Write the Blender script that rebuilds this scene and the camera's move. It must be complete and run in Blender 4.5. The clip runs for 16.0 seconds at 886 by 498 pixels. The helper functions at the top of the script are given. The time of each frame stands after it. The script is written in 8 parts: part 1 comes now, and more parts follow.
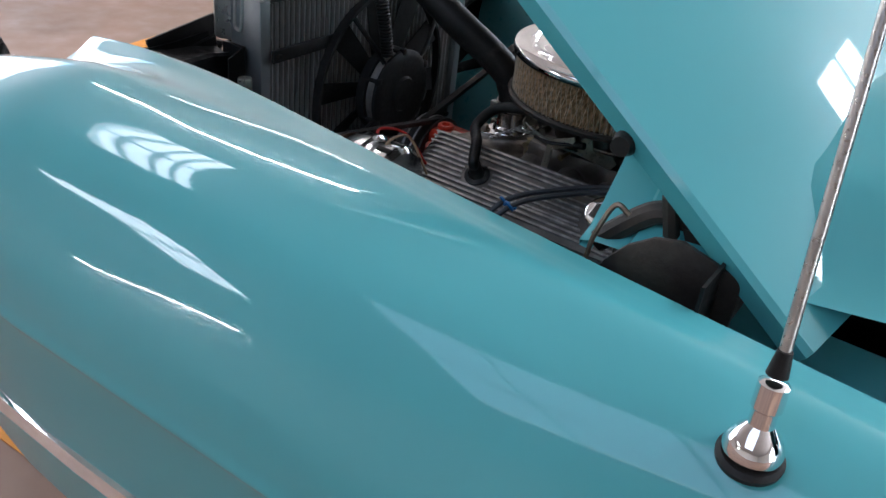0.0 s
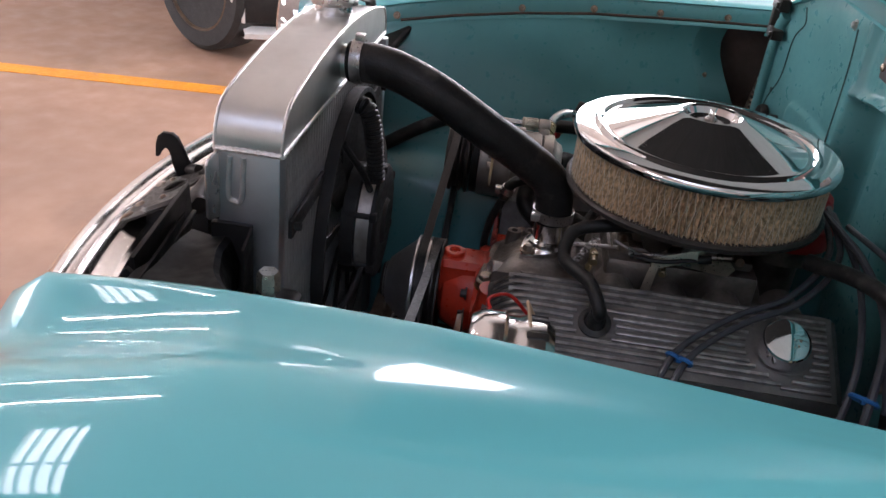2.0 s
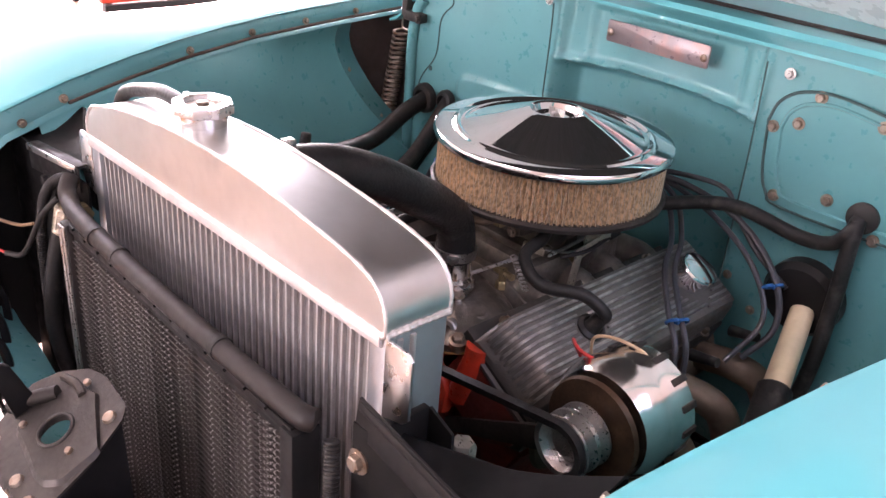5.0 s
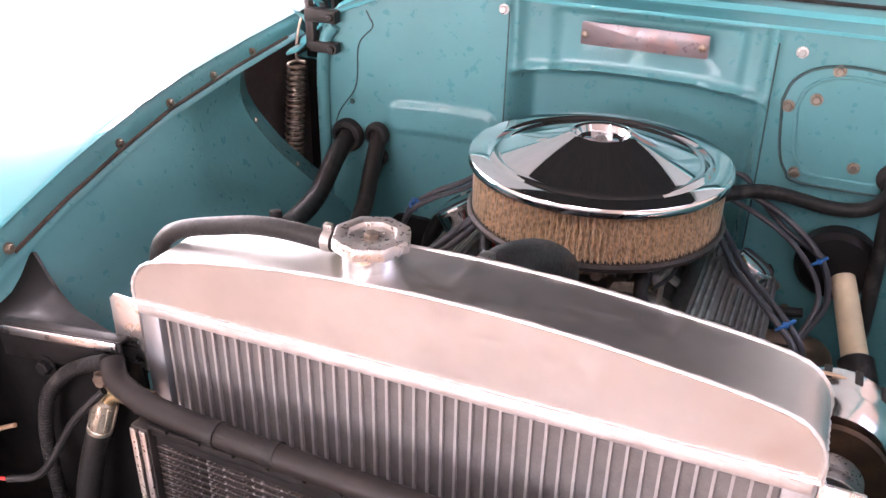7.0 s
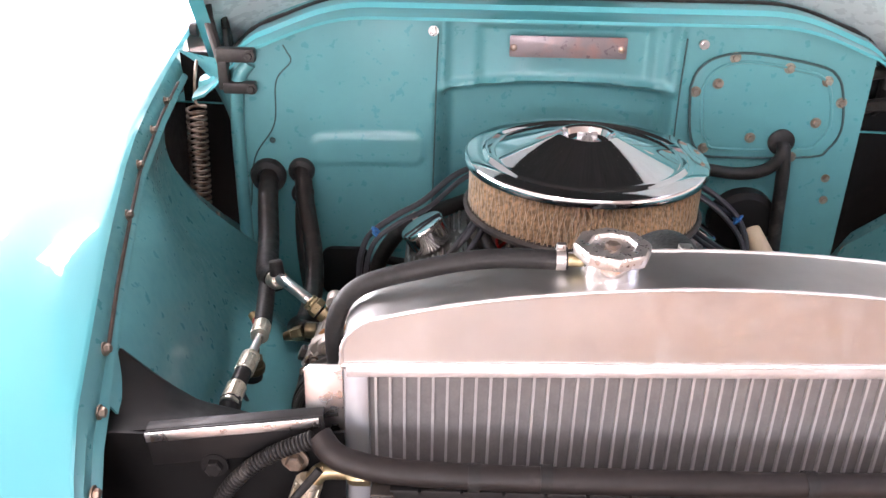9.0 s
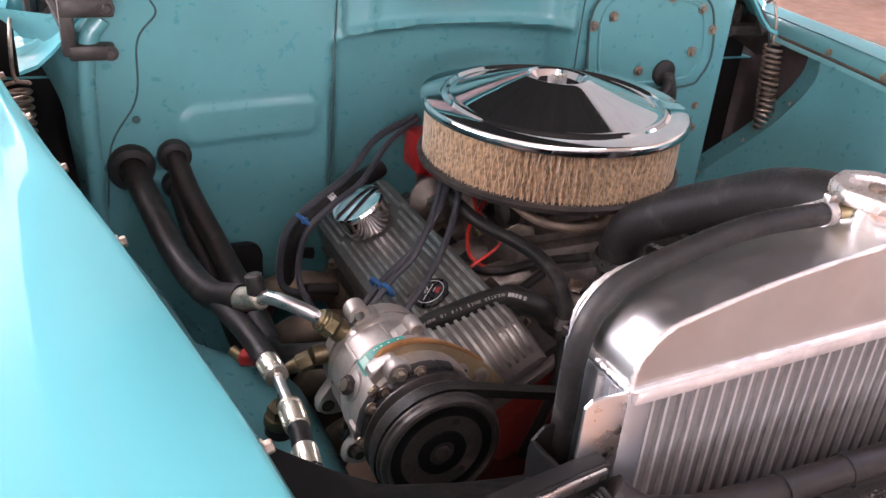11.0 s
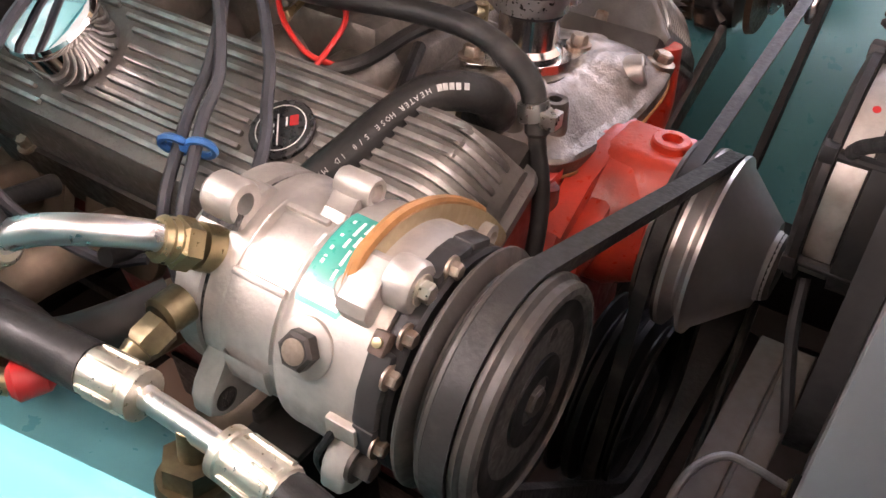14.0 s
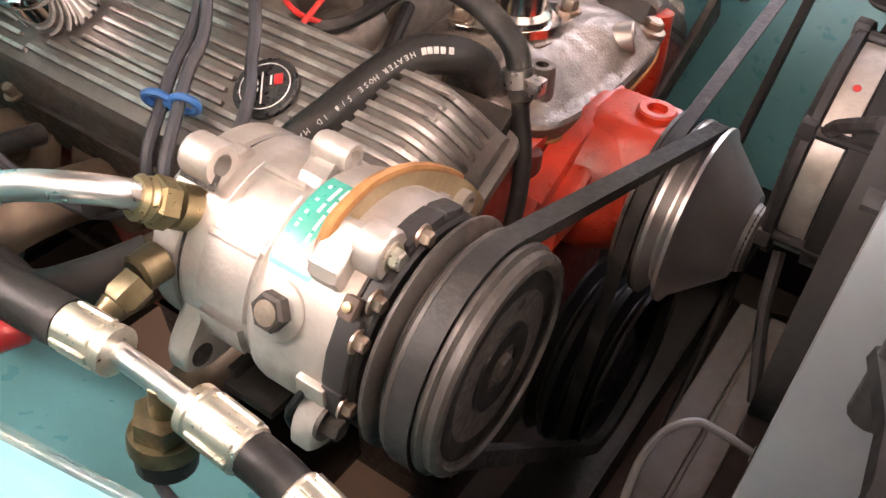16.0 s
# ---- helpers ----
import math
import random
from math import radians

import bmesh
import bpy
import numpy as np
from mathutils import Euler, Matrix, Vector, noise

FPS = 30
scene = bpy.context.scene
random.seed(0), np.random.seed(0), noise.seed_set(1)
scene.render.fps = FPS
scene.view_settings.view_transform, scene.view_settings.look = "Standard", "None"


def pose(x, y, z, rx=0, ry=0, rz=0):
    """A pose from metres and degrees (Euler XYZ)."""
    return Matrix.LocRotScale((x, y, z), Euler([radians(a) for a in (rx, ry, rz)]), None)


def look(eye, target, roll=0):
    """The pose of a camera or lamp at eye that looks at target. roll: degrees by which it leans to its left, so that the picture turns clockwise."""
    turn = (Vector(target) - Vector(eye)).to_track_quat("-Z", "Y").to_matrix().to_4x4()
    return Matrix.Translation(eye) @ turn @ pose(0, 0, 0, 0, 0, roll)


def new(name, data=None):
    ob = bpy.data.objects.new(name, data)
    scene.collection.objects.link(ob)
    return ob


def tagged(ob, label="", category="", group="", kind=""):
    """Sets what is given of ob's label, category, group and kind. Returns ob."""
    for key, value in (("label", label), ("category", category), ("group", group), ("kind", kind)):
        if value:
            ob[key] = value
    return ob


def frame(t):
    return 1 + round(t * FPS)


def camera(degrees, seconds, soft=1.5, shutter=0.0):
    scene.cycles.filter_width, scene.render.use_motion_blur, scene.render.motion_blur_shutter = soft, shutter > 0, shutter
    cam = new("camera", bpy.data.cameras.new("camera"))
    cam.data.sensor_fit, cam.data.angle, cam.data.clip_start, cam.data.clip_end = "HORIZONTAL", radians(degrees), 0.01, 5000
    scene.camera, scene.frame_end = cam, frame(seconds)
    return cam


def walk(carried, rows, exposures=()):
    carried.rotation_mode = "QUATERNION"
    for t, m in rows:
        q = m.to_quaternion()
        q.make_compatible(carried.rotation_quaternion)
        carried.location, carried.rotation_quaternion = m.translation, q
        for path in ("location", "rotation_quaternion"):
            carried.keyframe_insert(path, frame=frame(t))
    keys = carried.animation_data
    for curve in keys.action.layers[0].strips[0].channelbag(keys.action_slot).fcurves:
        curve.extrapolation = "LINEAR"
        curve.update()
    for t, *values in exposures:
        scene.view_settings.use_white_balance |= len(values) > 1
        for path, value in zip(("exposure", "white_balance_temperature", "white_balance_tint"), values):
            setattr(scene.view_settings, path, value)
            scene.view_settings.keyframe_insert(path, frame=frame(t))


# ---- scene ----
SKY, SUN, TUBE, ROOFLIGHT, DOOR, REAR, FRONT = 0.3, 2.0, 40.0, 36.0, 46.0, 36.0, 34.0
EXPOSURES = [(0, 0.66, 5900, 10), (0.8, 0.70, 6100, 14), (1.5, 0.88, 6450, 19), (2.5, 1.08, 6700, 25), (3.5, 1.36, 6950, 31), (4.2, 1.92, 6950, 34), (6.3, 2.15, 6850, 35), (7.5, 2.02, 6800, 31), (8.5, 2.0, 6700, 25), (9.2, 2.05, 6650, 25),
             (11.3, 1.78, 6700, 31), (12.5, 1.84, 6850, 33), (13, 2.06, 7000, 34), (13.5, 2.55, 7300, 32), (14.0, 3.0, 7500, 30), (14.5, 3.35, 7800, 33), (15.3, 3.14, 7700, 33), (16, 3.32, 8000, 29)]
cam = camera(54.0, 16.0)
PATH = [
    (0, (1.262, 0.467, 1.279), (-0.204, -0.425, 0.253), 6.7),
    (0.5, (1.188, 0.302, 1.248), (-0.337, -0.514, 0.244), 5.5),
    (1, (1.133, 0.106, 1.241), (-0.468, -0.555, 0.24), 4.8),
    (1.5, (1.101, -0.038, 1.237), (-0.574, -0.526, 0.258), 4.6),
    (2, (1.108, -0.259, 1.251), (-0.647, -0.382, 0.301), 6.7),
    (2.5, (1.089, -0.41, 1.252), (-0.69, -0.304, 0.346), 7.0),
    (3, (1.041, -0.541, 1.262), (-0.729, -0.225, 0.386), 6.5),
    (3.5, (0.975, -0.662, 1.283), (-0.728, -0.088, 0.406), 7.0),
    (4, (0.907, -0.801, 1.284), (-0.66, 0.09, 0.418), 7.6),
    (4.2, (0.879, -0.856, 1.276), (-0.617, 0.155, 0.416), 7.3),
    (6.3, (0.461, -0.986, 1.273), (-0.556, 0.455, 0.331), 2.8),
    (6.5, (0.407, -1.003, 1.275), (-0.543, 0.483, 0.334), 2.5),
    (6.8, (0.312, -1.039, 1.283), (-0.501, 0.532, 0.350), 1.7),
    (7, (0.250, -1.062, 1.292), (-0.463, 0.555, 0.360), 1.2),
    (7.5, (0.149, -1.109, 1.291), (-0.4, 0.595, 0.398), -1.1),
    (8, (0.06, -1.139, 1.31), (-0.342, 0.598, 0.403), -1.2),
    (8.5, (-0.088, -1.135, 1.288), (-0.265, 0.648, 0.399), 0.4),
    (9, (-0.189, -1.176, 1.292), (-0.192, 0.621, 0.413), 1.3),
    (9.2, (-0.243, -1.196, 1.293), (-0.157, 0.598, 0.414), 1.6),
    (11.3, (-0.6632, -0.8506, 1.2014), (-0.0768, 0.0260, 0.6289), 5.53),
    (11.5, (-0.7128, -0.8176, 1.2013), (-0.0580, -0.0012, 0.6141), 5.66),
    (12, (-0.7801, -0.7135, 1.1755), (0.0053, -0.0518, 0.5548), 2.60),
    (12.5, (-0.7608, -0.6588, 1.1679), (0.0580, -0.0926, 0.4978), 0.75),
    (13, (-0.7012, -0.5953, 1.1363), (0.1146, -0.1056, 0.4050), 1.77),
    (13.5, (-0.6289, -0.5206, 1.0675), (0.1854, -0.0636, 0.3138), 3.40),
    (14, (-0.5640, -0.4704, 0.9757), (0.2578, 0.0211, 0.2524), 3.94),
    (14.3, (-0.5523, -0.4630, 0.9450), (0.2603, 0.0274, 0.2106), 4.11),
    (14.5, (-0.5502, -0.4653, 0.9392), (0.2493, 0.0204, 0.1876), 4.23),
    (14.75, (-0.5584, -0.4720, 0.9525), (0.2388, -0.0058, 0.1862), 5.01),
    (14.9, (-0.5591, -0.4771, 0.9614), (0.2307, -0.0142, 0.1856), 5.37),
    (15.1, (-0.5561, -0.4804, 0.9721), (0.2201, -0.0181, 0.1823), 5.70),
    (15.5, (-0.5562, -0.4808, 0.9878), (0.2163, -0.0297, 0.1879), 6.54),
    (16, (-0.5587, -0.4796, 0.9860), (0.2333, -0.0174, 0.2119), 6.17),
]
walk(cam, [(t, look(eye, target, roll)) for t, eye, target, roll in PATH], EXPOSURES)

# ---- world and light ----
world = bpy.data.worlds.new("world")
scene.world = world
world.use_nodes = True
wn = world.node_tree
sky = wn.nodes.new("ShaderNodeTexSky")
sky.sky_type, sky.sun_disc = "NISHITA", False
sky.sun_elevation, sky.sun_rotation = radians(48), radians(250)
wn.links.new(sky.outputs[0], wn.nodes["Background"].inputs[0])
wn.nodes["Background"].inputs[1].default_value = SKY


def lamp(name, kind, m, energy, color, **settings):
    data = bpy.data.lights.new(name, kind)
    data.energy, data.color = energy, color
    if kind == "AREA":
        data.shape, data.size, data.size_y = "RECTANGLE", settings["size"][0], settings["size"][1]
    if kind == "SUN":
        data.angle = radians(settings["angle"])
    ob = new(name, data)
    ob.matrix_world = m
    return ob


lamp("sun", "SUN", look((-6, 3, 8), (0, 0, 0)), SUN, (1.0, 0.95, 0.86), angle=0.6)


# ---- materials ----
def material(name, color, rough=0.5, metal=0.0, coat=0.0, vary=0.15, scale=30.0, bump=0.0, bump_scale=200.0, spec=0.5, aniso=0.0, dirt_glint=None, dirt_glint_amount=0.0, dirt_glint_scale=8.0, rough_vary=0.12, stretch=(1, 1, 1), fine_mix=0.35):
    """A surface with grain and blotches at two scales, fine relief, and patches of grime or painted glints."""
    m = bpy.data.materials.new(name)
    m.use_nodes = True
    t = m.node_tree
    b = t.nodes["Principled BSDF"]
    co = t.nodes.new("ShaderNodeTexCoord")
    mp = t.nodes.new("ShaderNodeMapping")
    mp.inputs["Scale"].default_value = stretch
    t.links.new(co.outputs["Object"], mp.inputs[0])

    def tex(s, detail=4.0):
        n = t.nodes.new("ShaderNodeTexNoise")
        n.inputs["Scale"].default_value, n.inputs["Detail"].default_value = s, detail
        t.links.new(mp.outputs[0], n.inputs["Vector"])
        return n.outputs["Fac"]

    def mix(fac, a, c, blend="MIX"):
        n = t.nodes.new("ShaderNodeMix")
        n.data_type, n.blend_type = "RGBA", blend
        for socket, v in ((n.inputs[0], fac), (n.inputs[6], a), (n.inputs[7], c)):
            if hasattr(v, "is_linked"):
                t.links.new(v, socket)
            else:
                socket.default_value = v
        return n.outputs[2]

    def ramp(v, lo, hi, a=0.0, c=1.0):
        n = t.nodes.new("ShaderNodeMapRange")
        for i, x in enumerate((lo, hi, a, c)):
            n.inputs[1 + i].default_value = x
        t.links.new(v, n.inputs[0])
        return n.outputs[0]

    big, fine = tex(scale), tex(scale * 7.3, 6.0)
    dark = tuple(c * (1 - vary) for c in color) + (1,)
    light = tuple(min(1, c * (1 + vary)) for c in color) + (1,)
    col = mix(ramp(big, 0.35, 0.65), dark, light)
    col = mix(ramp(fine, 0.3, 0.7, 0.0, fine_mix), col, dark)
    if dirt_glint:
        col = mix(ramp(tex(dirt_glint_scale, 8.0), 0.62 - dirt_glint_amount, 0.72, 0.0, 0.85), col, tuple(dirt_glint) + (1,))
    t.links.new(col, b.inputs["Base Color"])
    t.links.new(ramp(fine, 0.3, 0.7, max(0.02, rough - rough_vary), min(1, rough + rough_vary)), b.inputs["Roughness"])
    b.inputs["Metallic"].default_value = metal
    b.inputs["Coat Weight"].default_value = coat
    b.inputs["Coat Roughness"].default_value = 0.03
    b.inputs["Specular IOR Level"].default_value = spec
    b.inputs["Anisotropic"].default_value = aniso
    if bump:
        n = t.nodes.new("ShaderNodeBump")
        n.inputs["Strength"].default_value, n.inputs["Distance"].default_value = bump, 0.002
        t.links.new(tex(bump_scale, 5.0), n.inputs["Height"])
        t.links.new(n.outputs[0], b.inputs["Normal"])
    return m


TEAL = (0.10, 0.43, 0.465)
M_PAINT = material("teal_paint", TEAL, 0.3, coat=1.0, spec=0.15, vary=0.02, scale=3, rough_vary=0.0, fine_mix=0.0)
# Body teal made darker: the shade of the engine bay is in this colour.
M_BAY = material("shaded_teal_bay_paint", (0.085, 0.28, 0.295), 0.36, coat=0.35, vary=0.06, scale=9, bump=0.04, bump_scale=40)
M_ALU = material("brushed_aluminium", (0.575, 0.575, 0.56), 0.40, metal=1.0, vary=0.08, scale=9, rough_vary=0.06, fine_mix=0.1, dirt_glint=(0.5, 0.49, 0.48), dirt_glint_amount=0.04, dirt_glint_scale=9)
M_LIP = material("ground_weld_strip", (0.66, 0.63, 0.62), 0.45, metal=0.75, vary=0.16, scale=25, bump=0.6, bump_scale=45)
M_CAP = material("dull_aluminium_cap", (0.62, 0.585, 0.55), 0.33, metal=0.9, vary=0.08, scale=30)
M_ALU_SIDE = material("plain_aluminium", (0.72, 0.71, 0.70), 0.3, metal=1.0, vary=0.06, scale=9, rough_vary=0.06, fine_mix=0.15, bump=0.02, bump_scale=300)
M_WELD = material("weld_bead", (0.72, 0.70, 0.68), 0.4, metal=0.8, vary=0.14, scale=60, bump=0.5, bump_scale=110)
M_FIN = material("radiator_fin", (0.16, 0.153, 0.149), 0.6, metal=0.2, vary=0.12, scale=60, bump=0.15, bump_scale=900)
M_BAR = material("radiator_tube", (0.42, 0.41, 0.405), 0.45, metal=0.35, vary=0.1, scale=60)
M_CHROME = material("chrome", (0.86, 0.86, 0.87), 0.05, metal=1.0, vary=0.03, scale=10, rough_vary=0.03)
M_OLDCHROME = material("hazed_chrome", (0.84, 0.83, 0.82), 0.17, metal=1.0, vary=0.08, scale=14, rough_vary=0.08, bump=0.08, bump_scale=40)
M_OXIDE = material("oxidised_aluminium", (0.36, 0.378, 0.395), 0.36, metal=0.8, vary=0.06, scale=14, rough_vary=0.03, fine_mix=0.5, bump=0.03, bump_scale=200)
M_STEEL = material("bare_steel", (0.5, 0.48, 0.46), 0.34, metal=1.0, vary=0.2, scale=40, bump=0.1, bump_scale=200)
M_PULLEY = material("turned_pulley_steel", (0.56, 0.54, 0.53), 0.34, metal=0.9, vary=0.12, scale=25, rough_vary=0.05, bump=0.03, bump_scale=300)
M_CLUTCH = material("worn_black_pulley", (0.048, 0.043, 0.039), 0.46, metal=0.35, vary=0.25, scale=30, bump=0.12, bump_scale=200, dirt_glint=(0.15, 0.12, 0.10), dirt_glint_amount=0.06, dirt_glint_scale=25)
M_ZINC = material("zinc_plated_fitting", (0.66, 0.62, 0.52), 0.36, metal=0.9, vary=0.16, scale=50, bump=0.1, bump_scale=300, dirt_glint=(0.3, 0.25, 0.17), dirt_glint_amount=0.05, dirt_glint_scale=60)
M_BRASS = material("brass_fitting", (0.38, 0.31, 0.18), 0.36, metal=0.9, vary=0.2, scale=40, bump=0.1)
M_CAST = material("cast_aluminium", (0.23, 0.203, 0.178), 0.42, metal=0.8, vary=0.3, scale=22, bump=0.4, bump_scale=420, dirt_glint=(0.06, 0.05, 0.042), dirt_glint_amount=0.14, dirt_glint_scale=18)
M_COVER = material("ribbed_cover_alloy", (0.165, 0.153, 0.142), 0.44, metal=0.6, vary=0.2, scale=20, bump=0.3, bump_scale=350, dirt_glint=(0.08, 0.08, 0.075), dirt_glint_amount=0.08, dirt_glint_scale=14)
M_COVER_RIB = material("bright_rib_edge", (0.40, 0.385, 0.365), 0.40, metal=0.9, vary=0.3, scale=60, dirt_glint=(0.2, 0.19, 0.18), dirt_glint_amount=0.1, dirt_glint_scale=50)
M_COMP = material("compressor_casting", (0.45, 0.42, 0.385), 0.46, metal=0.7, vary=0.18, scale=24, bump=0.12, bump_scale=420, dirt_glint=(0.25, 0.21, 0.16), dirt_glint_amount=0.06, dirt_glint_scale=22)
M_RED = material("orange_red_engine_paint", (0.54, 0.042, 0.018), 0.36, vary=0.2, scale=20, bump=0.25, bump_scale=160, coat=0.15, dirt_glint=(0.12, 0.02, 0.012), dirt_glint_amount=0.12, dirt_glint_scale=14)
# The engine red darkened for the shade low in the bay, with grease patches.
M_SHADERED = material("shaded_greasy_red_paint", (0.25, 0.022, 0.012), 0.5, vary=0.35, scale=16, bump=0.3, bump_scale=120, dirt_glint=(0.03, 0.022, 0.018), dirt_glint_amount=0.30, dirt_glint_scale=11)
M_REDCAP = material("red_plastic", (0.45, 0.018, 0.018), 0.4, vary=0.08)
M_BLACK = material("satin_black_paint", (0.013, 0.0125, 0.0125), 0.42, spec=0.18, vary=0.25, scale=8, bump=0.05, bump_scale=60, dirt_glint=(0.03, 0.026, 0.024), dirt_glint_amount=0.0, dirt_glint_scale=6)
M_SHEET = material("oily_black_sheet", (0.007, 0.007, 0.007), 0.45, spec=0.1, vary=0.3, scale=7, bump=0.06, bump_scale=50)
M_HOUSE = material("dusty_wheel_house", (0.10, 0.075, 0.07), 0.75, vary=0.25, scale=9, bump=0.2, bump_scale=60)
M_RUBBER = material("black_rubber", (0.016, 0.0155, 0.015), 0.48, spec=0.25, vary=0.25, scale=35, bump=0.2, bump_scale=260, dirt_glint=(0.07, 0.065, 0.06), dirt_glint_amount=0.05, dirt_glint_scale=25)
M_FOAM = material("foam_sleeve", (0.015, 0.012, 0.011), 0.5, spec=0.3, vary=0.2, scale=12, bump=0.15, bump_scale=60, dirt_glint=(0.05, 0.042, 0.038), dirt_glint_amount=0.02, dirt_glint_scale=20)
M_WIRE = material("ignition_lead", (0.04, 0.042, 0.05), 0.42, vary=0.2, scale=50)
M_BLUE = material("blue_plastic_tie", (0.02, 0.13, 0.36), 0.4, vary=0.1)
M_REDWIRE = material("red_wire", (0.5, 0.02, 0.015), 0.4, vary=0.1)
M_TANWIRE = material("tan_wire", (0.55, 0.38, 0.24), 0.45, vary=0.1)
M_DARK = material("dark_greasy_metal", (0.036, 0.031, 0.028), 0.5, metal=0.4, vary=0.3, scale=20, bump=0.4, bump_scale=120, dirt_glint=(0.1, 0.085, 0.07), dirt_glint_amount=0.1)
M_OLDBRASS = material("grimy_brass", (0.16, 0.13, 0.075), 0.42, metal=0.85, vary=0.3, scale=50, bump=0.15, dirt_glint=(0.05, 0.04, 0.03), dirt_glint_amount=0.12, dirt_glint_scale=40)
M_HEADER = material("heat_stained_pipe", (0.20, 0.15, 0.11), 0.55, metal=0.55, vary=0.3, scale=14, bump=0.2, bump_scale=150, dirt_glint=(0.32, 0.24, 0.17), dirt_glint_amount=0.1)
M_RUST = material("rusty_bracket", (0.40, 0.19, 0.07), 0.55, metal=0.4, vary=0.3, scale=30, bump=0.2)
M_OIL = material("oil_filler_dark", (0.03, 0.03, 0.03), 0.3)
M_PAPER = material("pleated_paper", (0.60, 0.43, 0.265), 0.8, vary=0.5, scale=170, bump=0.3, bump_scale=300)
M_MESH = material("filter_wire", (0.70, 0.62, 0.50), 0.4, metal=0.6, vary=0.2, scale=60)
M_LABEL = material("green_sticker", (0.02, 0.30, 0.24), 0.35, coat=0.4, vary=0.12, scale=40)
M_WHITE = material("white_print", (0.75, 0.75, 0.72), 0.5, vary=0.08)
M_PRINT = material("worn_hose_print", (0.42, 0.42, 0.41), 0.6, vary=0.25, scale=300)
M_EMBLEM = material("black_emblem", (0.015, 0.015, 0.016), 0.3, vary=0.1)
M_CREAM = material("cream_plastic", (0.62, 0.5, 0.33), 0.45, vary=0.12, scale=20)
M_PLATE = material("worn_data_plate", (0.20, 0.165, 0.17), 0.36, metal=0.4, vary=0.12, scale=14, dirt_glint=(0.28, 0.16, 0.14), dirt_glint_amount=0.08, dirt_glint_scale=30)
M_BOLT = material("dull_bolt", (0.32, 0.26, 0.21), 0.42, metal=0.85, vary=0.3, scale=60, dirt_glint=(0.2, 0.1, 0.05), dirt_glint_amount=0.1, dirt_glint_scale=80)
M_SEAM = material("dark_seam_filler", (0.03, 0.07, 0.07), 0.7)
M_RUSTY_EDGE = material("rusty_seam", (0.075, 0.048, 0.036), 0.7, vary=0.3, scale=40)
M_TYRE = material("tyre_rubber", (0.03, 0.03, 0.03), 0.7, vary=0.2, bump=0.3)
M_CARWHITE = material("white_car_paint", (0.75, 0.74, 0.72), 0.3, coat=0.8, vary=0.03, scale=4)
M_PLASTIC = material("grey_black_plastic", (0.024, 0.023, 0.023), 0.55, spec=0.25, vary=0.2, scale=20)
M_LINE = material("orange_floor_paint", (0.78, 0.30, 0.02), 0.55, vary=0.12, scale=8, dirt_glint=(0.30, 0.2, 0.12), dirt_glint_amount=0.06, dirt_glint_scale=7)
M_WALL = material("painted_wall", (0.58, 0.56, 0.53), 0.7, vary=0.06, scale=2, bump=0.1)
M_CEIL = material("ceiling_sheet", (0.46, 0.46, 0.455), 0.7, vary=0.06, scale=2)
M_REDMETAL = material("red_tool_paint", (0.6, 0.06, 0.03), 0.4, vary=0.1)


def concrete():
    m = material("sealed_concrete", (0.33, 0.205, 0.145), 0.55, vary=0.16, scale=1.3, bump=0.12, bump_scale=40, dirt_glint=(0.22, 0.135, 0.095), dirt_glint_amount=0.08, dirt_glint_scale=2.2, rough_vary=0.15)
    return m


M_FLOOR = concrete()


def emitter(name, color, strength):
    m = bpy.data.materials.new(name)
    m.use_nodes = True
    b = m.node_tree.nodes["Principled BSDF"]
    b.inputs["Base Color"].default_value = (*color, 1)
    b.inputs["Emission Color"].default_value = (*color, 1)
    b.inputs["Emission Strength"].default_value = strength
    return m


# ---- mesh helpers ----
V = Vector


def part(name, bm, mat, parent=None, label="", sharp=0.6):
    """Links a bmesh as one mesh object, smooth but for its sharp edges, under a thing or a part."""
    bm.normal_update()
    for f in bm.faces:
        f.smooth = True
    for e in bm.edges:
        if len(e.link_faces) == 2 and e.calc_face_angle(0.0) > sharp:
            e.smooth = False
    me = bpy.data.meshes.new(name)
    bm.to_mesh(me)
    bm.free()
    me.materials.append(mat)
    ob = new(name, me)
    if parent is not None:
        ob.parent = parent
    if label:
        ob["label"] = label
    return ob


def thing(name, label, category, group=""):
    return tagged(new(name), label, category, group)


def frame_of(d):
    """Two directions across d."""
    d = V(d).normalized()
    a = d.orthogonal().normalized() if abs(d.z) > 0.95 else d.cross(V((0, 0, 1))).normalized()
    return a, d.cross(a).normalized()


def box(bm, lo, hi, bevel=0.0, m=None):
    c, s = (V(lo) + V(hi)) / 2, V(hi) - V(lo)
    r = bmesh.ops.create_cube(bm, size=1, matrix=(m or Matrix()) @ Matrix.LocRotScale(c, None, s))
    if bevel:
        es = list({e for v in r["verts"] for e in v.link_edges})
        bmesh.ops.bevel(bm, geom=es, offset=bevel, segments=2, affect="EDGES", profile=0.5)
    return bm


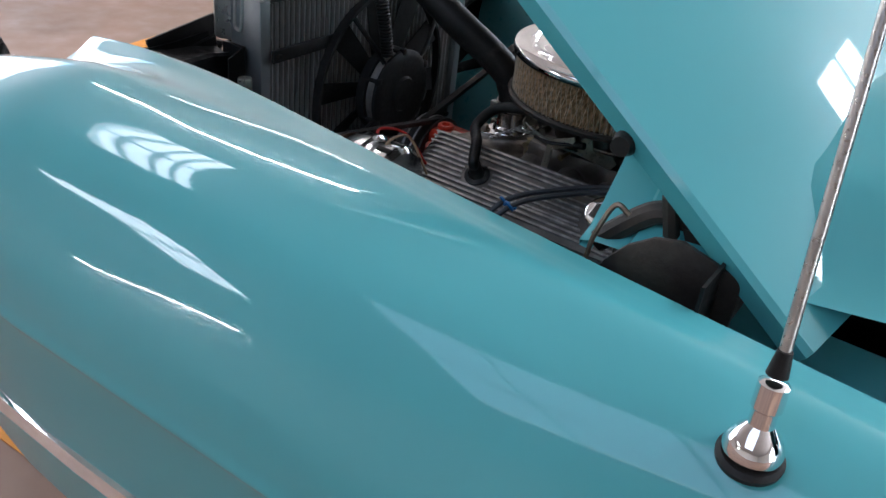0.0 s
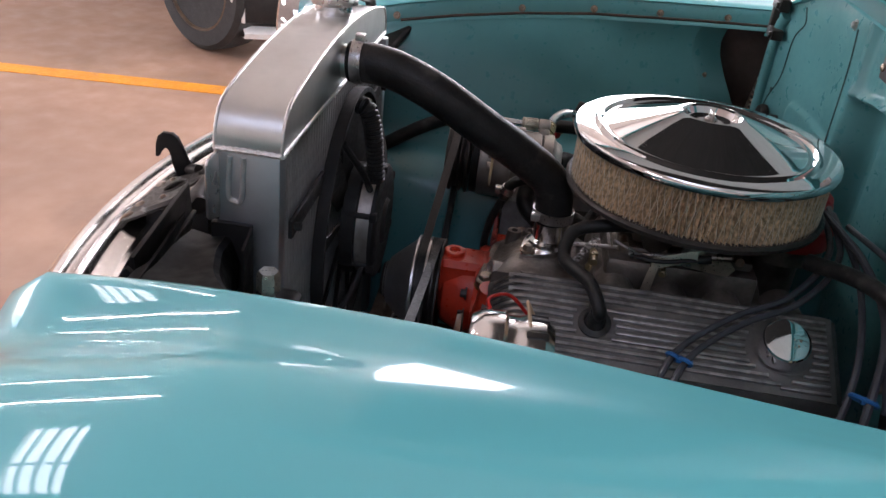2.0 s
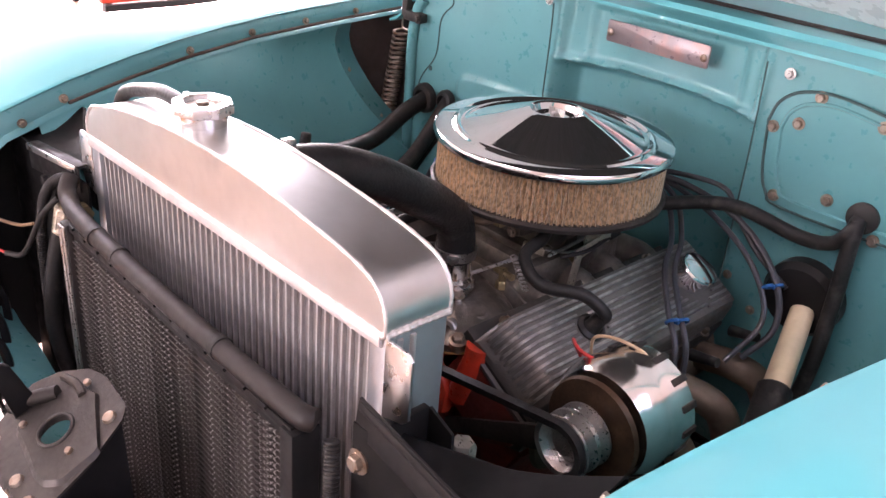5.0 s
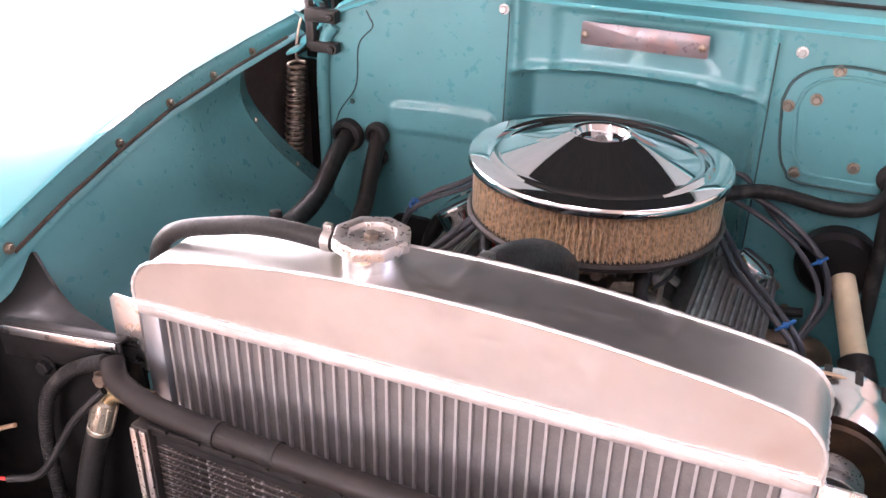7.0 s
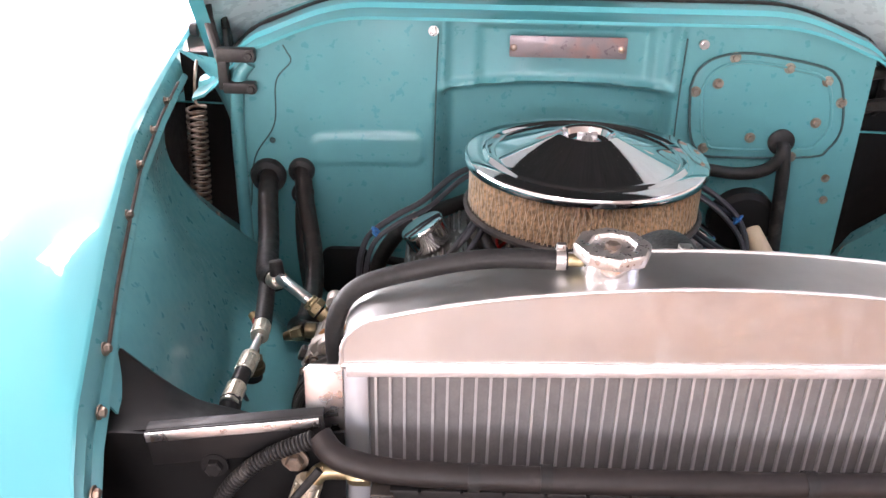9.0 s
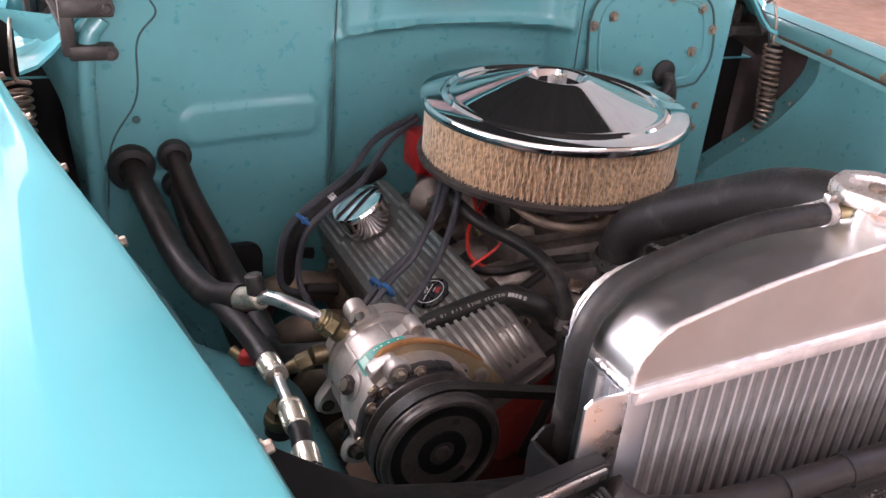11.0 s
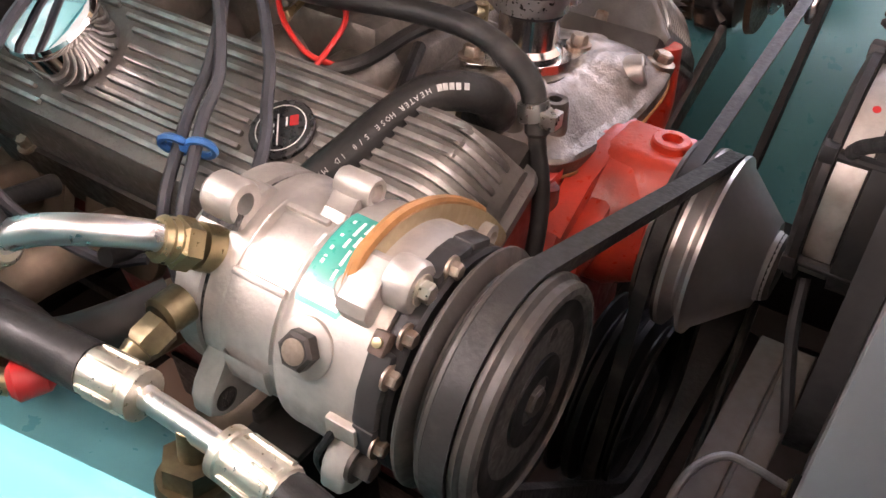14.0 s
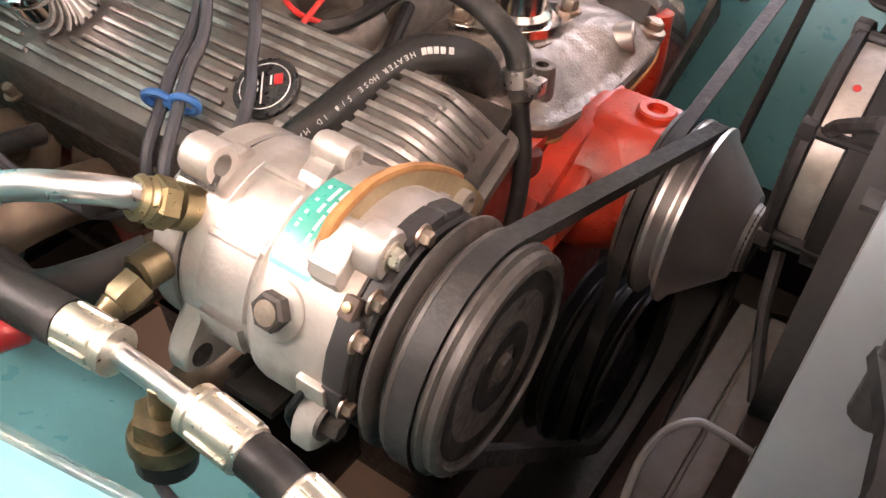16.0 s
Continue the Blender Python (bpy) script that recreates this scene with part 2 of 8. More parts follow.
def lathe(bm, profile, o, d, seg=32, cap=True):
    """Turns (radius, height) pairs about the axis d through o."""
    d = V(d).normalized()
    a, b = frame_of(d)
    rings = []
    for r, h in profile:
        if r < 1e-6:
            rings.append([bm.verts.new(V(o) + d * h)])
        else:
            rings.append([bm.verts.new(V(o) + d * h + (a * math.cos(2 * math.pi * i / seg) + b * math.sin(2 * math.pi * i / seg)) * r) for i in range(seg)])
    for p, q in zip(rings, rings[1:]):
        if len(p) == 1 and len(q) == 1:
            continue
        for i in range(seg):
            j = (i + 1) % seg
            if len(p) == 1:
                bm.faces.new((p[0], q[i], q[j]))
            elif len(q) == 1:
                bm.faces.new((p[i], q[0], p[j]))
            else:
                bm.faces.new((p[i], q[i], q[j], p[j]))
    if cap:
        if len(rings[0]) > 1:
            bm.faces.new(rings[0])
        if len(rings[-1]) > 1:
            bm.faces.new(list(reversed(rings[-1])))
    bmesh.ops.recalc_face_normals(bm, faces=bm.faces[:])
    return bm


def rod(bm, p, q, r, r2=None, seg=16, bevel=0.0):
    p, q = V(p), V(q)
    n = (q - p).length
    r2 = r if r2 is None else r2
    prof = [(r, 0), (r2, n)] if not bevel else [(r - bevel, 0), (r, bevel), (r2, n - bevel), (r2 - bevel, n)]
    return lathe(bm, prof, p, q - p, seg)


def hexa(bm, p, d, r, h):
    d = V(d).normalized()
    return lathe(bm, [(r, 0), (r, h * 0.8), (r * 0.82, h)], p, d, 6)


def bolt(bm, p, d, r=0.006, h=0.005):
    d = V(d).normalized()
    lathe(bm, [(r * 1.5, 0), (r * 1.5, h * 0.3), (r * 1.0, h * 0.3)], p, d, 14)
    hexa(bm, V(p) + d * h * 0.3, d, r, h)
    return bm


def curve_points(pts, n=8):
    """A smooth line through the given points."""
    pts = [V(p) for p in pts]
    if len(pts) < 3:
        return [pts[0].lerp(pts[1], i / n) for i in range(n + 1)]
    ext = [pts[0] * 2 - pts[1], *pts, pts[-1] * 2 - pts[-2]]
    out = []
    for i in range(1, len(ext) - 2):
        a, b, c, d = ext[i - 1:i + 3]
        for k in range(n):
            t = k / n
            out.append(0.5 * ((2 * b) + (c - a) * t + (2 * a - 5 * b + 4 * c - d) * t * t + (3 * b - a - 3 * c + d) * t ** 3))
    out.append(pts[-1])
    return out


def tube(bm, pts, r, seg=12, n=8, ripple=0.0, pitch=0.008):
    """A round hose along a smooth line; r may be a number or a function of 0..1; ripple makes it corrugated."""
    line = curve_points(pts, n)
    if ripple:
        length = sum((b - a).length for a, b in zip(line, line[1:]))
        k = max(8, int(length / pitch * 3))
        cum = [0]
        for a, b in zip(line, line[1:]):
            cum.append(cum[-1] + (b - a).length)
        new_line, j = [], 0
        for i in range(k + 1):
            s = length * i / k
            while j < len(cum) - 2 and cum[j + 1] < s:
                j += 1
            new_line.append(line[j].lerp(line[j + 1], (s - cum[j]) / max(1e-9, cum[j + 1] - cum[j])))
        line = new_line
    side, rings = None, []
    for i, p in enumerate(line):
        d = (line[min(i + 1, len(line) - 1)] - line[max(i - 1, 0)]).normalized()
        if side is None:
            side = frame_of(d)[0]
        side = (side - d * side.dot(d)).normalized()
        up = d.cross(side)
        rr = r(i / (len(line) - 1)) if callable(r) else r
        if ripple:
            rr += ripple * (1 if i % 3 else -1)
        rings.append([bm.verts.new(p + (side * math.cos(2 * math.pi * k / seg) + up * math.sin(2 * math.pi * k / seg)) * rr) for k in range(seg)])
    for a, b in zip(rings, rings[1:]):
        for i in range(seg):
            j = (i + 1) % seg
            bm.faces.new((a[i], a[j], b[j], b[i]))
    bm.faces.new(list(reversed(rings[0])))
    bm.faces.new(rings[-1])
    return bm


def ring(bm, o, d, r, r_tube, seg=32, tseg=8):
    d = V(d).normalized()
    a, b = frame_of(d)
    rows = []
    for i in range(seg):
        u = a * math.cos(2 * math.pi * i / seg) + b * math.sin(2 * math.pi * i / seg)
        rows.append([bm.verts.new(V(o) + u * (r + r_tube * math.cos(2 * math.pi * k / tseg)) + d * r_tube * math.sin(2 * math.pi * k / tseg)) for k in range(tseg)])
    for i in range(seg):
        p, q = rows[i], rows[(i + 1) % seg]
        for k in range(tseg):
            bm.faces.new((p[k], q[k], q[(k + 1) % tseg], p[(k + 1) % tseg]))
    return bm


def sheet(bm, rows, thick=0.0):
    """A grid of points as a skin; thick turns it into a plate along its normals."""
    grid = [[bm.verts.new(p) for p in r] for r in rows]
    faces = [bm.faces.new((grid[i][j], grid[i][j + 1], grid[i + 1][j + 1], grid[i + 1][j])) for i in range(len(rows) - 1) for j in range(len(rows[0]) - 1)]
    if thick:
        bm.normal_update()
        bmesh.ops.solidify(bm, geom=faces, thickness=thick)
    return bm


def prism(bm, poly, o, u, v, depth, bevel=0.0):
    """A flat outline in the plane of u and v at o, thickened by depth along u x v."""
    u, v = V(u), V(v)
    n = u.cross(v).normalized()
    a = [bm.verts.new(V(o) + u * x + v * y) for x, y in poly]
    b = [bm.verts.new(V(o) + u * x + v * y + n * depth) for x, y in poly]
    k = len(poly)
    fs = [bm.faces.new(list(reversed(a))), bm.faces.new(b)] + [bm.faces.new((a[i], a[(i + 1) % k], b[(i + 1) % k], b[i])) for i in range(k)]
    if bevel:
        es = {e for f in fs[:2] for e in f.edges}
        bmesh.ops.bevel(bm, geom=list(es), offset=bevel, segments=2, affect="EDGES", profile=0.5)
    bmesh.ops.recalc_face_normals(bm, faces=bm.faces[:])
    return bm


def rounded(w, h, r, n=5):
    """The outline of a rounded rectangle about the origin."""
    out = []
    for cx, cy, a0 in ((w / 2 - r, h / 2 - r, 0), (-w / 2 + r, h / 2 - r, 90), (-w / 2 + r, -h / 2 + r, 180), (w / 2 - r, -h / 2 + r, 270)):
        for i in range(n + 1):
            a = radians(a0 + 90 * i / n)
            out.append((cx + r * math.cos(a), cy + r * math.sin(a)))
    return out


def B():
    return bmesh.new()


def smooth(a, b, x):
    t = min(1, max(0, (x - a) / (b - a)))
    return t * t * (3 - 2 * t)


def lerp_table(table, x):
    for (a, *p), (b, *q) in zip(table, table[1:]):
        if x <= b:
            t = max(0, (x - a) / (b - a))
            return [u + (w - u) * t for u, w in zip(p, q)]
    return list(table[-1][1:])

# ---- the hall ----
bm = B()
sheet(bm, [[(x, y, 0) for x in np.linspace(-60, 60, 9)] for y in np.linspace(-60, 60, 9)])
tagged(part("floor", bm, M_FLOOR), "sealed brownish concrete workshop floor with hairline cracks", "floor", kind="structure")


def floor_line(p, q, width=0.10):
    """A painted line on the floor from p to q."""
    p, q = V((*p, 0)), V((*q, 0))
    d = (q - p).normalized()
    b = B()
    box(b, (0, -width / 2, 0.0), ((q - p).length, width / 2, 0.003), 0, Matrix.Translation(p) @ Matrix((d, V((-d.y, d.x, 0)), V((0, 0, 1)))).transposed().to_4x4())
    return tagged(part("floor_line", b, M_LINE), "worn orange painted parking line on concrete", "floor marking", "parking lines", kind="structure")


floor_line((-1.83, -6.0), (-3.07, 6.0))
floor_line((-2.115, -2.645), (0.62, -2.33))
floor_line((0.80, -6.0), (0.44, 3.0))


def wall(name, lo, hi, label="plain off-white painted workshop wall"):
    b = B()
    box(b, lo, hi)
    return tagged(part(name, b, M_WALL), label, "wall", kind="structure")


wall("wall_left", (12, -13.2, 0), (12.2, 8.2, 4.4))
wall("wall_front", (1.5, -13.4, 0), (12.2, -13.2, 4.4))
wall("wall_front_lintel", (-7.2, -13.4, 4.0), (1.5, -13.2, 4.4))
wall("wall_rear", (2.5, 8, 0), (12.0, 8.2, 4.4))
wall("wall_rear_lintel", (-7.2, 8, 3.6), (2.5, 8.2, 4.4))
wall("wall_lintel", (-7.2, -13.2, 3.6), (-7, 8.0, 4.4))
wall("wall_pier", (-7.2, -13.2, 0), (-7.0, -1.5, 3.6))
wall("wall_pier_2", (-7.2, 7.4, 0), (-6.4, 8.0, 3.6))

# daylight in the open doorways
lamp("doorway_light", "AREA", look((-6.95, 2.95, 1.8), (0, 2.95, 1.8)), DOOR * 8.8, (1.0, 0.97, 0.95), size=(8.8, 3.5))
lamp("front_doorway_light", "AREA", look((-2.3, -13.15, 2.0), (-2.3, 0, 2.0)), FRONT * 7.6, (1.0, 0.96, 0.95), size=(7.4, 3.9))
lamp("rear_doorway_light", "AREA", look((-2.2, 7.95, 1.8), (-2.2, 0, 1.8)), REAR * 9.2, (1.0, 0.97, 0.95), size=(9.2, 3.5))

# roof lights: openings in the ceiling with glazing bars, and the sky's light in them
ROOF = [(-0.9, 1.4, -4.5, -3.75), (5.8, 8.8, -8.3, -6.7), (-4.0, -2.3, 2.4, 4.0), (-1.3, -0.3, 3.0, 4.4), (2.8, 6.6, -2.4, 1.2)]
xs = sorted({-7.2, 12.2} | {v for r in ROOF for v in r[:2]})
ys = sorted({-13.4, 8.2} | {v for r in ROOF for v in r[2:]})
bm = B()
for x0, x1 in zip(xs, xs[1:]):
    for y0, y1 in zip(ys, ys[1:]):
        if not any(r[0] <= x0 and x1 <= r[1] and r[2] <= y0 and y1 <= r[3] for r in ROOF):
            box(bm, (x0, y0, 4.4), (x1, y1, 4.5))
tagged(part("ceiling", bm, M_CEIL), "sheet metal workshop ceiling with roof lights", "ceiling", kind="structure")
for k, (x0, x1, y0, y1) in enumerate(ROOF):
    win = tagged(new("window_%d" % (k + 1)), "glazed roof light with white bars", "roof light", "roof lights", kind="structure")
    for x in np.linspace(x0, x1, 3):
        b = B()
        box(b, (x - 0.04, y0, 4.36), (x + 0.04, y1, 4.42), 0.004)
        part("glazing_bar", b, M_CARWHITE, win)
    for i, y in enumerate(np.linspace(y0, y1, 5)):
        b = B()
        box(b, (x0, y - 0.02, 4.385), (x1, y + 0.02, 4.415), 0.004)
        part("purlin", b, M_CARWHITE, win)
    lamp("roof_daylight", "AREA", look(((x0 + x1) / 2, (y0 + y1) / 2, 4.46), ((x0 + x1) / 2, (y0 + y1) / 2 + 0.0001, 0)), ROOFLIGHT * (0.55, 0.7, 1.5, 1.5, 0.065)[k] * (x1 - x0) * (y1 - y0), (0.97, 0.98, 1.0), size=(x1 - x0, y1 - y0))

M_TUBE = emitter("tube_light", (1.0, 0.97, 0.92), TUBE)
for x, y, z, n in ((-2.2, -4.6, 4.32, 1.4), (-5.4, -6.2, 4.32, 1.5), (11.6, -10.4, 3.6, 2.0)):
    lampo = thing("tube_lamp", "long fluorescent tube lamp under the ceiling", "lamp", "ceiling tube lamps")
    b = B()
    box(b, (x - 0.05, y - n - 0.05, z + 0.03), (x + 0.05, y + n + 0.05, z + 0.08), 0.005)
    part("fitting", b, M_CARWHITE, lampo)
    for e in (-1, 1):
        b = B()
        box(b, (x - 0.012, y + e * n * 0.8 - 0.012, z + 0.07), (x + 0.012, y + e * n * 0.8 + 0.012, 4.41), 0.002)
        part("hanger", b, M_STEEL, lampo)
    b = B()
    rod(b, (x, y - n, z), (x, y + n, z), 0.026)
    part("tube", b, M_TUBE, lampo)

# ---- the car's body ----
car = thing("car", "glossy turquoise classic car with its hood raised", "car")
EDGE = [(-0.735, 0.455, 0.612), (-0.715, 0.46, 0.692), (-0.685, 0.468, 0.764), (-0.645, 0.476, 0.814), (-0.60, 0.486, 0.842), (-0.507, 0.505, 0.865), (-0.40, 0.53, 0.882),
        (-0.28, 0.556, 0.896), (-0.144, 0.587, 0.905), (0.05, 0.62, 0.910), (0.3, 0.655, 0.914), (0.6, 0.69, 0.918), (1.0, 0.72, 0.92)]


def nose_shift(y, s):
    """The left fender's nose reaches a little further forward."""
    return y + 0.055 * (1 - smooth(-0.68, -0.44, y)) if s > 0 else y


def edge_at(y, s=-1):
    """The hood opening's edge at y; the car leans a little to its left."""
    x, z = lerp_table(EDGE, nose_shift(y, s))
    return x, z - 0.02 * s * x - nose_drop(nose_shift(y, s), s)


def nose_drop(y, s):
    """How far the left fender's nose bends down towards the grille."""
    return 0.095 * (1 - smooth(-0.75, -0.60, y)) if s > 0 else 0.0


def fender_section(y, s):
    """Points across the fender at y, from the hood opening over the crown and down the side."""
    y0, y = y, nose_shift(y, s)
    x, z = lerp_table(EDGE, y)
    top = 0.812 + 0.10 * smooth(-0.82, -0.40, y) + 0.012 * smooth(-0.3, 0.6, y)
    out = 0.80 + 0.065 * smooth(-0.75, -0.3, y)
    flat = 0.006 * smooth(-0.45, -0.25, y) if s > 0 else 0.0
    zc = max(top - flat, z + 0.010 - flat)
    k = 1 - smooth(-0.769, -0.15, y) if s > 0 else 0.0
    zc -= 0.016 * k
    z -= nose_drop(y, s)
    xc = max(0.655, x + 0.05)
    run = xc - x - 0.010
    dip = [(x + 0.010 + run * 0.22, z + (zc - z) * 0.40 - 0.027 * k), (x + 0.010 + run * 0.485, z + (zc - z) * 0.74 - 0.038 * k)]
    if s < 0:
        dip = [(x + 0.010 + run * 0.38, z + (zc - z) * 0.68)]
    lip = 0.005 if y < -0.4 or s < 0 else 0.0008
    xa = max(0.725, xc + 0.025)
    xb = max(0.778, xa + 0.035)
    xd = min(max(0.818, xb + 0.02), out - 0.016)
    pts = [(x, z), (x + 0.010, z + lip * (1 - k))] + dip + [(xc, zc), (xa, zc - 0.010), (xb, zc - 0.038), (xd, zc - 0.088), (out - 0.012, 0.76),
           (out, 0.715), (out + 0.005, 0.70), (out - 0.002, 0.685), (out - 0.004, 0.6), (out - 0.008, 0.52), (out - 0.02, 0.42)]
    return [V((s * a, y0, c - 0.02 * s * a)) for a, c in pts]


def fender(s):
    bm = B()
    ys = [-0.735, -0.725, -0.71, -0.685, -0.645, -0.60, -0.55, -0.5, -0.44, -0.38, -0.3, -0.2, -0.1, 0.0, 0.12, 0.25, 0.4, 0.6, 0.8, 1.0]
    rows = []
    if s > 0:
        ys = [-0.79, -0.78, -0.765, -0.75] + ys[1:]
    for y in ys:
        line = curve_points(fender_section(y, s), 4)
        rows.append(line)
    sheet(bm, rows)
    bmesh.ops.recalc_face_normals(bm, faces=bm.faces[:])
    return part("fender", bm, M_PAINT, car, "glossy turquoise front fender", sharp=1.2)


for s in (1, -1):
    fen = fender(s)
    # the flange under the hood opening, with its rusty seam and bolts
    bm = B()
    rows = []
    for y in np.linspace(-0.69 if s < 0 else -0.585, 0.30, 66):
        x, z = edge_at(float(y), s)
        rows.append([V((s * (x + 0.002), y, z - 0.002)), V((s * (x - 0.006), y, z - 0.012)), V((s * (x - 0.008), y, z - 0.03)), V((s * (x - 0.014), y, z - 0.034)), V((s * (x - 0.016), y, z - 0.038))])
    sheet(bm, rows)
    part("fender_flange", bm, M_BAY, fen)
    bm = B()
    tube(bm, [V((s * (edge_at(float(y), s)[0] - 0.0085), y, edge_at(float(y), s)[1] - 0.029)) for y in np.linspace(-0.50, 0.24, 22)], 0.0027, 6, 2)
    part("rusty_seam", bm, M_RUSTY_EDGE, fen, "rusty seam line")
    for y in (-0.507, -0.28, -0.146, -0.02, 0.11):
        bm = B()
        x, z = edge_at(y, s)
        bolt(bm, (s * (x - 0.008), y, z - 0.020), (-s, 0, 0.25), 0.0045, 0.005)
        part("flange_bolt", bm, M_BOLT, fen)
    # chrome side strip
    bm = B()
    rows = []
    for y in np.linspace(-0.68, 1.0, 12):
        o = 0.80 + 0.065 * smooth(-0.75, -0.3, float(y)) - 0.006
        rows.append([V((s * (o + dx), y, 0.515 + dz)) for dx, dz in ((-0.01, 0.016), (0.006, 0.013), (0.012, 0), (0.006, -0.013), (-0.012, -0.016))])
    sheet(bm, rows)
    part("side_strip", bm, M_CHROME, fen, "chrome side strip")
    # headlight
    hl = B()
    c = V((s * 0.665, -0.70 if s < 0 else -0.755, 0.765))
    lathe(hl, [(0.085, 0), (0.112, 0.01), (0.114, 0.03), (0.108, 0.05), (0.094, 0.058), (0.088, 0.05)], c, (0, -1, -0.06), 40, cap=False)
    head = part("headlight", hl, M_CHROME, car, "chrome ringed headlight")
    hl = B()
    lathe(hl, [(0.0895, 0.045), (0.08, 0.055), (0.05, 0.066), (0, 0.07)], c, (0, -1, -0.06), 32)
    part("lens", hl, material("headlight_glass", (0.75, 0.77, 0.78), 0.08, vary=0.05, coat=1.0), head)
    # front skin of the fender round the lamp
    bm = B()
    rows = []
    line = [p for p in curve_points(fender_section(-0.735 if s < 0 else -0.79, s), 4)]
    rows.append(line)
    rows.append([V((p.x * 0.45 + s * 0.55 * 0.665, -0.742 if s < 0 else -0.797, p.z * 0.45 + 0.55 * 0.765)) for p in line])
    sheet(bm, rows)
    part("fender_nose", bm, M_PAINT, fen)

# aprons between the bay and the wheels; the rear edge sweeps down and back round the hinge opening
REAR_EDGE = [(0.30, 0.24), (0.60, 0.20), (0.684, 0.137), (0.737, 0.10), (0.80, 0.068), (0.83, 0.056), (0.855, 0.053), (0.88, 0.060), (0.90, 0.072), (0.93, 0.10)]


SHELF = curve_points([(0.530, 0, 0.850), (0.492, 0, 0.78), (0.470, 0, 0.72), (0.458, 0, 0.672), (0.440, 0, 0.648), (0.395, 0, 0.626), (0.352, 0, 0.590), (0.320, 0, 0.48), (0.310, 0, 0.32)], 7)


def apron_point(s, u, t):
    x, z = edge_at(-0.55 + u * 0.61, s)
    zz = (z - 0.036) * (1 - t) ** 2 + 0.66 * 2 * t * (1 - t) + 0.32 * t * t
    y = -0.55 + u * (min(lerp_table(REAR_EDGE, zz)[0] + (0.055 if s > 0 else 0.0), 0.235) + 0.55)
    x = edge_at(min(y, 0.06), s)[0] - 0.013
    mid = 0.462 + 0.02 * u if s > 0 else 0.400 + 0.082 * smooth(0.30, 0.85, u)
    if s < 0:
        # wall and shelf of the pressing beside the compressor
        w = 1 - smooth(0.55, 0.80, u)
        q = SHELF[int(round(t * (len(SHELF) - 1)))]
        zz += (q.z - 0.85 * (1 - t) ** 2 - 0.66 * 2 * t * (1 - t) - 0.32 * t * t) * w * smooth(0.0, 0.15, t)
    xx = x * (1 - t) ** 2 + mid * 2 * t * (1 - t) + (0.385 if s > 0 else 0.31) * t * t
    if s < 0:
        xx += (q.x + (x - 0.530) * (1 - t) ** 2 - xx) * w
    return V((s * (xx + 0.32 * smooth(0.45, 1.0, u) * t * (1 - t) ** 2), y, zz))


for s in (1, -1):
    bm = B()
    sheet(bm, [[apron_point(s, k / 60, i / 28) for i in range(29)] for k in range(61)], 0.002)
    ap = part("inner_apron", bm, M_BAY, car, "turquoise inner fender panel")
    bm = B()
    rim = [apron_point(s, 1.0, i / 40) for i in range(0, 27)]
    sheet(bm, [[p, p + V((s * 0.004, 0.005, 0)), p + V((s * 0.016, 0.022, 0)), p + V((s * 0.034, 0.060, 0))] for p in rim])
    part("rolled_lip", bm, M_BAY, ap)
    for i in (8, 15, 21):
        bm = B()
        bolt(bm, rim[i] + V((s * 0.014, 0.018, 0)), (-s, 0.7, 0), 0.004, 0.003)
        part("lip_bolt", bm, M_BOLT, ap)
    # dark wheel house behind the apron
    bm = B()
    sheet(bm, [[V((s * 0.68, y, z)) for y in np.linspace(-0.28, 0.5, 6)] for z in np.linspace(0.2, 0.875, 4)])
    part("wheel_house", bm, M_HOUSE, car)

# firewall: ribs, recesses and beads in one pressed sheet
def press(x, z):
    y = 0.222 - 0.035 * smooth(0.30, 0.55, -x) - 0.0 * smooth(0.3, 0.55, x)
    inside = smooth(-0.215, -0.180, x) * (1 - smooth(0.168, 0.190, x))
    y += 0.012 * inside
    low = inside * (1 - smooth(0.885, 0.905, z - 0.012 * math.cos(x * 9)))
    y += 0.045 * low
    box_in = smooth(-0.150, -0.128, x) * (1 - smooth(0.132, 0.150, x)) * smooth(0.898, 0.915, z) * (1 - smooth(0.998, 1.004, z))
    y += 0.010 * box_in
    for cx, cz, w, h, r, d in ((-0.322, 0.794, 0.19, 0.052, 0.02, -0.006), ):
        qx, qz = abs(x - cx) - w / 2 + r, abs(z - cz) - h / 2 + r
        dist = math.hypot(max(qx, 0), max(qz, 0)) - r
        y += d * (1 - smooth(-0.005, 0.004, dist))
    for rx in (-0.197, 0.178):
        y -= 0.009 * math.exp(-((x - rx) / 0.0075) ** 2)
    y -= 0.010 * math.exp(-((z - 0.906 - 0.008 * math.cos(x * 9)) / 0.006) ** 2) * inside
    return y


bm = B()
NX, NZ = 230, 140
rows = []
for j in range(NZ + 1):
    z = 0.36 + 0.652 * j / NZ
    row = []
    for i in range(NX + 1):
        x = -0.53 + 1.03 * i / NX
        drop = 0.06 * smooth(0.3, 0.56, abs(x)) ** 1.5
        row.append(V((x, press(x, z), z - drop * smooth(0.8, 1.01, z))))
    rows.append(row)
sheet(bm, rows)
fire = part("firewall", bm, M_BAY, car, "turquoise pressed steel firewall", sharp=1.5)

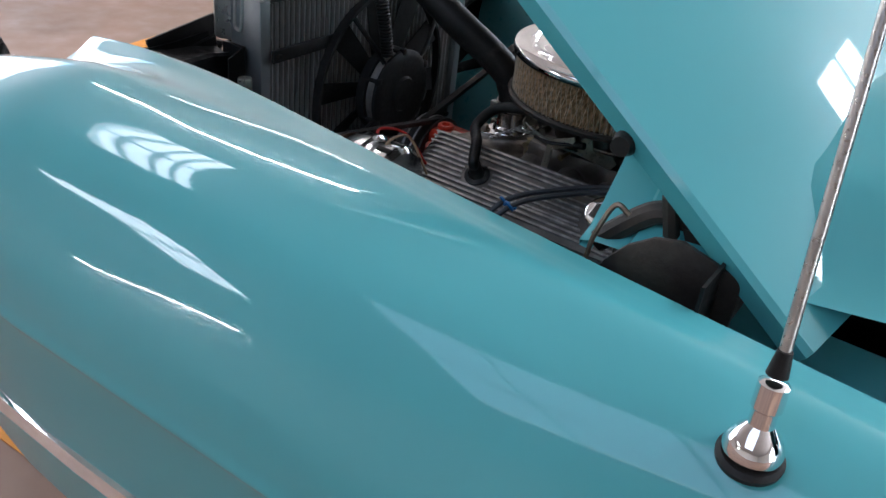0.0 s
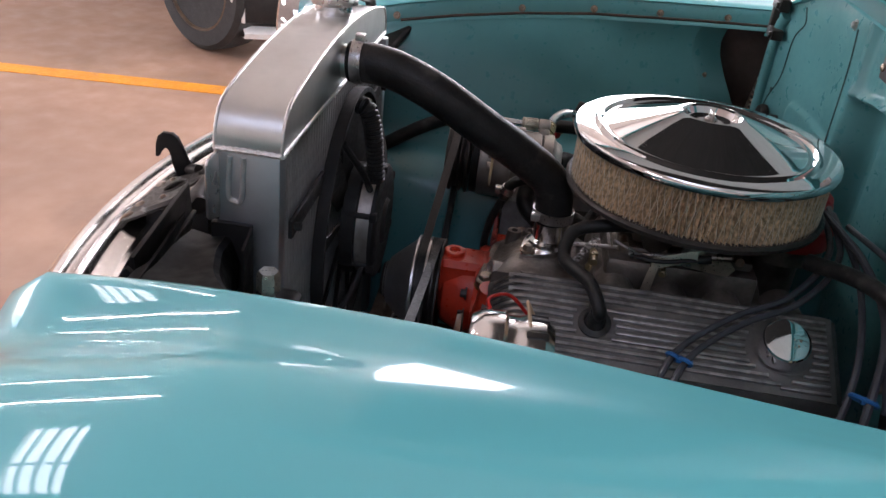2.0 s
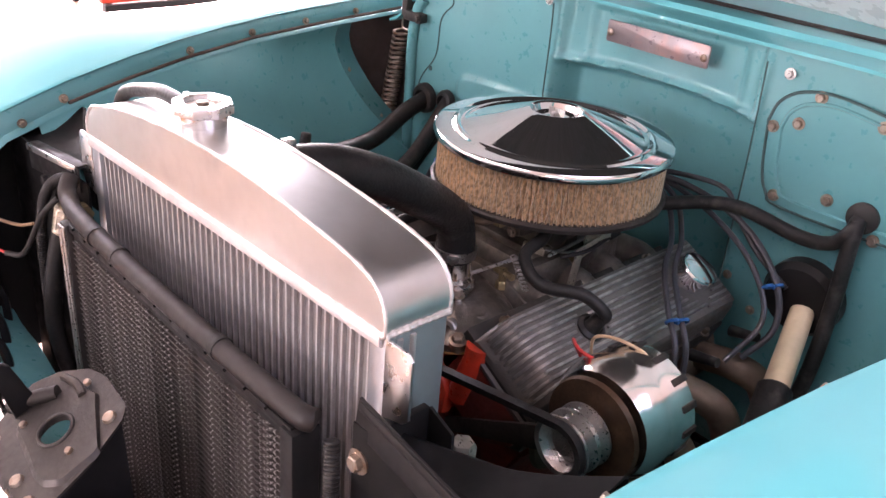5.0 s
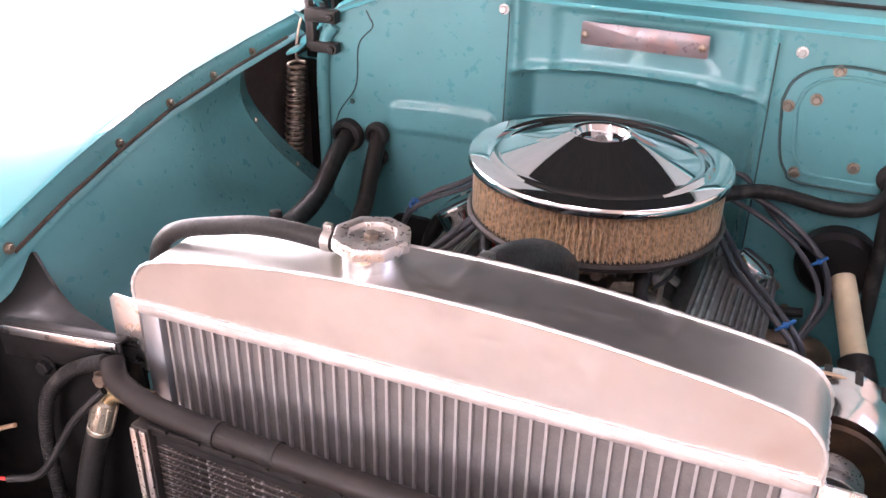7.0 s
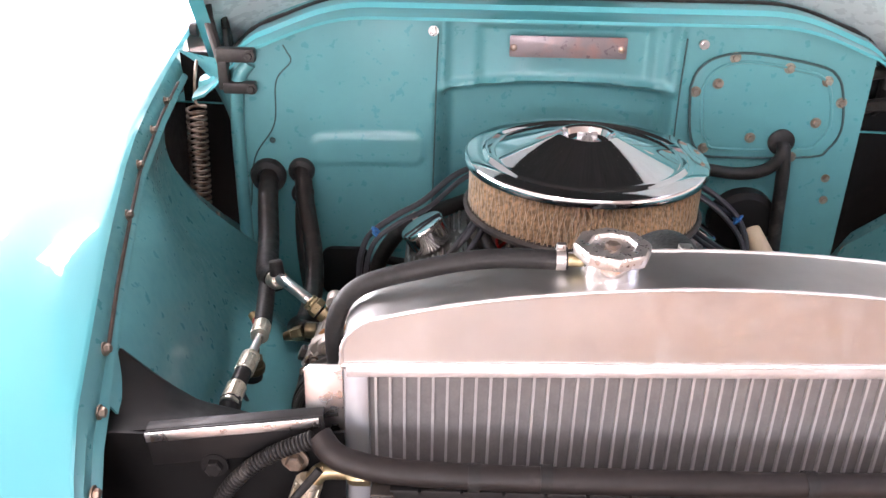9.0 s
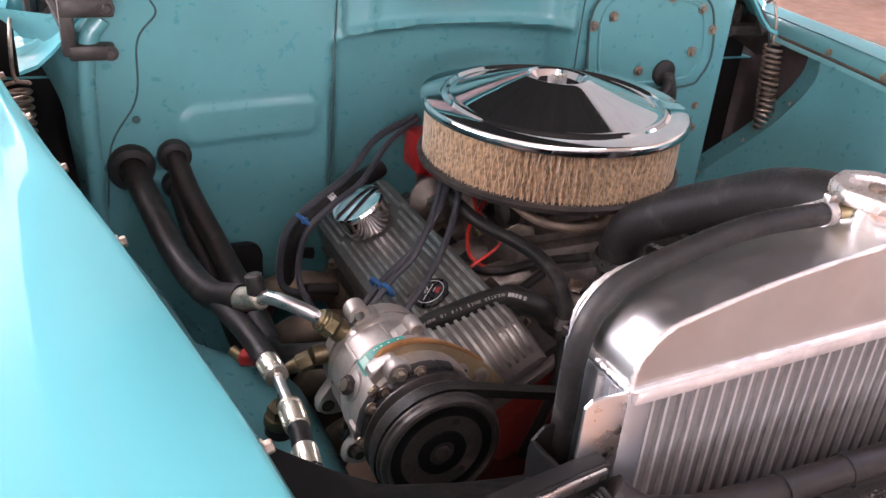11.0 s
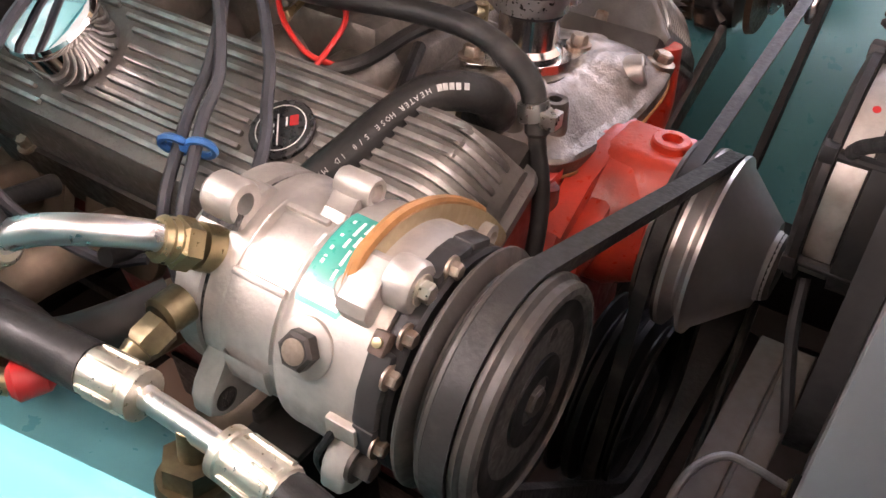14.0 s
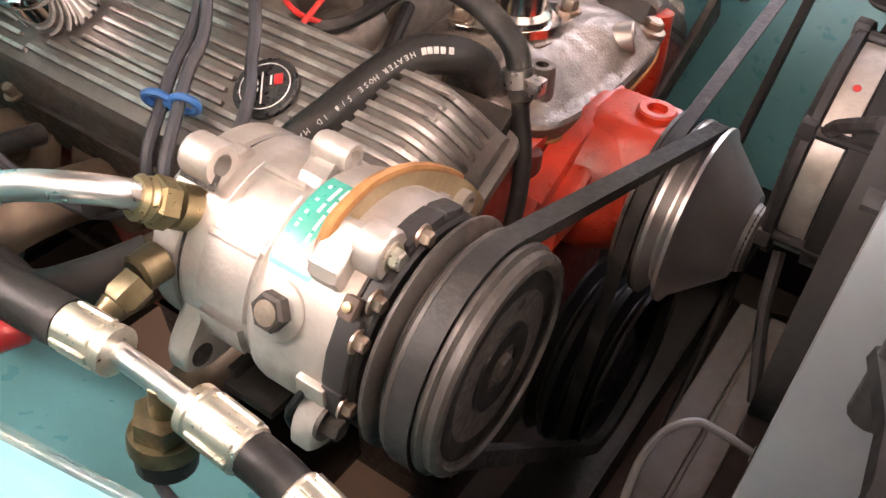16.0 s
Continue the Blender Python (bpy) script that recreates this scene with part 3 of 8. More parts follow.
# dark seams of the firewall sheets
for pts in ([(-0.206, 0.205, 0.995), (-0.208, 0.21, 0.93), (-0.210, 0.212, 0.80), (-0.213, 0.215, 0.66)],
            [(0.187, 0.205, 0.995), (0.188, 0.212, 0.9), (0.19, 0.214, 0.8), (0.192, 0.216, 0.62)],
            [(x, press(x, z) - 0.0006, z) for x, z in ((-0.452, 0.972), (-0.447, 0.962), (-0.442, 0.945), (-0.466, 0.914), (-0.473, 0.843), (-0.508, 0.785), (-0.52, 0.70))]):
    bm = B()
    tube(bm, pts, 0.0013, 6, 10)
    part("seam", bm, M_SEAM, fire)

bm = B()
tube(bm, [(-0.531, 0.186, 0.60), (-0.531, 0.184, 0.75), (-0.530, 0.183, 0.86), (-0.522, 0.184, 0.92), (-0.505, 0.186, 0.945)], 0.011, 12, 8)
part("rolled_edge", bm, M_BAY, fire)
# curved side of the cowl beside the hinge opening
SIDE = [(-0.641, 0.951, -0.515, 0.945), (-0.600, 0.920, -0.522, 0.92), (-0.573, 0.869, -0.530, 0.87), (-0.557, 0.822, -0.531, 0.82), (-0.554, 0.78, -0.531, 0.78), (-0.545, 0.68, -0.531, 0.68)]
bm = B()
rows = []
for p, q in zip(curve_points([(a, 0, b) for a, b, c, d in SIDE], 4), curve_points([(c, 0, d) for a, b, c, d in SIDE], 4)):
    rows.append([V((p.x * (1 - t) + q.x * t, 0.25 - 0.055 * math.sin(t * 1.57), p.z * (1 - t) + q.z * t)) for t in (0, 0.2, 0.4, 0.6, 0.8, 1)])
sheet(bm, rows)
part("cowl_side", bm, M_BAY, fire)
# data plate
bm = B()
prism(bm, rounded(0.187, 0.034, 0.003), (0.001, 0.2125, 0.976), (1, 0, 0), (0, 0, 1), 0.0025, 0.0004)
plate = part("data_plate", bm, M_PLATE, fire, "worn bare metal data plate")
for x in (-0.086, 0.086):
    bm = B()
    lathe(bm, [(0.006, 0), (0.0055, 0.002), (0.003, 0.004), (0, 0.0045)], (x, 0.2105, 0.974), (0, -1, 0), 16)
    part("rivet", bm, M_BOLT, plate)

# cover panel with its bolts
bm = B()
poly = [(0.205, 0.915), (0.214, 0.845), (0.228, 0.812), (0.255, 0.797), (0.42, 0.800), (0.45, 0.815), (0.465, 0.85), (0.456, 0.905), (0.44, 0.938), (0.405, 0.955), (0.30, 0.972), (0.245, 0.966), (0.215, 0.945)]
cx, cz = 0.335, 0.885
sm = [(p.x, p.y) for p in curve_points([(a, b, 0) for a, b in poly] + [(poly[0][0], poly[0][1], 0)], 4)[:-1]]
prism(bm, sm, (0, 0.221, 0), (1, 0, 0), (0, 0, 1), 0.006, 0.002)
cover = part("cover_panel", bm, M_BAY, fire, "bolted turquoise cover panel")
bm = B()
tube(bm, [V((a, 0.2145, b)) for a, b in sm + sm[:1]], 0.0022, 6, 1)
part("seam", bm, M_SEAM, cover)
bm = B()
inner = [(cx + (a - cx) * 0.84, cz + (b - cz) * 0.84) for a, b in sm]
tube(bm, [V((a, 0.2150, b)) for a, b in inner + inner[:1]], 0.003, 6, 1)
part("pressed_bead", bm, M_BAY, cover)
for x, z in ((0.27, 0.965), (0.36, 0.950), (0.425, 0.930), (0.249, 0.922), (0.214, 0.908), (0.241, 0.812), (0.316, 0.832), (0.42, 0.86), (0.39, 0.80), (0.455, 0.895)):
    bm = B()
    bolt(bm, (x, 0.2145, z), (0, -1, 0), 0.006, 0.005)
    part("panel_bolt", bm, M_BOLT, cover)
for x, y, z in ((-0.214, 0.203, 0.999), (0.218, 0.217, 0.984)):
    bm = B()
    bolt(bm, (x, y, z), (0, -1, 0), 0.0055, 0.005)
    part("panel_bolt", bm, M_STEEL, fire)

# cowl above the firewall, up to the windscreen
bm = B()
rows = []
for i in range(61):
    x = -0.60 + 1.20 * i / 60
    drop = 0.06 * smooth(0.3, 0.56, abs(x)) ** 1.5 + 0.07 * smooth(0.50, 0.60, abs(x))
    z = 1.012 - drop
    yf = 0.222 - 0.03 * smooth(0.3, 0.55, -x)
    row = [V((x, yf + a, z + b)) for a, b in ((0.0, 0.0), (-0.012, 0.001), (-0.013, 0.006), (0.0, 0.010), (0.03, 0.012), (0.034, 0.020), (0.05, 0.024), (0.07, 0.024), (0.074, 0.016), (0.10, 0.018), (0.25, 0.04), (0.42, 0.06))]
    rows.append(row)
sheet(bm, rows)
part("cowl", bm, M_PAINT, car, "glossy turquoise cowl panel")
bm = B()
tube(bm, [V((-0.57 + 1.14 * i / 20, 0.296 - 0.03 * smooth(0.3, 0.55, -(-0.57 + 1.14 * i / 20)), 1.034 - 0.06 * smooth(0.3, 0.56, abs(-0.57 + 1.14 * i / 20)) ** 1.5 - 0.07 * smooth(0.5, 0.60, abs(-0.57 + 1.14 * i / 20)))) for i in range(21)], 0.007, 8, 2)
part("cowl_seal", bm, M_RUBBER, car, "black rubber hood seal")
bm = B()
sheet(bm, [[V((x, 0.64 + 0.45 * t, 1.07 + 0.42 * t - 0.05 * abs(x) ** 2)) for x in np.linspace(-0.66, 0.66, 8)] for t in (0, 0.5, 1)])
glass = bpy.data.materials.new("windscreen_glass")
glass.use_nodes = True
gb = glass.node_tree.nodes["Principled BSDF"]
gb.inputs["Base Color"].default_value, gb.inputs["Roughness"].default_value = (0.02, 0.03, 0.03, 1), 0.03
part("windscreen", bm, glass, car)

for s in (1, -1):
    bm = B()
    sheet(bm, [[V((s * x, y, 0.82 - 0.02 * s * x)) for x in (0.46, 0.60, 0.70)] for y in (0.335, 0.6, 1.0)], 0.003)
    part("cowl_wing", bm, M_PAINT, car)
    bm = B()
    sheet(bm, [[V((s * (0.85 - 0.05 * t), y, 0.92 - 0.62 * t)) for t in (0, 0.3, 0.7, 1)] for y in (0.99, 1.8, 3.4)], 0.003)
    part("body_side", bm, M_PAINT, car)
bm = B()
deck = [(0.99, 0.90), (1.4, 0.93), (2.3, 0.95), (2.8, 0.94), (3.3, 0.88), (3.42, 0.78), (3.46, 0.60), (3.42, 0.32)]
sheet(bm, [[V((x * 0.85, y - 0.06 * abs(x) ** 3, z - 0.03 * x * x)) for x in np.linspace(-1, 1, 13)] for y, z in deck], 0.003)
part("body_rear", bm, M_PAINT, car)
bm = B()
roof = [(1.09, 1.47), (1.3, 1.51), (1.8, 1.53), (2.2, 1.50), (2.45, 1.42)]
sheet(bm, [[V((x * 0.60, y, z - 0.06 * x * x - 0.03 * abs(x) ** 6)) for x in np.linspace(-1, 1, 15)] for y, z in roof], 0.004)
part("cabin_roof", bm, M_PAINT, car)
bm = B()
sheet(bm, [[V((x * (0.60 + 0.10 * t), 2.45 + 0.40 * t, 1.42 - 0.06 * x * x + (0.93 - 1.42) * t)) for x in np.linspace(-1, 1, 9)] for t in (0, 0.5, 1)], 0.004)
part("rear_window", bm, glass, car)
for s in (1, -1):
    bm = B()
    sheet(bm, [[V((s * (0.74 - 0.14 * t), y0 + (y1 - y0) * t, 0.92 + (zt - 0.92) * t)) for y0, y1, zt in ((0.72, 1.09, 1.40), (1.4, 1.45, 1.44), (2.0, 2.0, 1.43), (2.75, 2.45, 1.36))] for t in (0, 0.5, 1)], 0.004)
    part("side_window", bm, glass, car)
bm = B()
sheet(bm, [[V((x, y, 0.28)) for x in (-0.8, 0, 0.8)] for y in (0.30, 1.5, 3.4)], 0.003)
part("floor_pan", bm, M_BLACK, car)
# hood, raised from its rear hinges
HOOD_O, HOOD_T = V((-0.002, 0.4625, 0.937)), radians(32.7)
hf, hu = V((0, -math.cos(HOOD_T), math.sin(HOOD_T))), V((0, math.sin(HOOD_T), math.cos(HOOD_T)))


def hood_point(x, u, up=0.0):
    w = 0.626 - 0.16 * u / 1.15
    crown = 0.13 * (1 - abs(x) ** 2.6) - 0.02 * smooth(0.7, 1.15, u)
    return HOOD_O + V((x * w, 0, 0)) + hf * u + hu * (crown - 0.06 + up)


bm = B()
sheet(bm, [[hood_point(x, u) for x in np.linspace(-1, 1, 29)] for u in np.linspace(0, 1.15, 21)])
hood = part("hood", bm, M_PAINT, car, "raised glossy turquoise hood")
bm = B()
sheet(bm, [[hood_point(x, u, -0.012) for x in np.linspace(-0.98, 0.98, 21)] for u in np.linspace(0.01, 1.14, 9)])
part("hood_underside", bm, material("pale_primer", (0.82, 0.82, 0.81), 0.3, coat=0.5, vary=0.06, scale=6), hood)
bm = B()
sheet(bm, [[hood_point(x * np.interp(u, (0.16, 0.44, 0.50, 0.70), (0.14, 0.47, 0.60, 0.76)), u, -0.018) for x in np.linspace(-1, 1, 21)] for u in np.linspace(0.16, 1.08, 24)], 0.004)
part("hood_pad", bm, material("hood_lining", (0.012, 0.012, 0.012), 0.8, vary=0.2), hood, "black sound deadening pad")
for s in (1, -1):
    bm = B()
    rows = [[hood_point(s, u), hood_point(s, u) + hu * -0.006 + V((s * 0.004, 0, 0)), hood_point(s, u) + hu * -0.026 - V((s * 0.006, 0, 0)), hood_point(s, u) + hu * -0.028 - V((s * 0.03, 0, 0))] for u in np.linspace(0, 1.15, 24)]
    sheet(bm, rows)
    part("hood_flange", bm, M_PAINT, hood)
    bm = B()
    p = hood_point(s, 0.225) + hu * -0.024
    rod(bm, p - V((s * 0.004, 0, 0)), p + V((s * 0.008, 0, 0)), 0.012, 0.009, 14)
    part("rubber_stop", bm, M_RUBBER, hood, "round black rubber stop")
    # hinge arms and counter spring
    bm = B()
    prism(bm, [(0.30, 0.86), (0.33, 0.84), (0.33, 0.90), (0.30, 0.97), (0.29, 0.99), (0.27, 0.98), (0.285, 0.9)], (s * 0.565, 0, 0), (0, 1, 0), (0, 0, 1), 0.008, 0.002)
    tube(bm, [(s * 0.575, 0.292, 0.88), (s * 0.578, 0.275, 0.95), (s * 0.583, 0.262, 1.0), (s * 0.583, 0.255, 1.022)][:2 if s > 0 else 4], 0.008, 8)
    tube(bm, [(s * 0.560, 0.292, 0.90), (s * 0.562, 0.28, 0.98), (s * 0.562, 0.275, 1.01)][:2 if s > 0 else 3], 0.006, 8)
    if s > 0:
        prism(bm, [(0.225, 0.852), (0.240, 0.885), (0.258, 0.908), (0.280, 0.924), (0.305, 0.930), (0.36, 0.915), (0.36, 0.86), (0.25, 0.835)], (0.606, 0, 0), (0, 1, 0), (0, 0, 1), 0.006, 0.002)
    hinge = part("hood_hinge", bm, M_DARK, car, "dark hood hinge arm with a coil spring")
    bm = B()
    if s > 0:
        tube(bm, [(s * 0.585, 0.22, 0.885), (s * 0.575, 0.26, 0.925), (s * 0.56, 0.285, 0.93), (s * 0.50, 0.275, 0.925)], 0.011, 10)
        tube(bm, [(s * 0.585, 0.24, 0.885), (s * 0.56, 0.28, 0.875), (s * 0.49, 0.265, 0.87)], 0.012, 10)
    else:
        box(bm, (-0.552, 0.166, 0.950), (-0.492, 0.184, 0.972), 0.003)
        box(bm, (-0.545, 0.166, 0.900), (-0.494, 0.186, 0.918), 0.003)
        box(bm, (-0.552, 0.168, 0.905), (-0.536, 0.190, 0.965), 0.003)
        tube(bm, [(-0.545, 0.18, 0.94), (-0.565, 0.20, 1.0), (-0.572, 0.215, 1.04)], 0.008, 10)
        bolt(bm, (-0.50, 0.166, 0.961), (0, -1, 0), 0.006, 0.005)
        bolt(bm, (-0.50, 0.166, 0.909), (0, -1, 0), 0.006, 0.005)
    part("bracket", bm, M_DARK, hinge)
    bm = B()
    coil = []
    n = 20
    for i in range(n * 12 + 1):
        a = 2 * math.pi * i / 12
        t = i / (n * 12)
        coil.append(V((s * 0.606 + 0.0155 * math.cos(a), 0.218 - 0.03 * t + 0.0155 * math.sin(a), 0.862 - 0.19 * t)))
    tube(bm, coil, 0.0026, 6, 1)
    tube(bm, [coil[0], V((s * 0.606, 0.22, 0.868)), V((s * 0.606, 0.224, 0.90)), V((s * 0.602, 0.236, 0.935)), V((s * 0.60, 0.25, 0.93))], 0.0026, 6, 6)
    part("spring", bm, M_BOLT, hinge, "coil spring of bare steel wire")

# aerial on the fender
aer = thing("car_aerial", "chrome telescopic car aerial on the fender", "aerial")
A0 = V((0.772, 0.426, 0.881))
bm = B()
lathe(bm, [(0.0225, 0), (0.0232, 0.004), (0.020, 0.007), (0.0, 0.007)], A0, (0.15, 0, 1), 32)
part("gasket", bm, M_RUBBER, aer)
bm = B()
lathe(bm, [(0.020, 0.006), (0.0205, 0.010), (0.018, 0.018), (0.0115, 0.026), (0.009, 0.029), (0.0085, 0.040), (0.0105, 0.042), (0.0105, 0.060), (0.007, 0.062)], A0, (-0.12, -0.04, 1), 32)
part("base", bm, M_CHROME, aer)
bm = B()
d = V((-0.30, -0.10, 1)).normalized()
rod(bm, A0 + V((-0.008, -0.003, 0.066)), A0 + V((-0.010, -0.0035, 0.084)), 0.0075, 0.005, 14)
part("collar", bm, M_RUBBER, aer)
bm = B()
rod(bm, A0 + V((-0.010, -0.0035, 0.08)), A0 + V((-0.010, -0.0035, 0.08)) + d * 0.85, 0.0042, 0.003, 12)
part("mast", bm, M_STEEL, aer)

# grille header and front
gr = thing("grille_header", "polished chrome grille header panel across the nose", "grille")


def header_y(x):
    return -0.845 + 0.42 * x * x


bm = B()
rows = []
for x in np.linspace(-0.60, 0.60, 61):
    y = header_y(x)
    rows.append([V((x, y + a, 0.655 - 0.05 * x * x + b)) for a, b in ((0.100, -0.030), (0.096, -0.004), (0.090, 0.0), (0.062, -0.002), (0.058, 0.006), (0.052, 0.010), (0.046, 0.006), (0.040, -0.004), (0.036, 0.004), (0.030, 0.010), (0.022, 0.009), (0.014, 0.002), (0.008, -0.006), (0.0, -0.012), (-0.006, -0.03), (0.0, -0.07), (0.012, -0.09))])
sheet(bm, rows)
part("panel", bm, M_OLDCHROME, gr)
for i, x in enumerate((-0.42, -0.30, 0.27, 0.36, 0.45)):
    bm = B()
    bolt(bm, (x, header_y(x) + 0.068, 0.655 - 0.05 * x * x + 0.002), (0, 0, 1), 0.005, 0.004)
    part("screw", bm, M_BOLT, gr)
for x in np.linspace(-0.5, 0.5, 11):
    bm = B()
    rod(bm, (x, header_y(x) + 0.05, 0.64), (x, header_y(x) + 0.05, 0.40), 0.006, None, 8)
    part("grille_bar", bm, M_CHROME, gr)
bm = B()
sheet(bm, [[V((x, header_y(x) + 0.10 + 0.02 * t, 0.56 - 0.18 * t)) for x in np.linspace(-0.52, 0.52, 20)] for t in (0, 0.5, 1)], 0.002)
part("front_valance", bm, M_BLACK, car, "black inner front panel")
for k, (a, b) in enumerate(((0.100, 0.618), (0.104, 0.594), (0.108, 0.566))):
    bm = B()
    tube(bm, [(x, header_y(x) + a, b - 0.05 * x * x) for x in np.linspace(-0.53, 0.53, 15)], 0.0085, 10, 4)
    part("grille_bar", bm, M_CHROME, gr)
for x in (-0.44, -0.36, -0.29, -0.20, 0.16, 0.25, 0.33, 0.42):
    bm = B()
    tube(bm, [(x, header_y(x) + 0.088, 0.640), (x + 0.01, header_y(x) + 0.106, 0.634), (x + 0.012, header_y(x) + 0.117, 0.60), (x + 0.012, header_y(x) + 0.118, 0.54)], 0.006, 6, 4)
    part("strap", bm, M_BLACK, gr, "black mounting strap")
bm = B()
sheet(bm, [[V((-0.46 + 0.56 * t, -0.715 - 0.05 * smooth(0.5, 0.8, t) + (0.085 - 0.03 * t) * v, 0.592 - 0.012 * v - 0.02 * v * v + 0.004 * math.sin(t * 23 + v * 3))) for v in np.linspace(0, 1, 7)] for t in np.linspace(0, 1, 17)], 0.002)
part("nose_baffle", bm, M_BAY, car, "turquoise nose baffle")

# ---- radiator ----
rad = thing("radiator", "fabricated bright aluminium radiator with a domed top tank", "radiator")
XW, XL = 0.273, 0.304
YF, YR = -0.561, -0.490


def tank_base(x):
    """Height of the seam under the tank, which rises a little to the car's left."""
    return 0.880 + 0.013 * (x + XW) / (XL + XW)


TANK = [(-XW, 0.880), (-XW, 0.896), (-0.268, 0.908), (-0.255, 0.921), (-0.232, 0.929), (-0.16, 0.944), (-0.07, 0.955), (0.02, 0.960), (0.11, 0.959), (0.19, 0.953), (0.25, 0.946), (0.283, 0.938), (0.298, 0.925), (XL, 0.910), (XL, 0.893)]
dome = [(p.x, p.y) for p in curve_points([(a, b, 0) for a, b in TANK], 3)]
bm = B()
prism(bm, dome, (0, YF, 0), (1, 0, 0), (0, 0, 1), YF - YR, 0)
part("top_tank", bm, M_ALU, rad, "domed top tank of brushed aluminium", sharp=0.5)
bm = B()
for y in (YF, YR):
    tube(bm, [V((a, y, b)) for a, b in dome], lambda t: 0.0019 + 0.0003 * math.sin(t * 170), 8, 2)
    tube(bm, [V((x, y, tank_base(x) + 0.0005)) for x in (-XW, 0.0, XL)], lambda t: 0.0028 + 0.0005 * math.sin(t * 260), 8, 40)
for x in (-XW, XL):
    z = tank_base(x) + 0.0005
    tube(bm, [V((x, YF, z)), V((x, -0.527, z + 0.0005)), V((x, YR, z))], lambda t: 0.0032 + 0.0006 * math.sin(t * 60), 8, 16)
part("weld_seam", bm, M_WELD, rad, "rippled weld beads")
for x, s in ((-XW, -1), (XL, 1)):
    z = tank_base(x) - 0.0015
    bm = B()
    box(bm, (min(x, x - s * 0.022), YF + 0.002, 0.36), (max(x, x - s * 0.022), YR - 0.002 if s > 0 else YR + 0.007, z - (0.0 if s > 0 else 0.004)), 0.002)
    part("side_channel", bm, M_OXIDE, rad)
    bm = B()
    prism(bm, [(0, z), (s * 0.028, z), (s * 0.033, z - 0.005), (s * 0.033, z - 0.062), (s * 0.026, z - 0.069), (0, z - 0.077)], (x, YF + 0.004, 0), (1, 0, 0), (0, 0, 1), 0.003, 0.0006)
    part("mounting_tab", bm, M_ALU_SIDE, rad)
    bm = B()
    tube(bm, [(x + s * 0.001, -0.545, z - 0.005), (x + s * 0.002, -0.547, z - 0.047), (x + s * 0.002, -0.541, z - 0.055), (x + s * 0.002, -0.533, z - 0.051), (x + s * 0.001, -0.531, z - 0.005)], 0.0028, 8, 6)
    part("slot_weld", bm, M_WELD, rad)
CORE0, CORE1 = -0.251, XL - 0.022
bm = B()
prism(bm, [(CORE0, 0.36), (CORE1, 0.36), (CORE1, tank_base(CORE1) - 0.009), (CORE0, tank_base(CORE0) - 0.009)], (0, YF + 0.0105, 0), (1, 0, 0), (0, 0, 1), -(YR - YF - 0.02))
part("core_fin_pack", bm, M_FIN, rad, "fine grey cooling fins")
bm = B()
prism(bm, [(-XW + 0.003, tank_base(-XW) - 0.011), (XL - 0.003, tank_base(XL) - 0.011), (XL - 0.003, tank_base(XL)), (-XW + 0.003, tank_base(-XW))], (0, YF + 0.012, 0), (1, 0, 0), (0, 0, 1), 0.0155, 0.003)
part("header_plate", bm, M_LIP, rad, "welded header strip")
bar_mesh = None
for side_y in (YF + 0.0125, YR - 0.0095):
    for i in range(43):
        x = CORE0 + 0.0055 + i * 0.01242
        if bar_mesh is None:
            bm = B()
            box(bm, (-0.0012, -0.006, -0.51), (0.0012, 0.006, 0.0), 0)
            o = part("core_tube", bm, M_BAR, rad)
            bar_mesh = o.data
        else:
            o = new("core_tube", bar_mesh)
            o.parent = rad
        o.location = (x, side_y, tank_base(x) - 0.010)
# filler cap and its nipple
CAP = V((-0.049, -0.524, 0.948))
bm = B()
lathe(bm, [(0.0262, 0), (0.0262, 0.004), (0.0250, 0.005), (0.0250, 0.0225), (0.0270, 0.024)], CAP, (0, 0, 1), 48)
neckp = part("filler_neck", bm, M_OLDCHROME, rad, "polished filler neck")
a = CAP + V((0, 0, 0.0235))
bm = B()
top = [(0.0318 * math.cos(k * math.pi / 20) / max(math.cos((k % 5 - 2.5) * math.pi / 20), 0.93) * 0.96, 0.0318 * math.sin(k * math.pi / 20) / max(math.cos((k % 5 - 2.5) * math.pi / 20), 0.93) * 0.96) for k in range(40)]
rows = [[a + V((x * k, y * k, z)) for x, y in top + top[:1]] for k, z in ((0.92, -0.001), (0.98, 0.0), (1.0, 0.0015), (1.0, 0.0085), (0.96, 0.0105), (0.66, 0.0112), (0.62, 0.0105), (0.58, 0.0070), (0.34, 0.0066), (0.0, 0.0066))]
sheet(bm, rows)
bmesh.ops.remove_doubles(bm, verts=bm.verts[:], dist=1e-6)
bmesh.ops.recalc_face_normals(bm, faces=bm.faces[:])
cap = part("filler_cap", bm, M_CAP, neckp, "eight sided aluminium filler cap")
bm = B()
hexa(bm, a + V((0, 0, 0.0062)), (0, 0, 1), 0.0068, 0.0045)
part("cap_nut", bm, M_BOLT, cap)
bm = B()
rod(bm, CAP + V((-0.022, 0.002, 0.016)), CAP + V((-0.046, 0.004, 0.016)), 0.0058, None, 14)
part("nipple", bm, M_BRASS, neckp)
# outlet for the upper hose
bm = B()
rod(bm, (0.028, YR - 0.01, 0.917), (0.031, -0.440, 0.919), 0.022, 0.021, 24)
part("hose_outlet", bm, M_ALU_SIDE, rad)

ov = thing("overflow_hose", "thin black rubber overflow hose over the radiator tank", "hose")
bm = B()
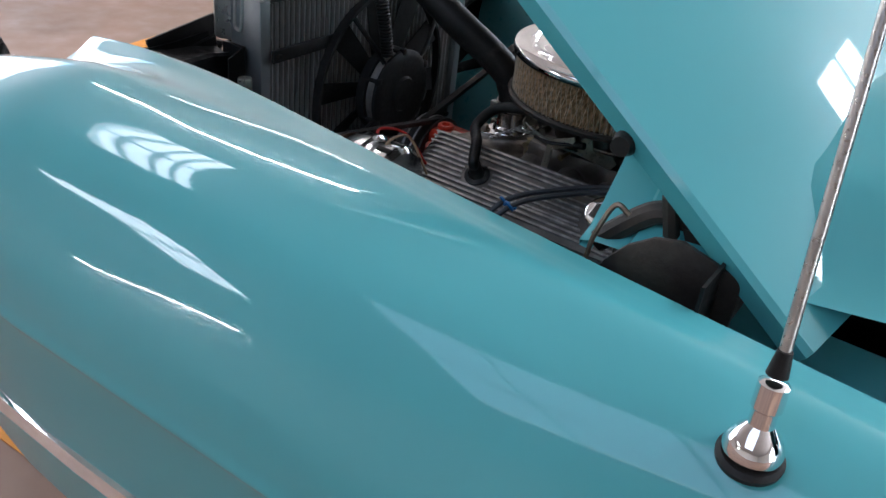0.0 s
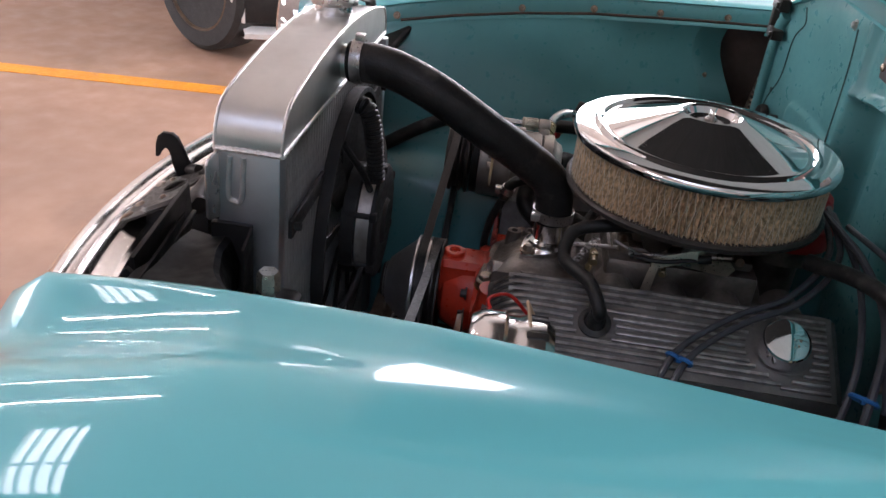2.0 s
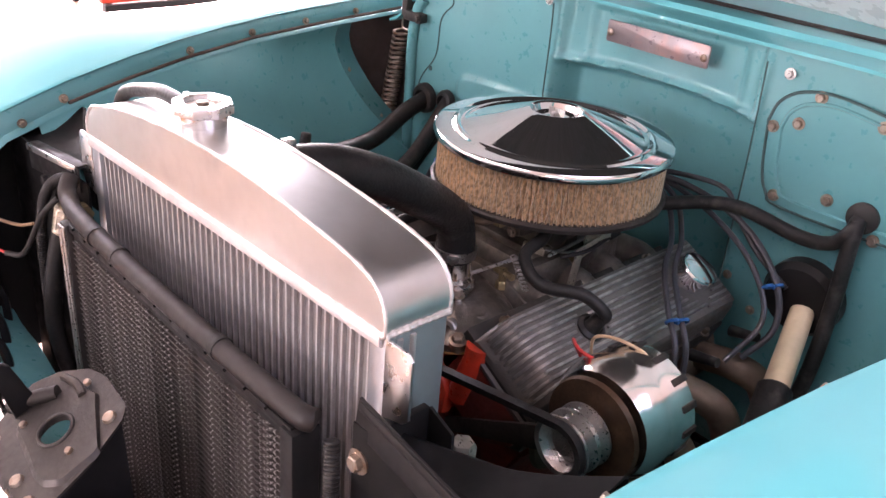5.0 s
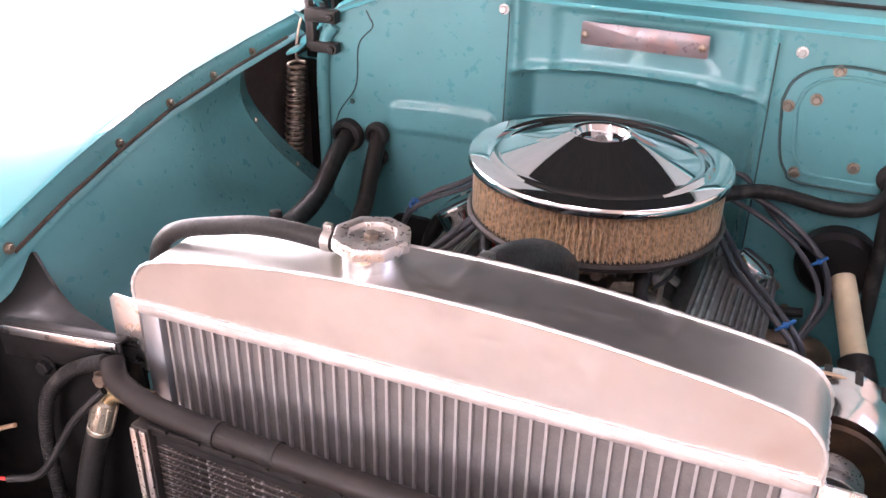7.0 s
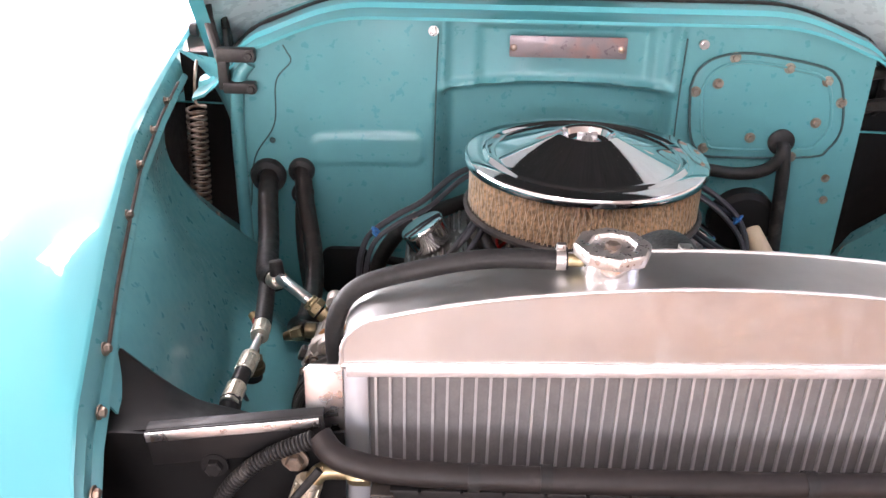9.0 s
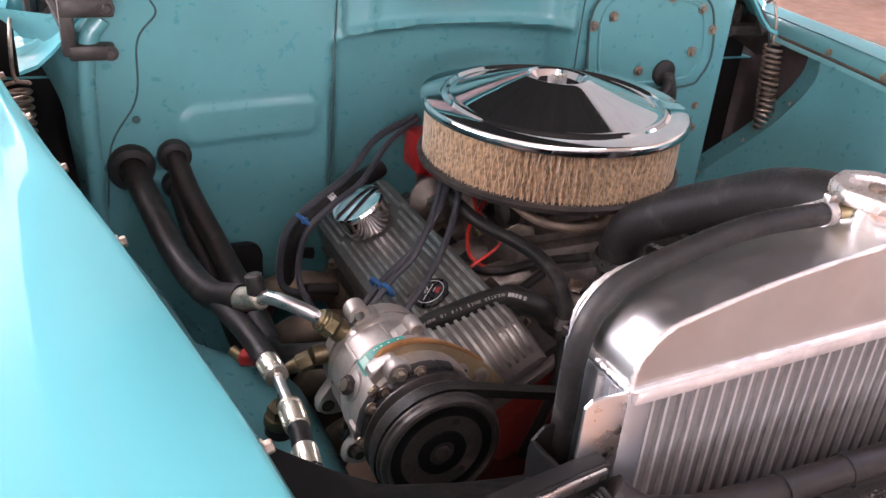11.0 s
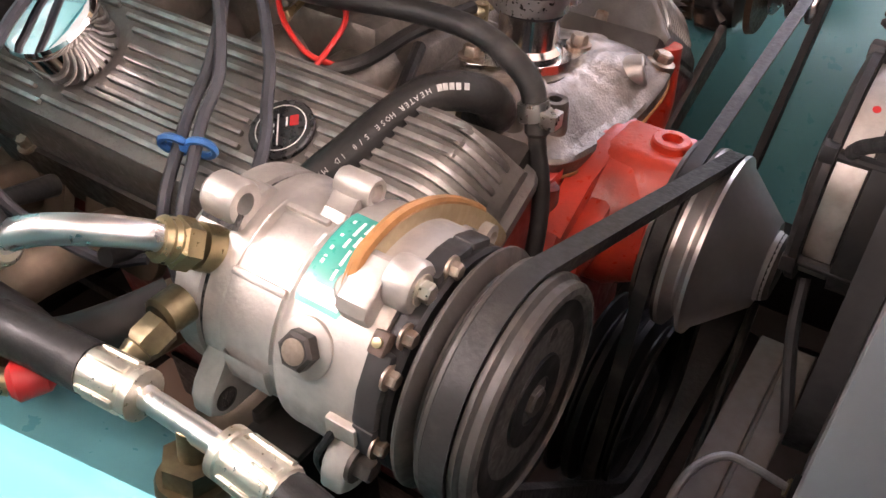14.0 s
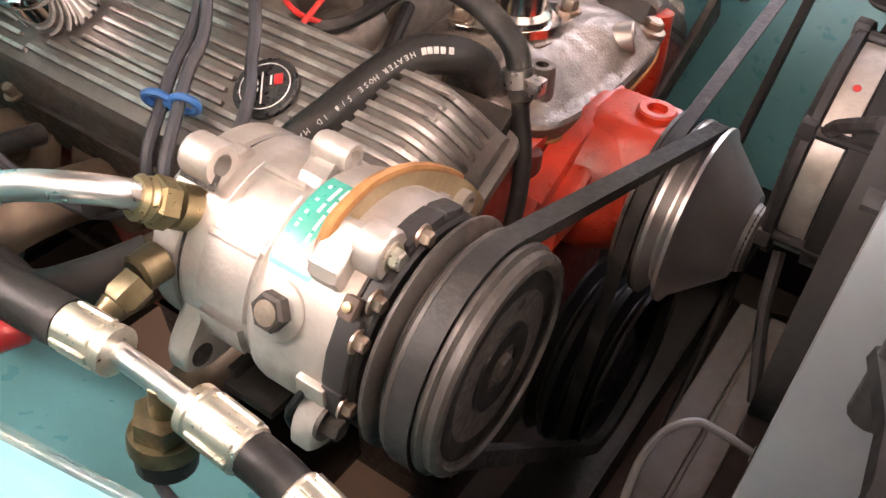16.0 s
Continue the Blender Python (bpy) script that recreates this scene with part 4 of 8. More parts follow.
tube(bm, [CAP + V((-0.036, 0.003, 0.016)), CAP + V((-0.10, 0.006, 0.014)), (-0.20, -0.515, 0.951), (-0.262, -0.515, 0.930), (-0.284, -0.515, 0.893), (-0.284, -0.512, 0.83), (-0.284, -0.512, 0.74)], 0.0085, 12, 10)
part("hose", bm, M_RUBBER, ov)
bm = B()
c = CAP + V((-0.042, 0.004, 0.016))
lathe(bm, [(0.0085, -0.004), (0.0098, -0.004), (0.0098, 0.004), (0.0085, 0.004)], c, (-1, 0, 0), 20, cap=False)
box(bm, c + V((-0.004, -0.003, 0.008)), c + V((0.004, 0.003, 0.015)), 0.0008)
part("spring_clip", bm, M_STEEL, ov, "small steel spring clip")

uh = thing("radiator_hose", "thick black rubber upper radiator hose", "hose")
bm = B()
tube(bm, [(0.028, -0.482, 0.918), (0.030, -0.455, 0.920), (0.034, -0.415, 0.914), (0.040, -0.36, 0.893), (0.038, -0.30, 0.858), (0.026, -0.245, 0.823), (0.014, -0.205, 0.79), (0.010, -0.192, 0.76), (0.009, -0.190, 0.728)], 0.0258, 20, 10)
part("hose", bm, M_RUBBER, uh)
for o, d in (((0.0285, -0.470, 0.9195), (0.05, 1, 0.06)), ((0.009, -0.190, 0.738), (0, 0, 1))):
    bm = B()
    lathe(bm, [(0.0275, -0.007), (0.0288, -0.007), (0.0288, 0.007), (0.0275, 0.007)], o, d, 28, cap=False)
    q = V(o) + V((0, 0, 0.031)) if abs(d[2]) < 0.5 else V(o) + V((0.02, -0.024, 0))
    box(bm, q - V((0.006, 0.006, 0.005)), q + V((0.006, 0.006, 0.005)), 0.001)
    part("hose_clamp", bm, M_STEEL, uh, "steel worm-drive hose clamp")

# condenser ahead of the radiator
con = thing("condenser", "black finned air conditioning condenser", "condenser")
bm = B()
box(bm, (-0.225, -0.610, 0.36), (0.245, -0.592, 0.782))
part("core", bm, M_BLACK, con)
# the pale specks are glints of the fins, painted into the colour
M_CFIN = material("glinting_condenser_fin", (0.10, 0.088, 0.082), 0.35, metal=0.6, vary=0.5, scale=60, dirt_glint=(0.85, 0.82, 0.80), dirt_glint_amount=0.07, dirt_glint_scale=330)
bm = B()
box(bm, (-0.222, -0.6135, 0), (0.242, -0.609, 0.0016))
fin = part("fin", bm, M_CFIN, con)
for k in range(1, 52):
    o = new("fin", fin.data)
    o.parent, o.location = con, (0, 0, 0.372 + k * 0.0078)
fin.location = (0, 0, 0.372)
for x in (-0.236, 0.248):
    bm = B()
    box(bm, (x - 0.010, -0.618, 0.36), (x + 0.010, -0.588, 0.79), 0.002)
    part("side_frame", bm, M_DARK if x < 0 else M_BLACK, con)
    if x < 0:
        for dx in (-0.0085, 0.002):
            bm = B()
            box(bm, (x + dx, -0.6205, 0.36), (x + dx + 0.0065, -0.618, 0.788), 0.0006)
            part("bare_strip", bm, M_STEEL, con, "bare metal edge strip")
bm = B()
box(bm, (-0.23, -0.614, 0.782), (0.25, -0.590, 0.792), 0.001)
part("top_frame", bm, M_BLACK, con)
fp = thing("foam_sleeved_pipe", "black foam sleeved pipe across the top of the condenser", "pipe")
bm = B()
tube(bm, [(-0.292, -0.582, 0.822), (-0.280, -0.592, 0.812), (-0.262, -0.597, 0.806), (-0.22, -0.604, 0.803), (-0.1, -0.608, 0.802), (0.1, -0.608, 0.802), (0.24, -0.605, 0.803), (0.262, -0.598, 0.801)], 0.0112, 14, 10)
part("pipe", bm, M_FOAM, fp)
for x in (-0.16, -0.10, 0.12):
    bm = B()
    lathe(bm, [(0.0113, -0.005), (0.0122, -0.005), (0.0122, 0.005), (0.0113, 0.005)], (x, -0.6075, 0.8022), (1, 0, 0), 20, cap=False)
    part("band", bm, M_RUBBER, fp)

for k in range(13):
    bm = B()
    rod(bm, (-0.205 + 0.035 * k, -0.6150, 0.7945), (-0.205 + 0.035 * k, -0.6185, 0.7935), 0.0016, None, 8)
    part("seam_rivet", bm, M_SHEET, fp)

# ---- engine ----
eng = thing("engine", "orange-red V8 engine with alloy intake and dusty castings", "engine")


def on_bank(s, w, n, y):
    """A point of a bank: w outwards along its cover, n off its face."""
    a = radians(30)
    return V((s * (0.205 + w * math.cos(a) + n * math.sin(a)), y, 0.692 - w * math.sin(a) + n * math.cos(a)))


bm = B()
prism(bm, [(-0.10, 0.24), (0.10, 0.24), (0.125, 0.40), (0.215, 0.545), (0.13, 0.635), (0.07, 0.60), (-0.07, 0.60), (-0.13, 0.635), (-0.215, 0.545), (-0.125, 0.40)], (0, 0.19, 0), (1, 0, 0), (0, 0, 1), 0.435, 0.006)
part("block", bm, M_SHADERED, eng, "grimy red block, coloured darker for shade")
for s in (1, -1):
    bm = B()
    prism(bm, [(-0.080, -0.047), (0.070, -0.047), (0.078, -0.100), (0.03, -0.15), (-0.085, -0.15)], on_bank(s, 0, 0, 0.16 if s > 0 else -0.262), (s * math.cos(radians(30)), 0, -math.sin(radians(30))), (s * math.sin(radians(30)), 0, math.cos(radians(30))), 0.422, 0.004)
    part("cylinder_head", bm, M_DARK, eng, "dark greasy cylinder head")
    bm = B()
    prism(bm, [(-0.052, -0.060), (0.062, -0.060), (0.066, -0.100), (0.04, -0.14), (-0.05, -0.155), (-0.066, -0.125), (-0.062, -0.075)], on_bank(s, 0, 0, -0.264 if s < 0 else -0.262), (s * math.cos(radians(30)), 0, -math.sin(radians(30))), (s * math.sin(radians(30)), 0, math.cos(radians(30))), 0.006 * s, 0.001)
    part("head_end", bm, M_SHADERED, eng)
# timing cover and front bosses
bm = B()
lathe(bm, [(0.115, 0), (0.115, 0.018), (0.10, 0.03), (0.05, 0.036), (0, 0.036)], (0, -0.246, 0.43), (0, -1, 0), 28)
box(bm, (-0.09, -0.262, 0.40), (0.09, -0.244, 0.60), 0.006)
part("timing_cover", bm, M_SHADERED, eng, "grimy red timing cover, coloured darker for shade")
# water pump
bm = B()
lathe(bm, [(0.062, 0), (0.06, 0.04), (0.048, 0.065), (0.03, 0.075), (0.026, 0.075), (0, 0.075)], (0.004, -0.262, 0.590), (0, -1, 0), 28)
prism(bm, [(-0.108, 0.600), (-0.095, 0.618), (-0.045, 0.634), (-0.012, 0.652), (0.040, 0.652), (0.060, 0.634), (0.098, 0.615), (0.108, 0.598), (0.104, 0.562), (0.060, 0.545), (-0.055, 0.545), (-0.100, 0.565)], (0, -0.264, 0), (1, 0, 0), (0, 0, 1), 0.020, 0.006)
prism(bm, [(-0.046, 0.592), (-0.030, 0.632), (-0.016, 0.650), (-0.008, 0.654), (0.034, 0.654), (0.042, 0.646), (0.040, 0.590)], (0, -0.275, 0), (1, 0, 0), (0, 0, 1), 0.062, 0.007)
prism(bm, [(-0.098, 0.578), (-0.090, 0.602), (-0.040, 0.628), (-0.030, 0.600), (-0.060, 0.580)], (0, -0.280, 0), (1, 0, 0), (0, 0, 1), 0.022, 0.006)
lathe(bm, [(0.0155, -0.004), (0.015, 0.005), (0.0135, 0.0065), (0.0080, 0.0065), (0.0078, -0.004), (0.0, -0.004)], (0.012, -0.318, 0.654), (0, 0, 1), 24)
part("water_pump", bm, M_RED, eng, "bright orange-red water pump")
for x, z in ((-0.083, 0.555), (0.083, 0.555), (-0.083, 0.598), (0.083, 0.598), (-0.05, 0.60), (0.062, 0.62)):
    bm = B()
    bolt(bm, (x, -0.292, z), (0, -1, 0), 0.006, 0.007)
    part("pump_bolt", bm, M_DARK, eng)


def pulley(bm, c, y0, r, n=1, hub=0.03, cone=0.0):
    """A V-belt wheel on the y axis, with n grooves, its front face dished or coned."""
    prof = [(hub, 0)]
    h = 0.0
    for _ in range(n):
        prof += [(r, h), (r, h + 0.003), (r - 0.012, h + 0.009), (r - 0.012, h + 0.011), (r, h + 0.017), (r, h + 0.020)]
        h += 0.0195
    if cone:
        prof += [(r - 0.006, h + 0.003), (hub + 0.006, h + cone), (hub, h + cone), (hub - 0.002, h + cone + 0.006), (0.0, h + cone + 0.006)]
    else:
        prof += [(r - 0.006, h), (r - 0.014, h - 0.012), (hub + 0.01, h - 0.012), (hub, h - 0.004), (0, h - 0.004)]
    lathe(bm, prof, (c[0], y0, c[1]), (0, -1, 0), 48)


bm = B()
pulley(bm, (0.004, 0.590), -0.3535, 0.072, 1, 0.028, 0.038)
pump = part("pump_pulley", bm, M_PULLEY, eng, "bare steel cone shaped pump pulley")
bm = B()
lathe(bm, [(0.028, 0), (0.072, 0.0), (0.072, 0.003), (0.060, 0.009), (0.060, 0.011), (0.0715, 0.017), (0.0715, 0.0193), (0.05, 0.0193)], (0.004, -0.334, 0.590), (0, -1, 0), 64)
part("rear_groove", bm, M_CLUTCH, pump, "dark worn belt groove")
bm = B()
lathe(bm, [(0.026, 0.0), (0.027, 0.004), (0.024, 0.010), (0.012, 0.0115), (0, 0.0115)], (0.004, -0.4105, 0.590), (0, -1, 0), 32)
part("hub", bm, M_DARK, pump, "dark greasy hub")
bm = B()
pulley(bm, (0.0, 0.405), -0.30, 0.088, 3, 0.03)
part("crank_pulley", bm, M_BLACK, eng)


def belt(pts_r, ys, w=0.011, t=0.009):
    """A belt round wheels given as (x, z, r), each in its own plane of ys, along their outer tangents."""
    out = []
    n = len(pts_r)
    segs = []
    for i in range(n):
        (x0, z0, r0), (x1, z1, r1) = pts_r[i], pts_r[(i + 1) % n]
        d = V((x1 - x0, z1 - z0))
        a = math.atan2(d.y, d.x) - math.pi / 2 + 0.0
        b = math.asin(max(-1, min(1, (r1 - r0) / d.length)))
        nrm = V((math.cos(a), math.sin(a))) * math.cos(b) - V((d.x, d.y)).normalized() * math.sin(b)
        segs.append((V((x0, z0)) + nrm * r0, V((x1, z1)) + nrm * r1, nrm))
    for i in range(n):
        p0, p1, nrm = segs[i]
        nxt = segs[(i + 1) % n][2]
        x1, z1, r1 = pts_r[(i + 1) % n]
        y0, y1 = ys[i], ys[(i + 1) % n]
        out += [(p0, y0), (p1, y1)]
        a0, a1 = math.atan2(nrm.y, nrm.x), math.atan2(nxt.y, nxt.x)
        while a1 < a0:
            a1 += 2 * math.pi
        k = max(2, int((a1 - a0) / 0.15))
        for j in range(1, k):
            a = a0 + (a1 - a0) * j / k
            out.append((V((x1 + r1 * math.cos(a), z1 + r1 * math.sin(a))), y1))
    bm = B()
    m = len(out)
    rings = []
    for i, (p, y) in enumerate(out):
        d = (out[(i + 1) % m][0] - out[i - 1][0]).normalized()
        o = V((d.y, -d.x))
        rings.append([bm.verts.new((p.x + o.x * a, y + b, p.y + o.y * a)) for a, b in ((0, -w / 2), (0, w / 2), (-t, w / 3), (-t, -w / 3))])
    for i in range(m):
        p, q = rings[i], rings[(i + 1) % m]
        for k in range(4):
            bm.faces.new((p[k], p[(k + 1) % 4], q[(k + 1) % 4], q[k]))
    bmesh.ops.recalc_face_normals(bm, faces=bm.faces[:])
    return bm


CX, CZ = -0.298, 0.6785
ALT = V((0.335, -0.245, 0.690))
vb = thing("drive_belt", "black rubber V-belt from crank to compressor", "belt", "drive belts")
part("loop", belt([(0.0, 0.405, 0.080), (0.004, 0.590, 0.0715), (CX, CZ, 0.0635)], (-0.360, -0.363, -0.3505), 0.0125, 0.010), M_RUBBER, vb)
vb = thing("drive_belt", "black rubber V-belt driving the alternator", "belt", "drive belts")
part("loop", belt([(0.0, 0.405, 0.088), (ALT.x, ALT.z, 0.034), (0.004, 0.590, 0.0715)], (-0.343, -0.3435, -0.3435)), M_RUBBER, vb)

# intake manifold
bm = B()
box(bm, (-0.125, -0.16, 0.585), (0.125, 0.165, 0.640), 0.012)
prism(bm, [(-0.115, 0.02), (-0.05, 0.055), (0.05, 0.055), (0.115, 0.02), (0.115, -0.03), (-0.115, -0.03)], (0, 0.10, 0.64), (1, 0, 0), (0, 0, 1), 0.23, 0.012)
box(bm, (-0.085, -0.115, 0.67), (0.085, 0.085, 0.722), 0.01)
man = part("intake_manifold", bm, M_CAST, eng, "dusty cast alloy intake manifold")
# water passage at the front: a wavy lip that rises to the thermostat pad
LIP = [(-0.092, -0.190, 0.656), (-0.086, -0.226, 0.652), (-0.066, -0.246, 0.649), (-0.052, -0.262, 0.648), (-0.023, -0.271, 0.648), (0.026, -0.277, 0.649), (0.064, -0.280, 0.655), (0.092, -0.281, 0.664), (0.112, -0.274, 0.670), (0.122, -0.255, 0.672),
       (0.118, -0.225, 0.674), (0.110, -0.170, 0.674), (0.060, -0.135, 0.672), (0.0, -0.125, 0.672), (-0.055, -0.135, 0.668), (-0.085, -0.160, 0.660)]
lip = curve_points([*LIP, LIP[0]], 6)[:-1]
PAD = V((0.010, -0.190, 0.684))
bm = B()
rows = []
for t, dz, grow in ((0.0, -0.012, 0.985), (0.0, -0.010, 1.0), (0.0, 0.0, 1.0), (0.03, 0.003, 1.0), (0.10, 0.0035, 1.0), (0.16, 0.007, 1.0), (0.30, 0.014, 1.0), (0.48, 0.021, 1.0), (0.62, 0.026, 1.0), (0.70, 0.0295, 1.0)):
    row = []
    for k, p in enumerate(lip):
        q = PAD + (p - PAD) * grow * (1 - t)
        wob = 0.0022 * noise.noise(V((p.x * 60, p.y * 60, t * 4))) if t > 0.05 else 0.0
        z = p.z + dz if t < 0.2 else (p.z + dz) * (1 - smooth(0.2, 0.72, t)) + (PAD.z + 0.001) * smooth(0.2, 0.72, t)
        row.append(V((q.x, q.y, z + wob)))
    row.append(row[0].copy())
    rows.append(row)
rows.append([PAD.copy() for _ in rows[0]])
sheet(bm, rows)
bmesh.ops.remove_doubles(bm, verts=bm.verts[:], dist=1e-5)
bmesh.ops.recalc_face_normals(bm, faces=bm.faces[:])
part("water_passage", bm, M_CAST, man, "dusty cast water passage with a wavy lip")
bm = B()
tube(bm, [p + V((0, 0, -0.011)) for p in lip[8:62]], 0.0018, 6, 1)
part("gasket_edge", bm, M_RUST, man, "stained gasket edge")
for s in (1, -1):
    for y in (-0.10, -0.03, 0.04, 0.12):
        run = B()
        tube(run, [(s * 0.06, y, 0.675), (s * 0.10, y + 0.004, 0.672), (s * 0.145, y + 0.01, 0.645), (s * 0.165, y + 0.01, 0.62)], 0.026, 14, 6)
        part("intake_runner", run, M_CAST, man)
for x, y, z, r, h in ((0.043, -0.226, 0.655, 0.0085, 0.022), (-0.030, -0.238, 0.650, 0.010, 0.034), (-0.052, -0.215, 0.650, 0.0095, 0.026), (0.085, -0.215, 0.660, 0.012, 0.026)):
    bos = B()
    lathe(bos, [(r * 1.7, 0), (r * 1.25, 0.006), (r * 1.05, h * 0.9), (r * 0.95, h), (r * 0.5, h), (r * 0.5, h - 0.006), (0, h - 0.006)], (x, y, z), (0, 0, 1), 20)
    part("manifold_boss", bos, M_CAST, man)
bm = B()
lathe(bm, [(0.0155, -0.012), (0.0145, 0.010), (0.0135, 0.019), (0.012, 0.0205), (0.0065, 0.0205), (0.0065, 0.010), (0, 0.010)], (0.074, -0.247, 0.668), (0.25, -0.75, 0.25), 24)
part("machined_boss", bm, M_COMP, man, "bright machined boss")
for x, y, z in ((0.106, -0.268, 0.672), (-0.076, -0.226, 0.655)):
    bm = B()
    lathe(bm, [(0.0125, -0.012), (0.0125, 0.002), (0.0108, 0.003)], (x, y, z), (0.1, -0.2, 1), 20)
    hexa(bm, V((x, y, z)) + V((0.0003, -0.0006, 0.003)), (0.1, -0.2, 1), 0.0085, 0.007)
    part("lip_bolt", bm, M_BOLT, man)
bm = B()
rod(bm, (-0.072, -0.190, 0.672), (-0.098, -0.225, 0.684), 0.011, 0.009, 16, 0.001)
part("hose_spigot", bm, M_OLDBRASS, man)
# painted front of the block under the lip
bm = B()
prism(bm, [(-0.095, 0.560), (0.100, 0.560), (0.118, 0.640), (0.112, 0.656), (0.05, 0.642), (-0.05, 0.640), (-0.09, 0.648), (-0.105, 0.625)], (0, -0.262, 0), (1, 0, 0), (0, 0, 1), -0.03, 0.004)
part("block_front", bm, M_RED, eng)
bm = B()
tube(bm, [(0.134, -0.258, 0.676), (0.132, -0.260, 0.655), (0.124, -0.264, 0.625), (0.112, -0.262, 0.59)], 0.017, 16, 6)
part("block_front", bm, M_RED, eng)
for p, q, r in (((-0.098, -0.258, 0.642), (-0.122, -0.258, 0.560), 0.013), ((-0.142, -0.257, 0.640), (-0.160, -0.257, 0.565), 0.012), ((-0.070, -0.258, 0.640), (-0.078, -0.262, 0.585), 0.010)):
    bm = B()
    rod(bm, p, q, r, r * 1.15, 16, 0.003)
    part("block_boss", bm, M_SHADERED, eng)
# thermostat housing
bm = B()
prism(bm, [(0.043 * math.cos(a) * (1 + 0.28 * abs(math.cos(a)) ** 6), 0.030 * math.sin(a)) for a in [2 * math.pi * i / 40 for i in range(40)]], (0.010, -0.190, 0.684), (0.8, -0.6, 0), (0.6, 0.8, 0), 0.009, 0.002)
lathe(bm, [(0.030, 0.004), (0.028, 0.014), (0.0235, 0.018), (0.0235, 0.050), (0.025, 0.052), (0.02, 0.055)], (0.010, -0.190, 0.684), (0, 0, 1), 32)
part("thermostat_housing", bm, M_OLDCHROME, eng, "chrome thermostat housing")
bm = B()
lathe(bm, [(0.034, 0), (0.036, 0.018)], (0.010, -0.190, 0.665), (0, 0, 1), 30)
part("neck_base", bm, M_CAST, eng)
for a in (0, math.pi):
    bm = B()
    bolt(bm, V((0.010, -0.190, 0.693)) + V((0.8, -0.6, 0)) * 0.046 * math.cos(a), (0, 0, 1), 0.007, 0.008)
    part("housing_bolt", bm, M_BOLT, eng)

# ribbed valve covers
for s in (1, -1):
    y0, y1 = (-0.262, 0.168) if s > 0 else (-0.268, 0.162)
    bm = B()
    u = V((s * math.cos(radians(30)), 0, -math.sin(radians(30))))
    n = V((s * math.sin(radians(30)), 0, math.cos(radians(30))))
    c0 = on_bank(s, 0, 0, 0)
    sec = [(-0.065, -0.050), (-0.063, -0.02), (-0.058, -0.006), (-0.048, 0.0), (0.046, 0.0), (0.055, -0.005), (0.061, -0.016), (0.067, -0.050)]
    sec = [(p.x, p.y) for p in curve_points([(a, b, 0) for a, b in sec], 3)]
    rows = []
    nose = [(y0 - 0.001, 0.0), (y0 - 0.0005, 0.16), (y0 + 0.005, 0.30), (y0 + 0.012, 0.52), (y0 + 0.022, 0.78), (y0 + 0.033, 0.93), (y0 + 0.048, 1.0)]
    for y, k in (*nose, (y1 - 0.03, 1.0), (y1 - 0.012, 0.96), (y1 - 0.003, 0.8), (y1, 0.55), (y1 + 0.001, 0.0)):
        rows.append([c0 + V((0, y, 0)) + u * a * (0.94 + 0.06 * k) + n * ((b + 0.050) * k - 0.050) for a, b in sec])
    sheet(bm, rows)
    cov = part("valve_cover", bm, M_COVER, eng, "finned alloy valve cover")
    bm = B()
    prism(bm, rounded(0.142, y1 - y0 + 0.012, 0.012), c0 + V((0, (y0 + y1) / 2, 0)) + n * -0.056, u, V((0, 1, 0)), 0.008 * (1 if s < 0 else -1), 0.002)
    part("gasket_flange", bm, M_COVER, cov)
    for k in range(11):
        w = -0.047 + k * 0.0094
        ya, yb = y0 + 0.006, y1 - 0.02
        half = max(0.0, 0.0235 ** 2 - (w - 0.004) ** 2) ** 0.5
        far = max(0.0, 0.040 ** 2 - w ** 2) ** 0.5
        e0, e1 = (-0.130, 0.062) if s < 0 else (-0.130, 0.090)
        spans = ((ya, e0 - half - 0.003), (e0 + half + 0.003, e1 - far), (e1 + far, yb)) if half else ((ya, e1 - far), (e1 + far, yb))
        for a, c in spans:
            if c - a > 0.012:
                b = B()
                if a == ya:
                    # follows the rounded front end down
                    knee = [(y, 0.050 * k - 0.050) for y, k in nose[2:] if y < c - 0.004] + [(c, 0.0)]
                    knee = [(p.x, p.y) for p in curve_points([(p, q, 0) for p, q in knee], 2)]
                    prism(b, [(p, q - 0.001) for p, q in knee] + [(p, q + 0.0042) for p, q in knee[::-1]], c0 + u * (w - 0.0019), V((0, 1, 0)), n, -0.0038 * s, 0.0005)
                else:
                    box(b, (w - 0.0019, a, -0.001), (w + 0.0019, c, 0.0042), 0.0010, Matrix.Translation(c0) @ Matrix((u, V((0, 1, 0)), n)).transposed().to_4x4())
                part("rib", b, M_COVER_RIB, cov)
    for k, (w, y) in enumerate(((-0.068, y0 + 0.06), (-0.068, y1 - 0.06), (0.068, y0 + 0.06), (0.068, y1 - 0.06))):
        bm = B()
        bolt(bm, c0 + V((0, y, 0)) + u * w + n * -0.048, n, 0.006, 0.008)
        part("cover_bolt", bm, M_BOLT, cov)
    # push-in breather
    yb = 0.062 if s < 0 else 0.090
    o = c0 + V((0, yb, 0))
    br = thing("breather_cap", "round chrome push-in breather cap on a valve cover", "breather", "breather caps")
    bm = B()
    k = 1.0 if s < 0 else 0.78
    lathe(bm, [(0.016 * k, -0.004), (0.016 * k, 0.004 * k), (0.034 * k, 0.006 * k), (0.034 * k, 0.010 * k), (0.0345 * k, 0.034 * k), (0.0360 * k, 0.036 * k), (0.0362 * k, 0.0400 * k), (0.0345 * k, 0.0425 * k), (0.030 * k, 0.0440 * k), (0.0, 0.0452 * k)], o, n, 40)
    part("cap", bm, M_CHROME, br)
    bm = B()
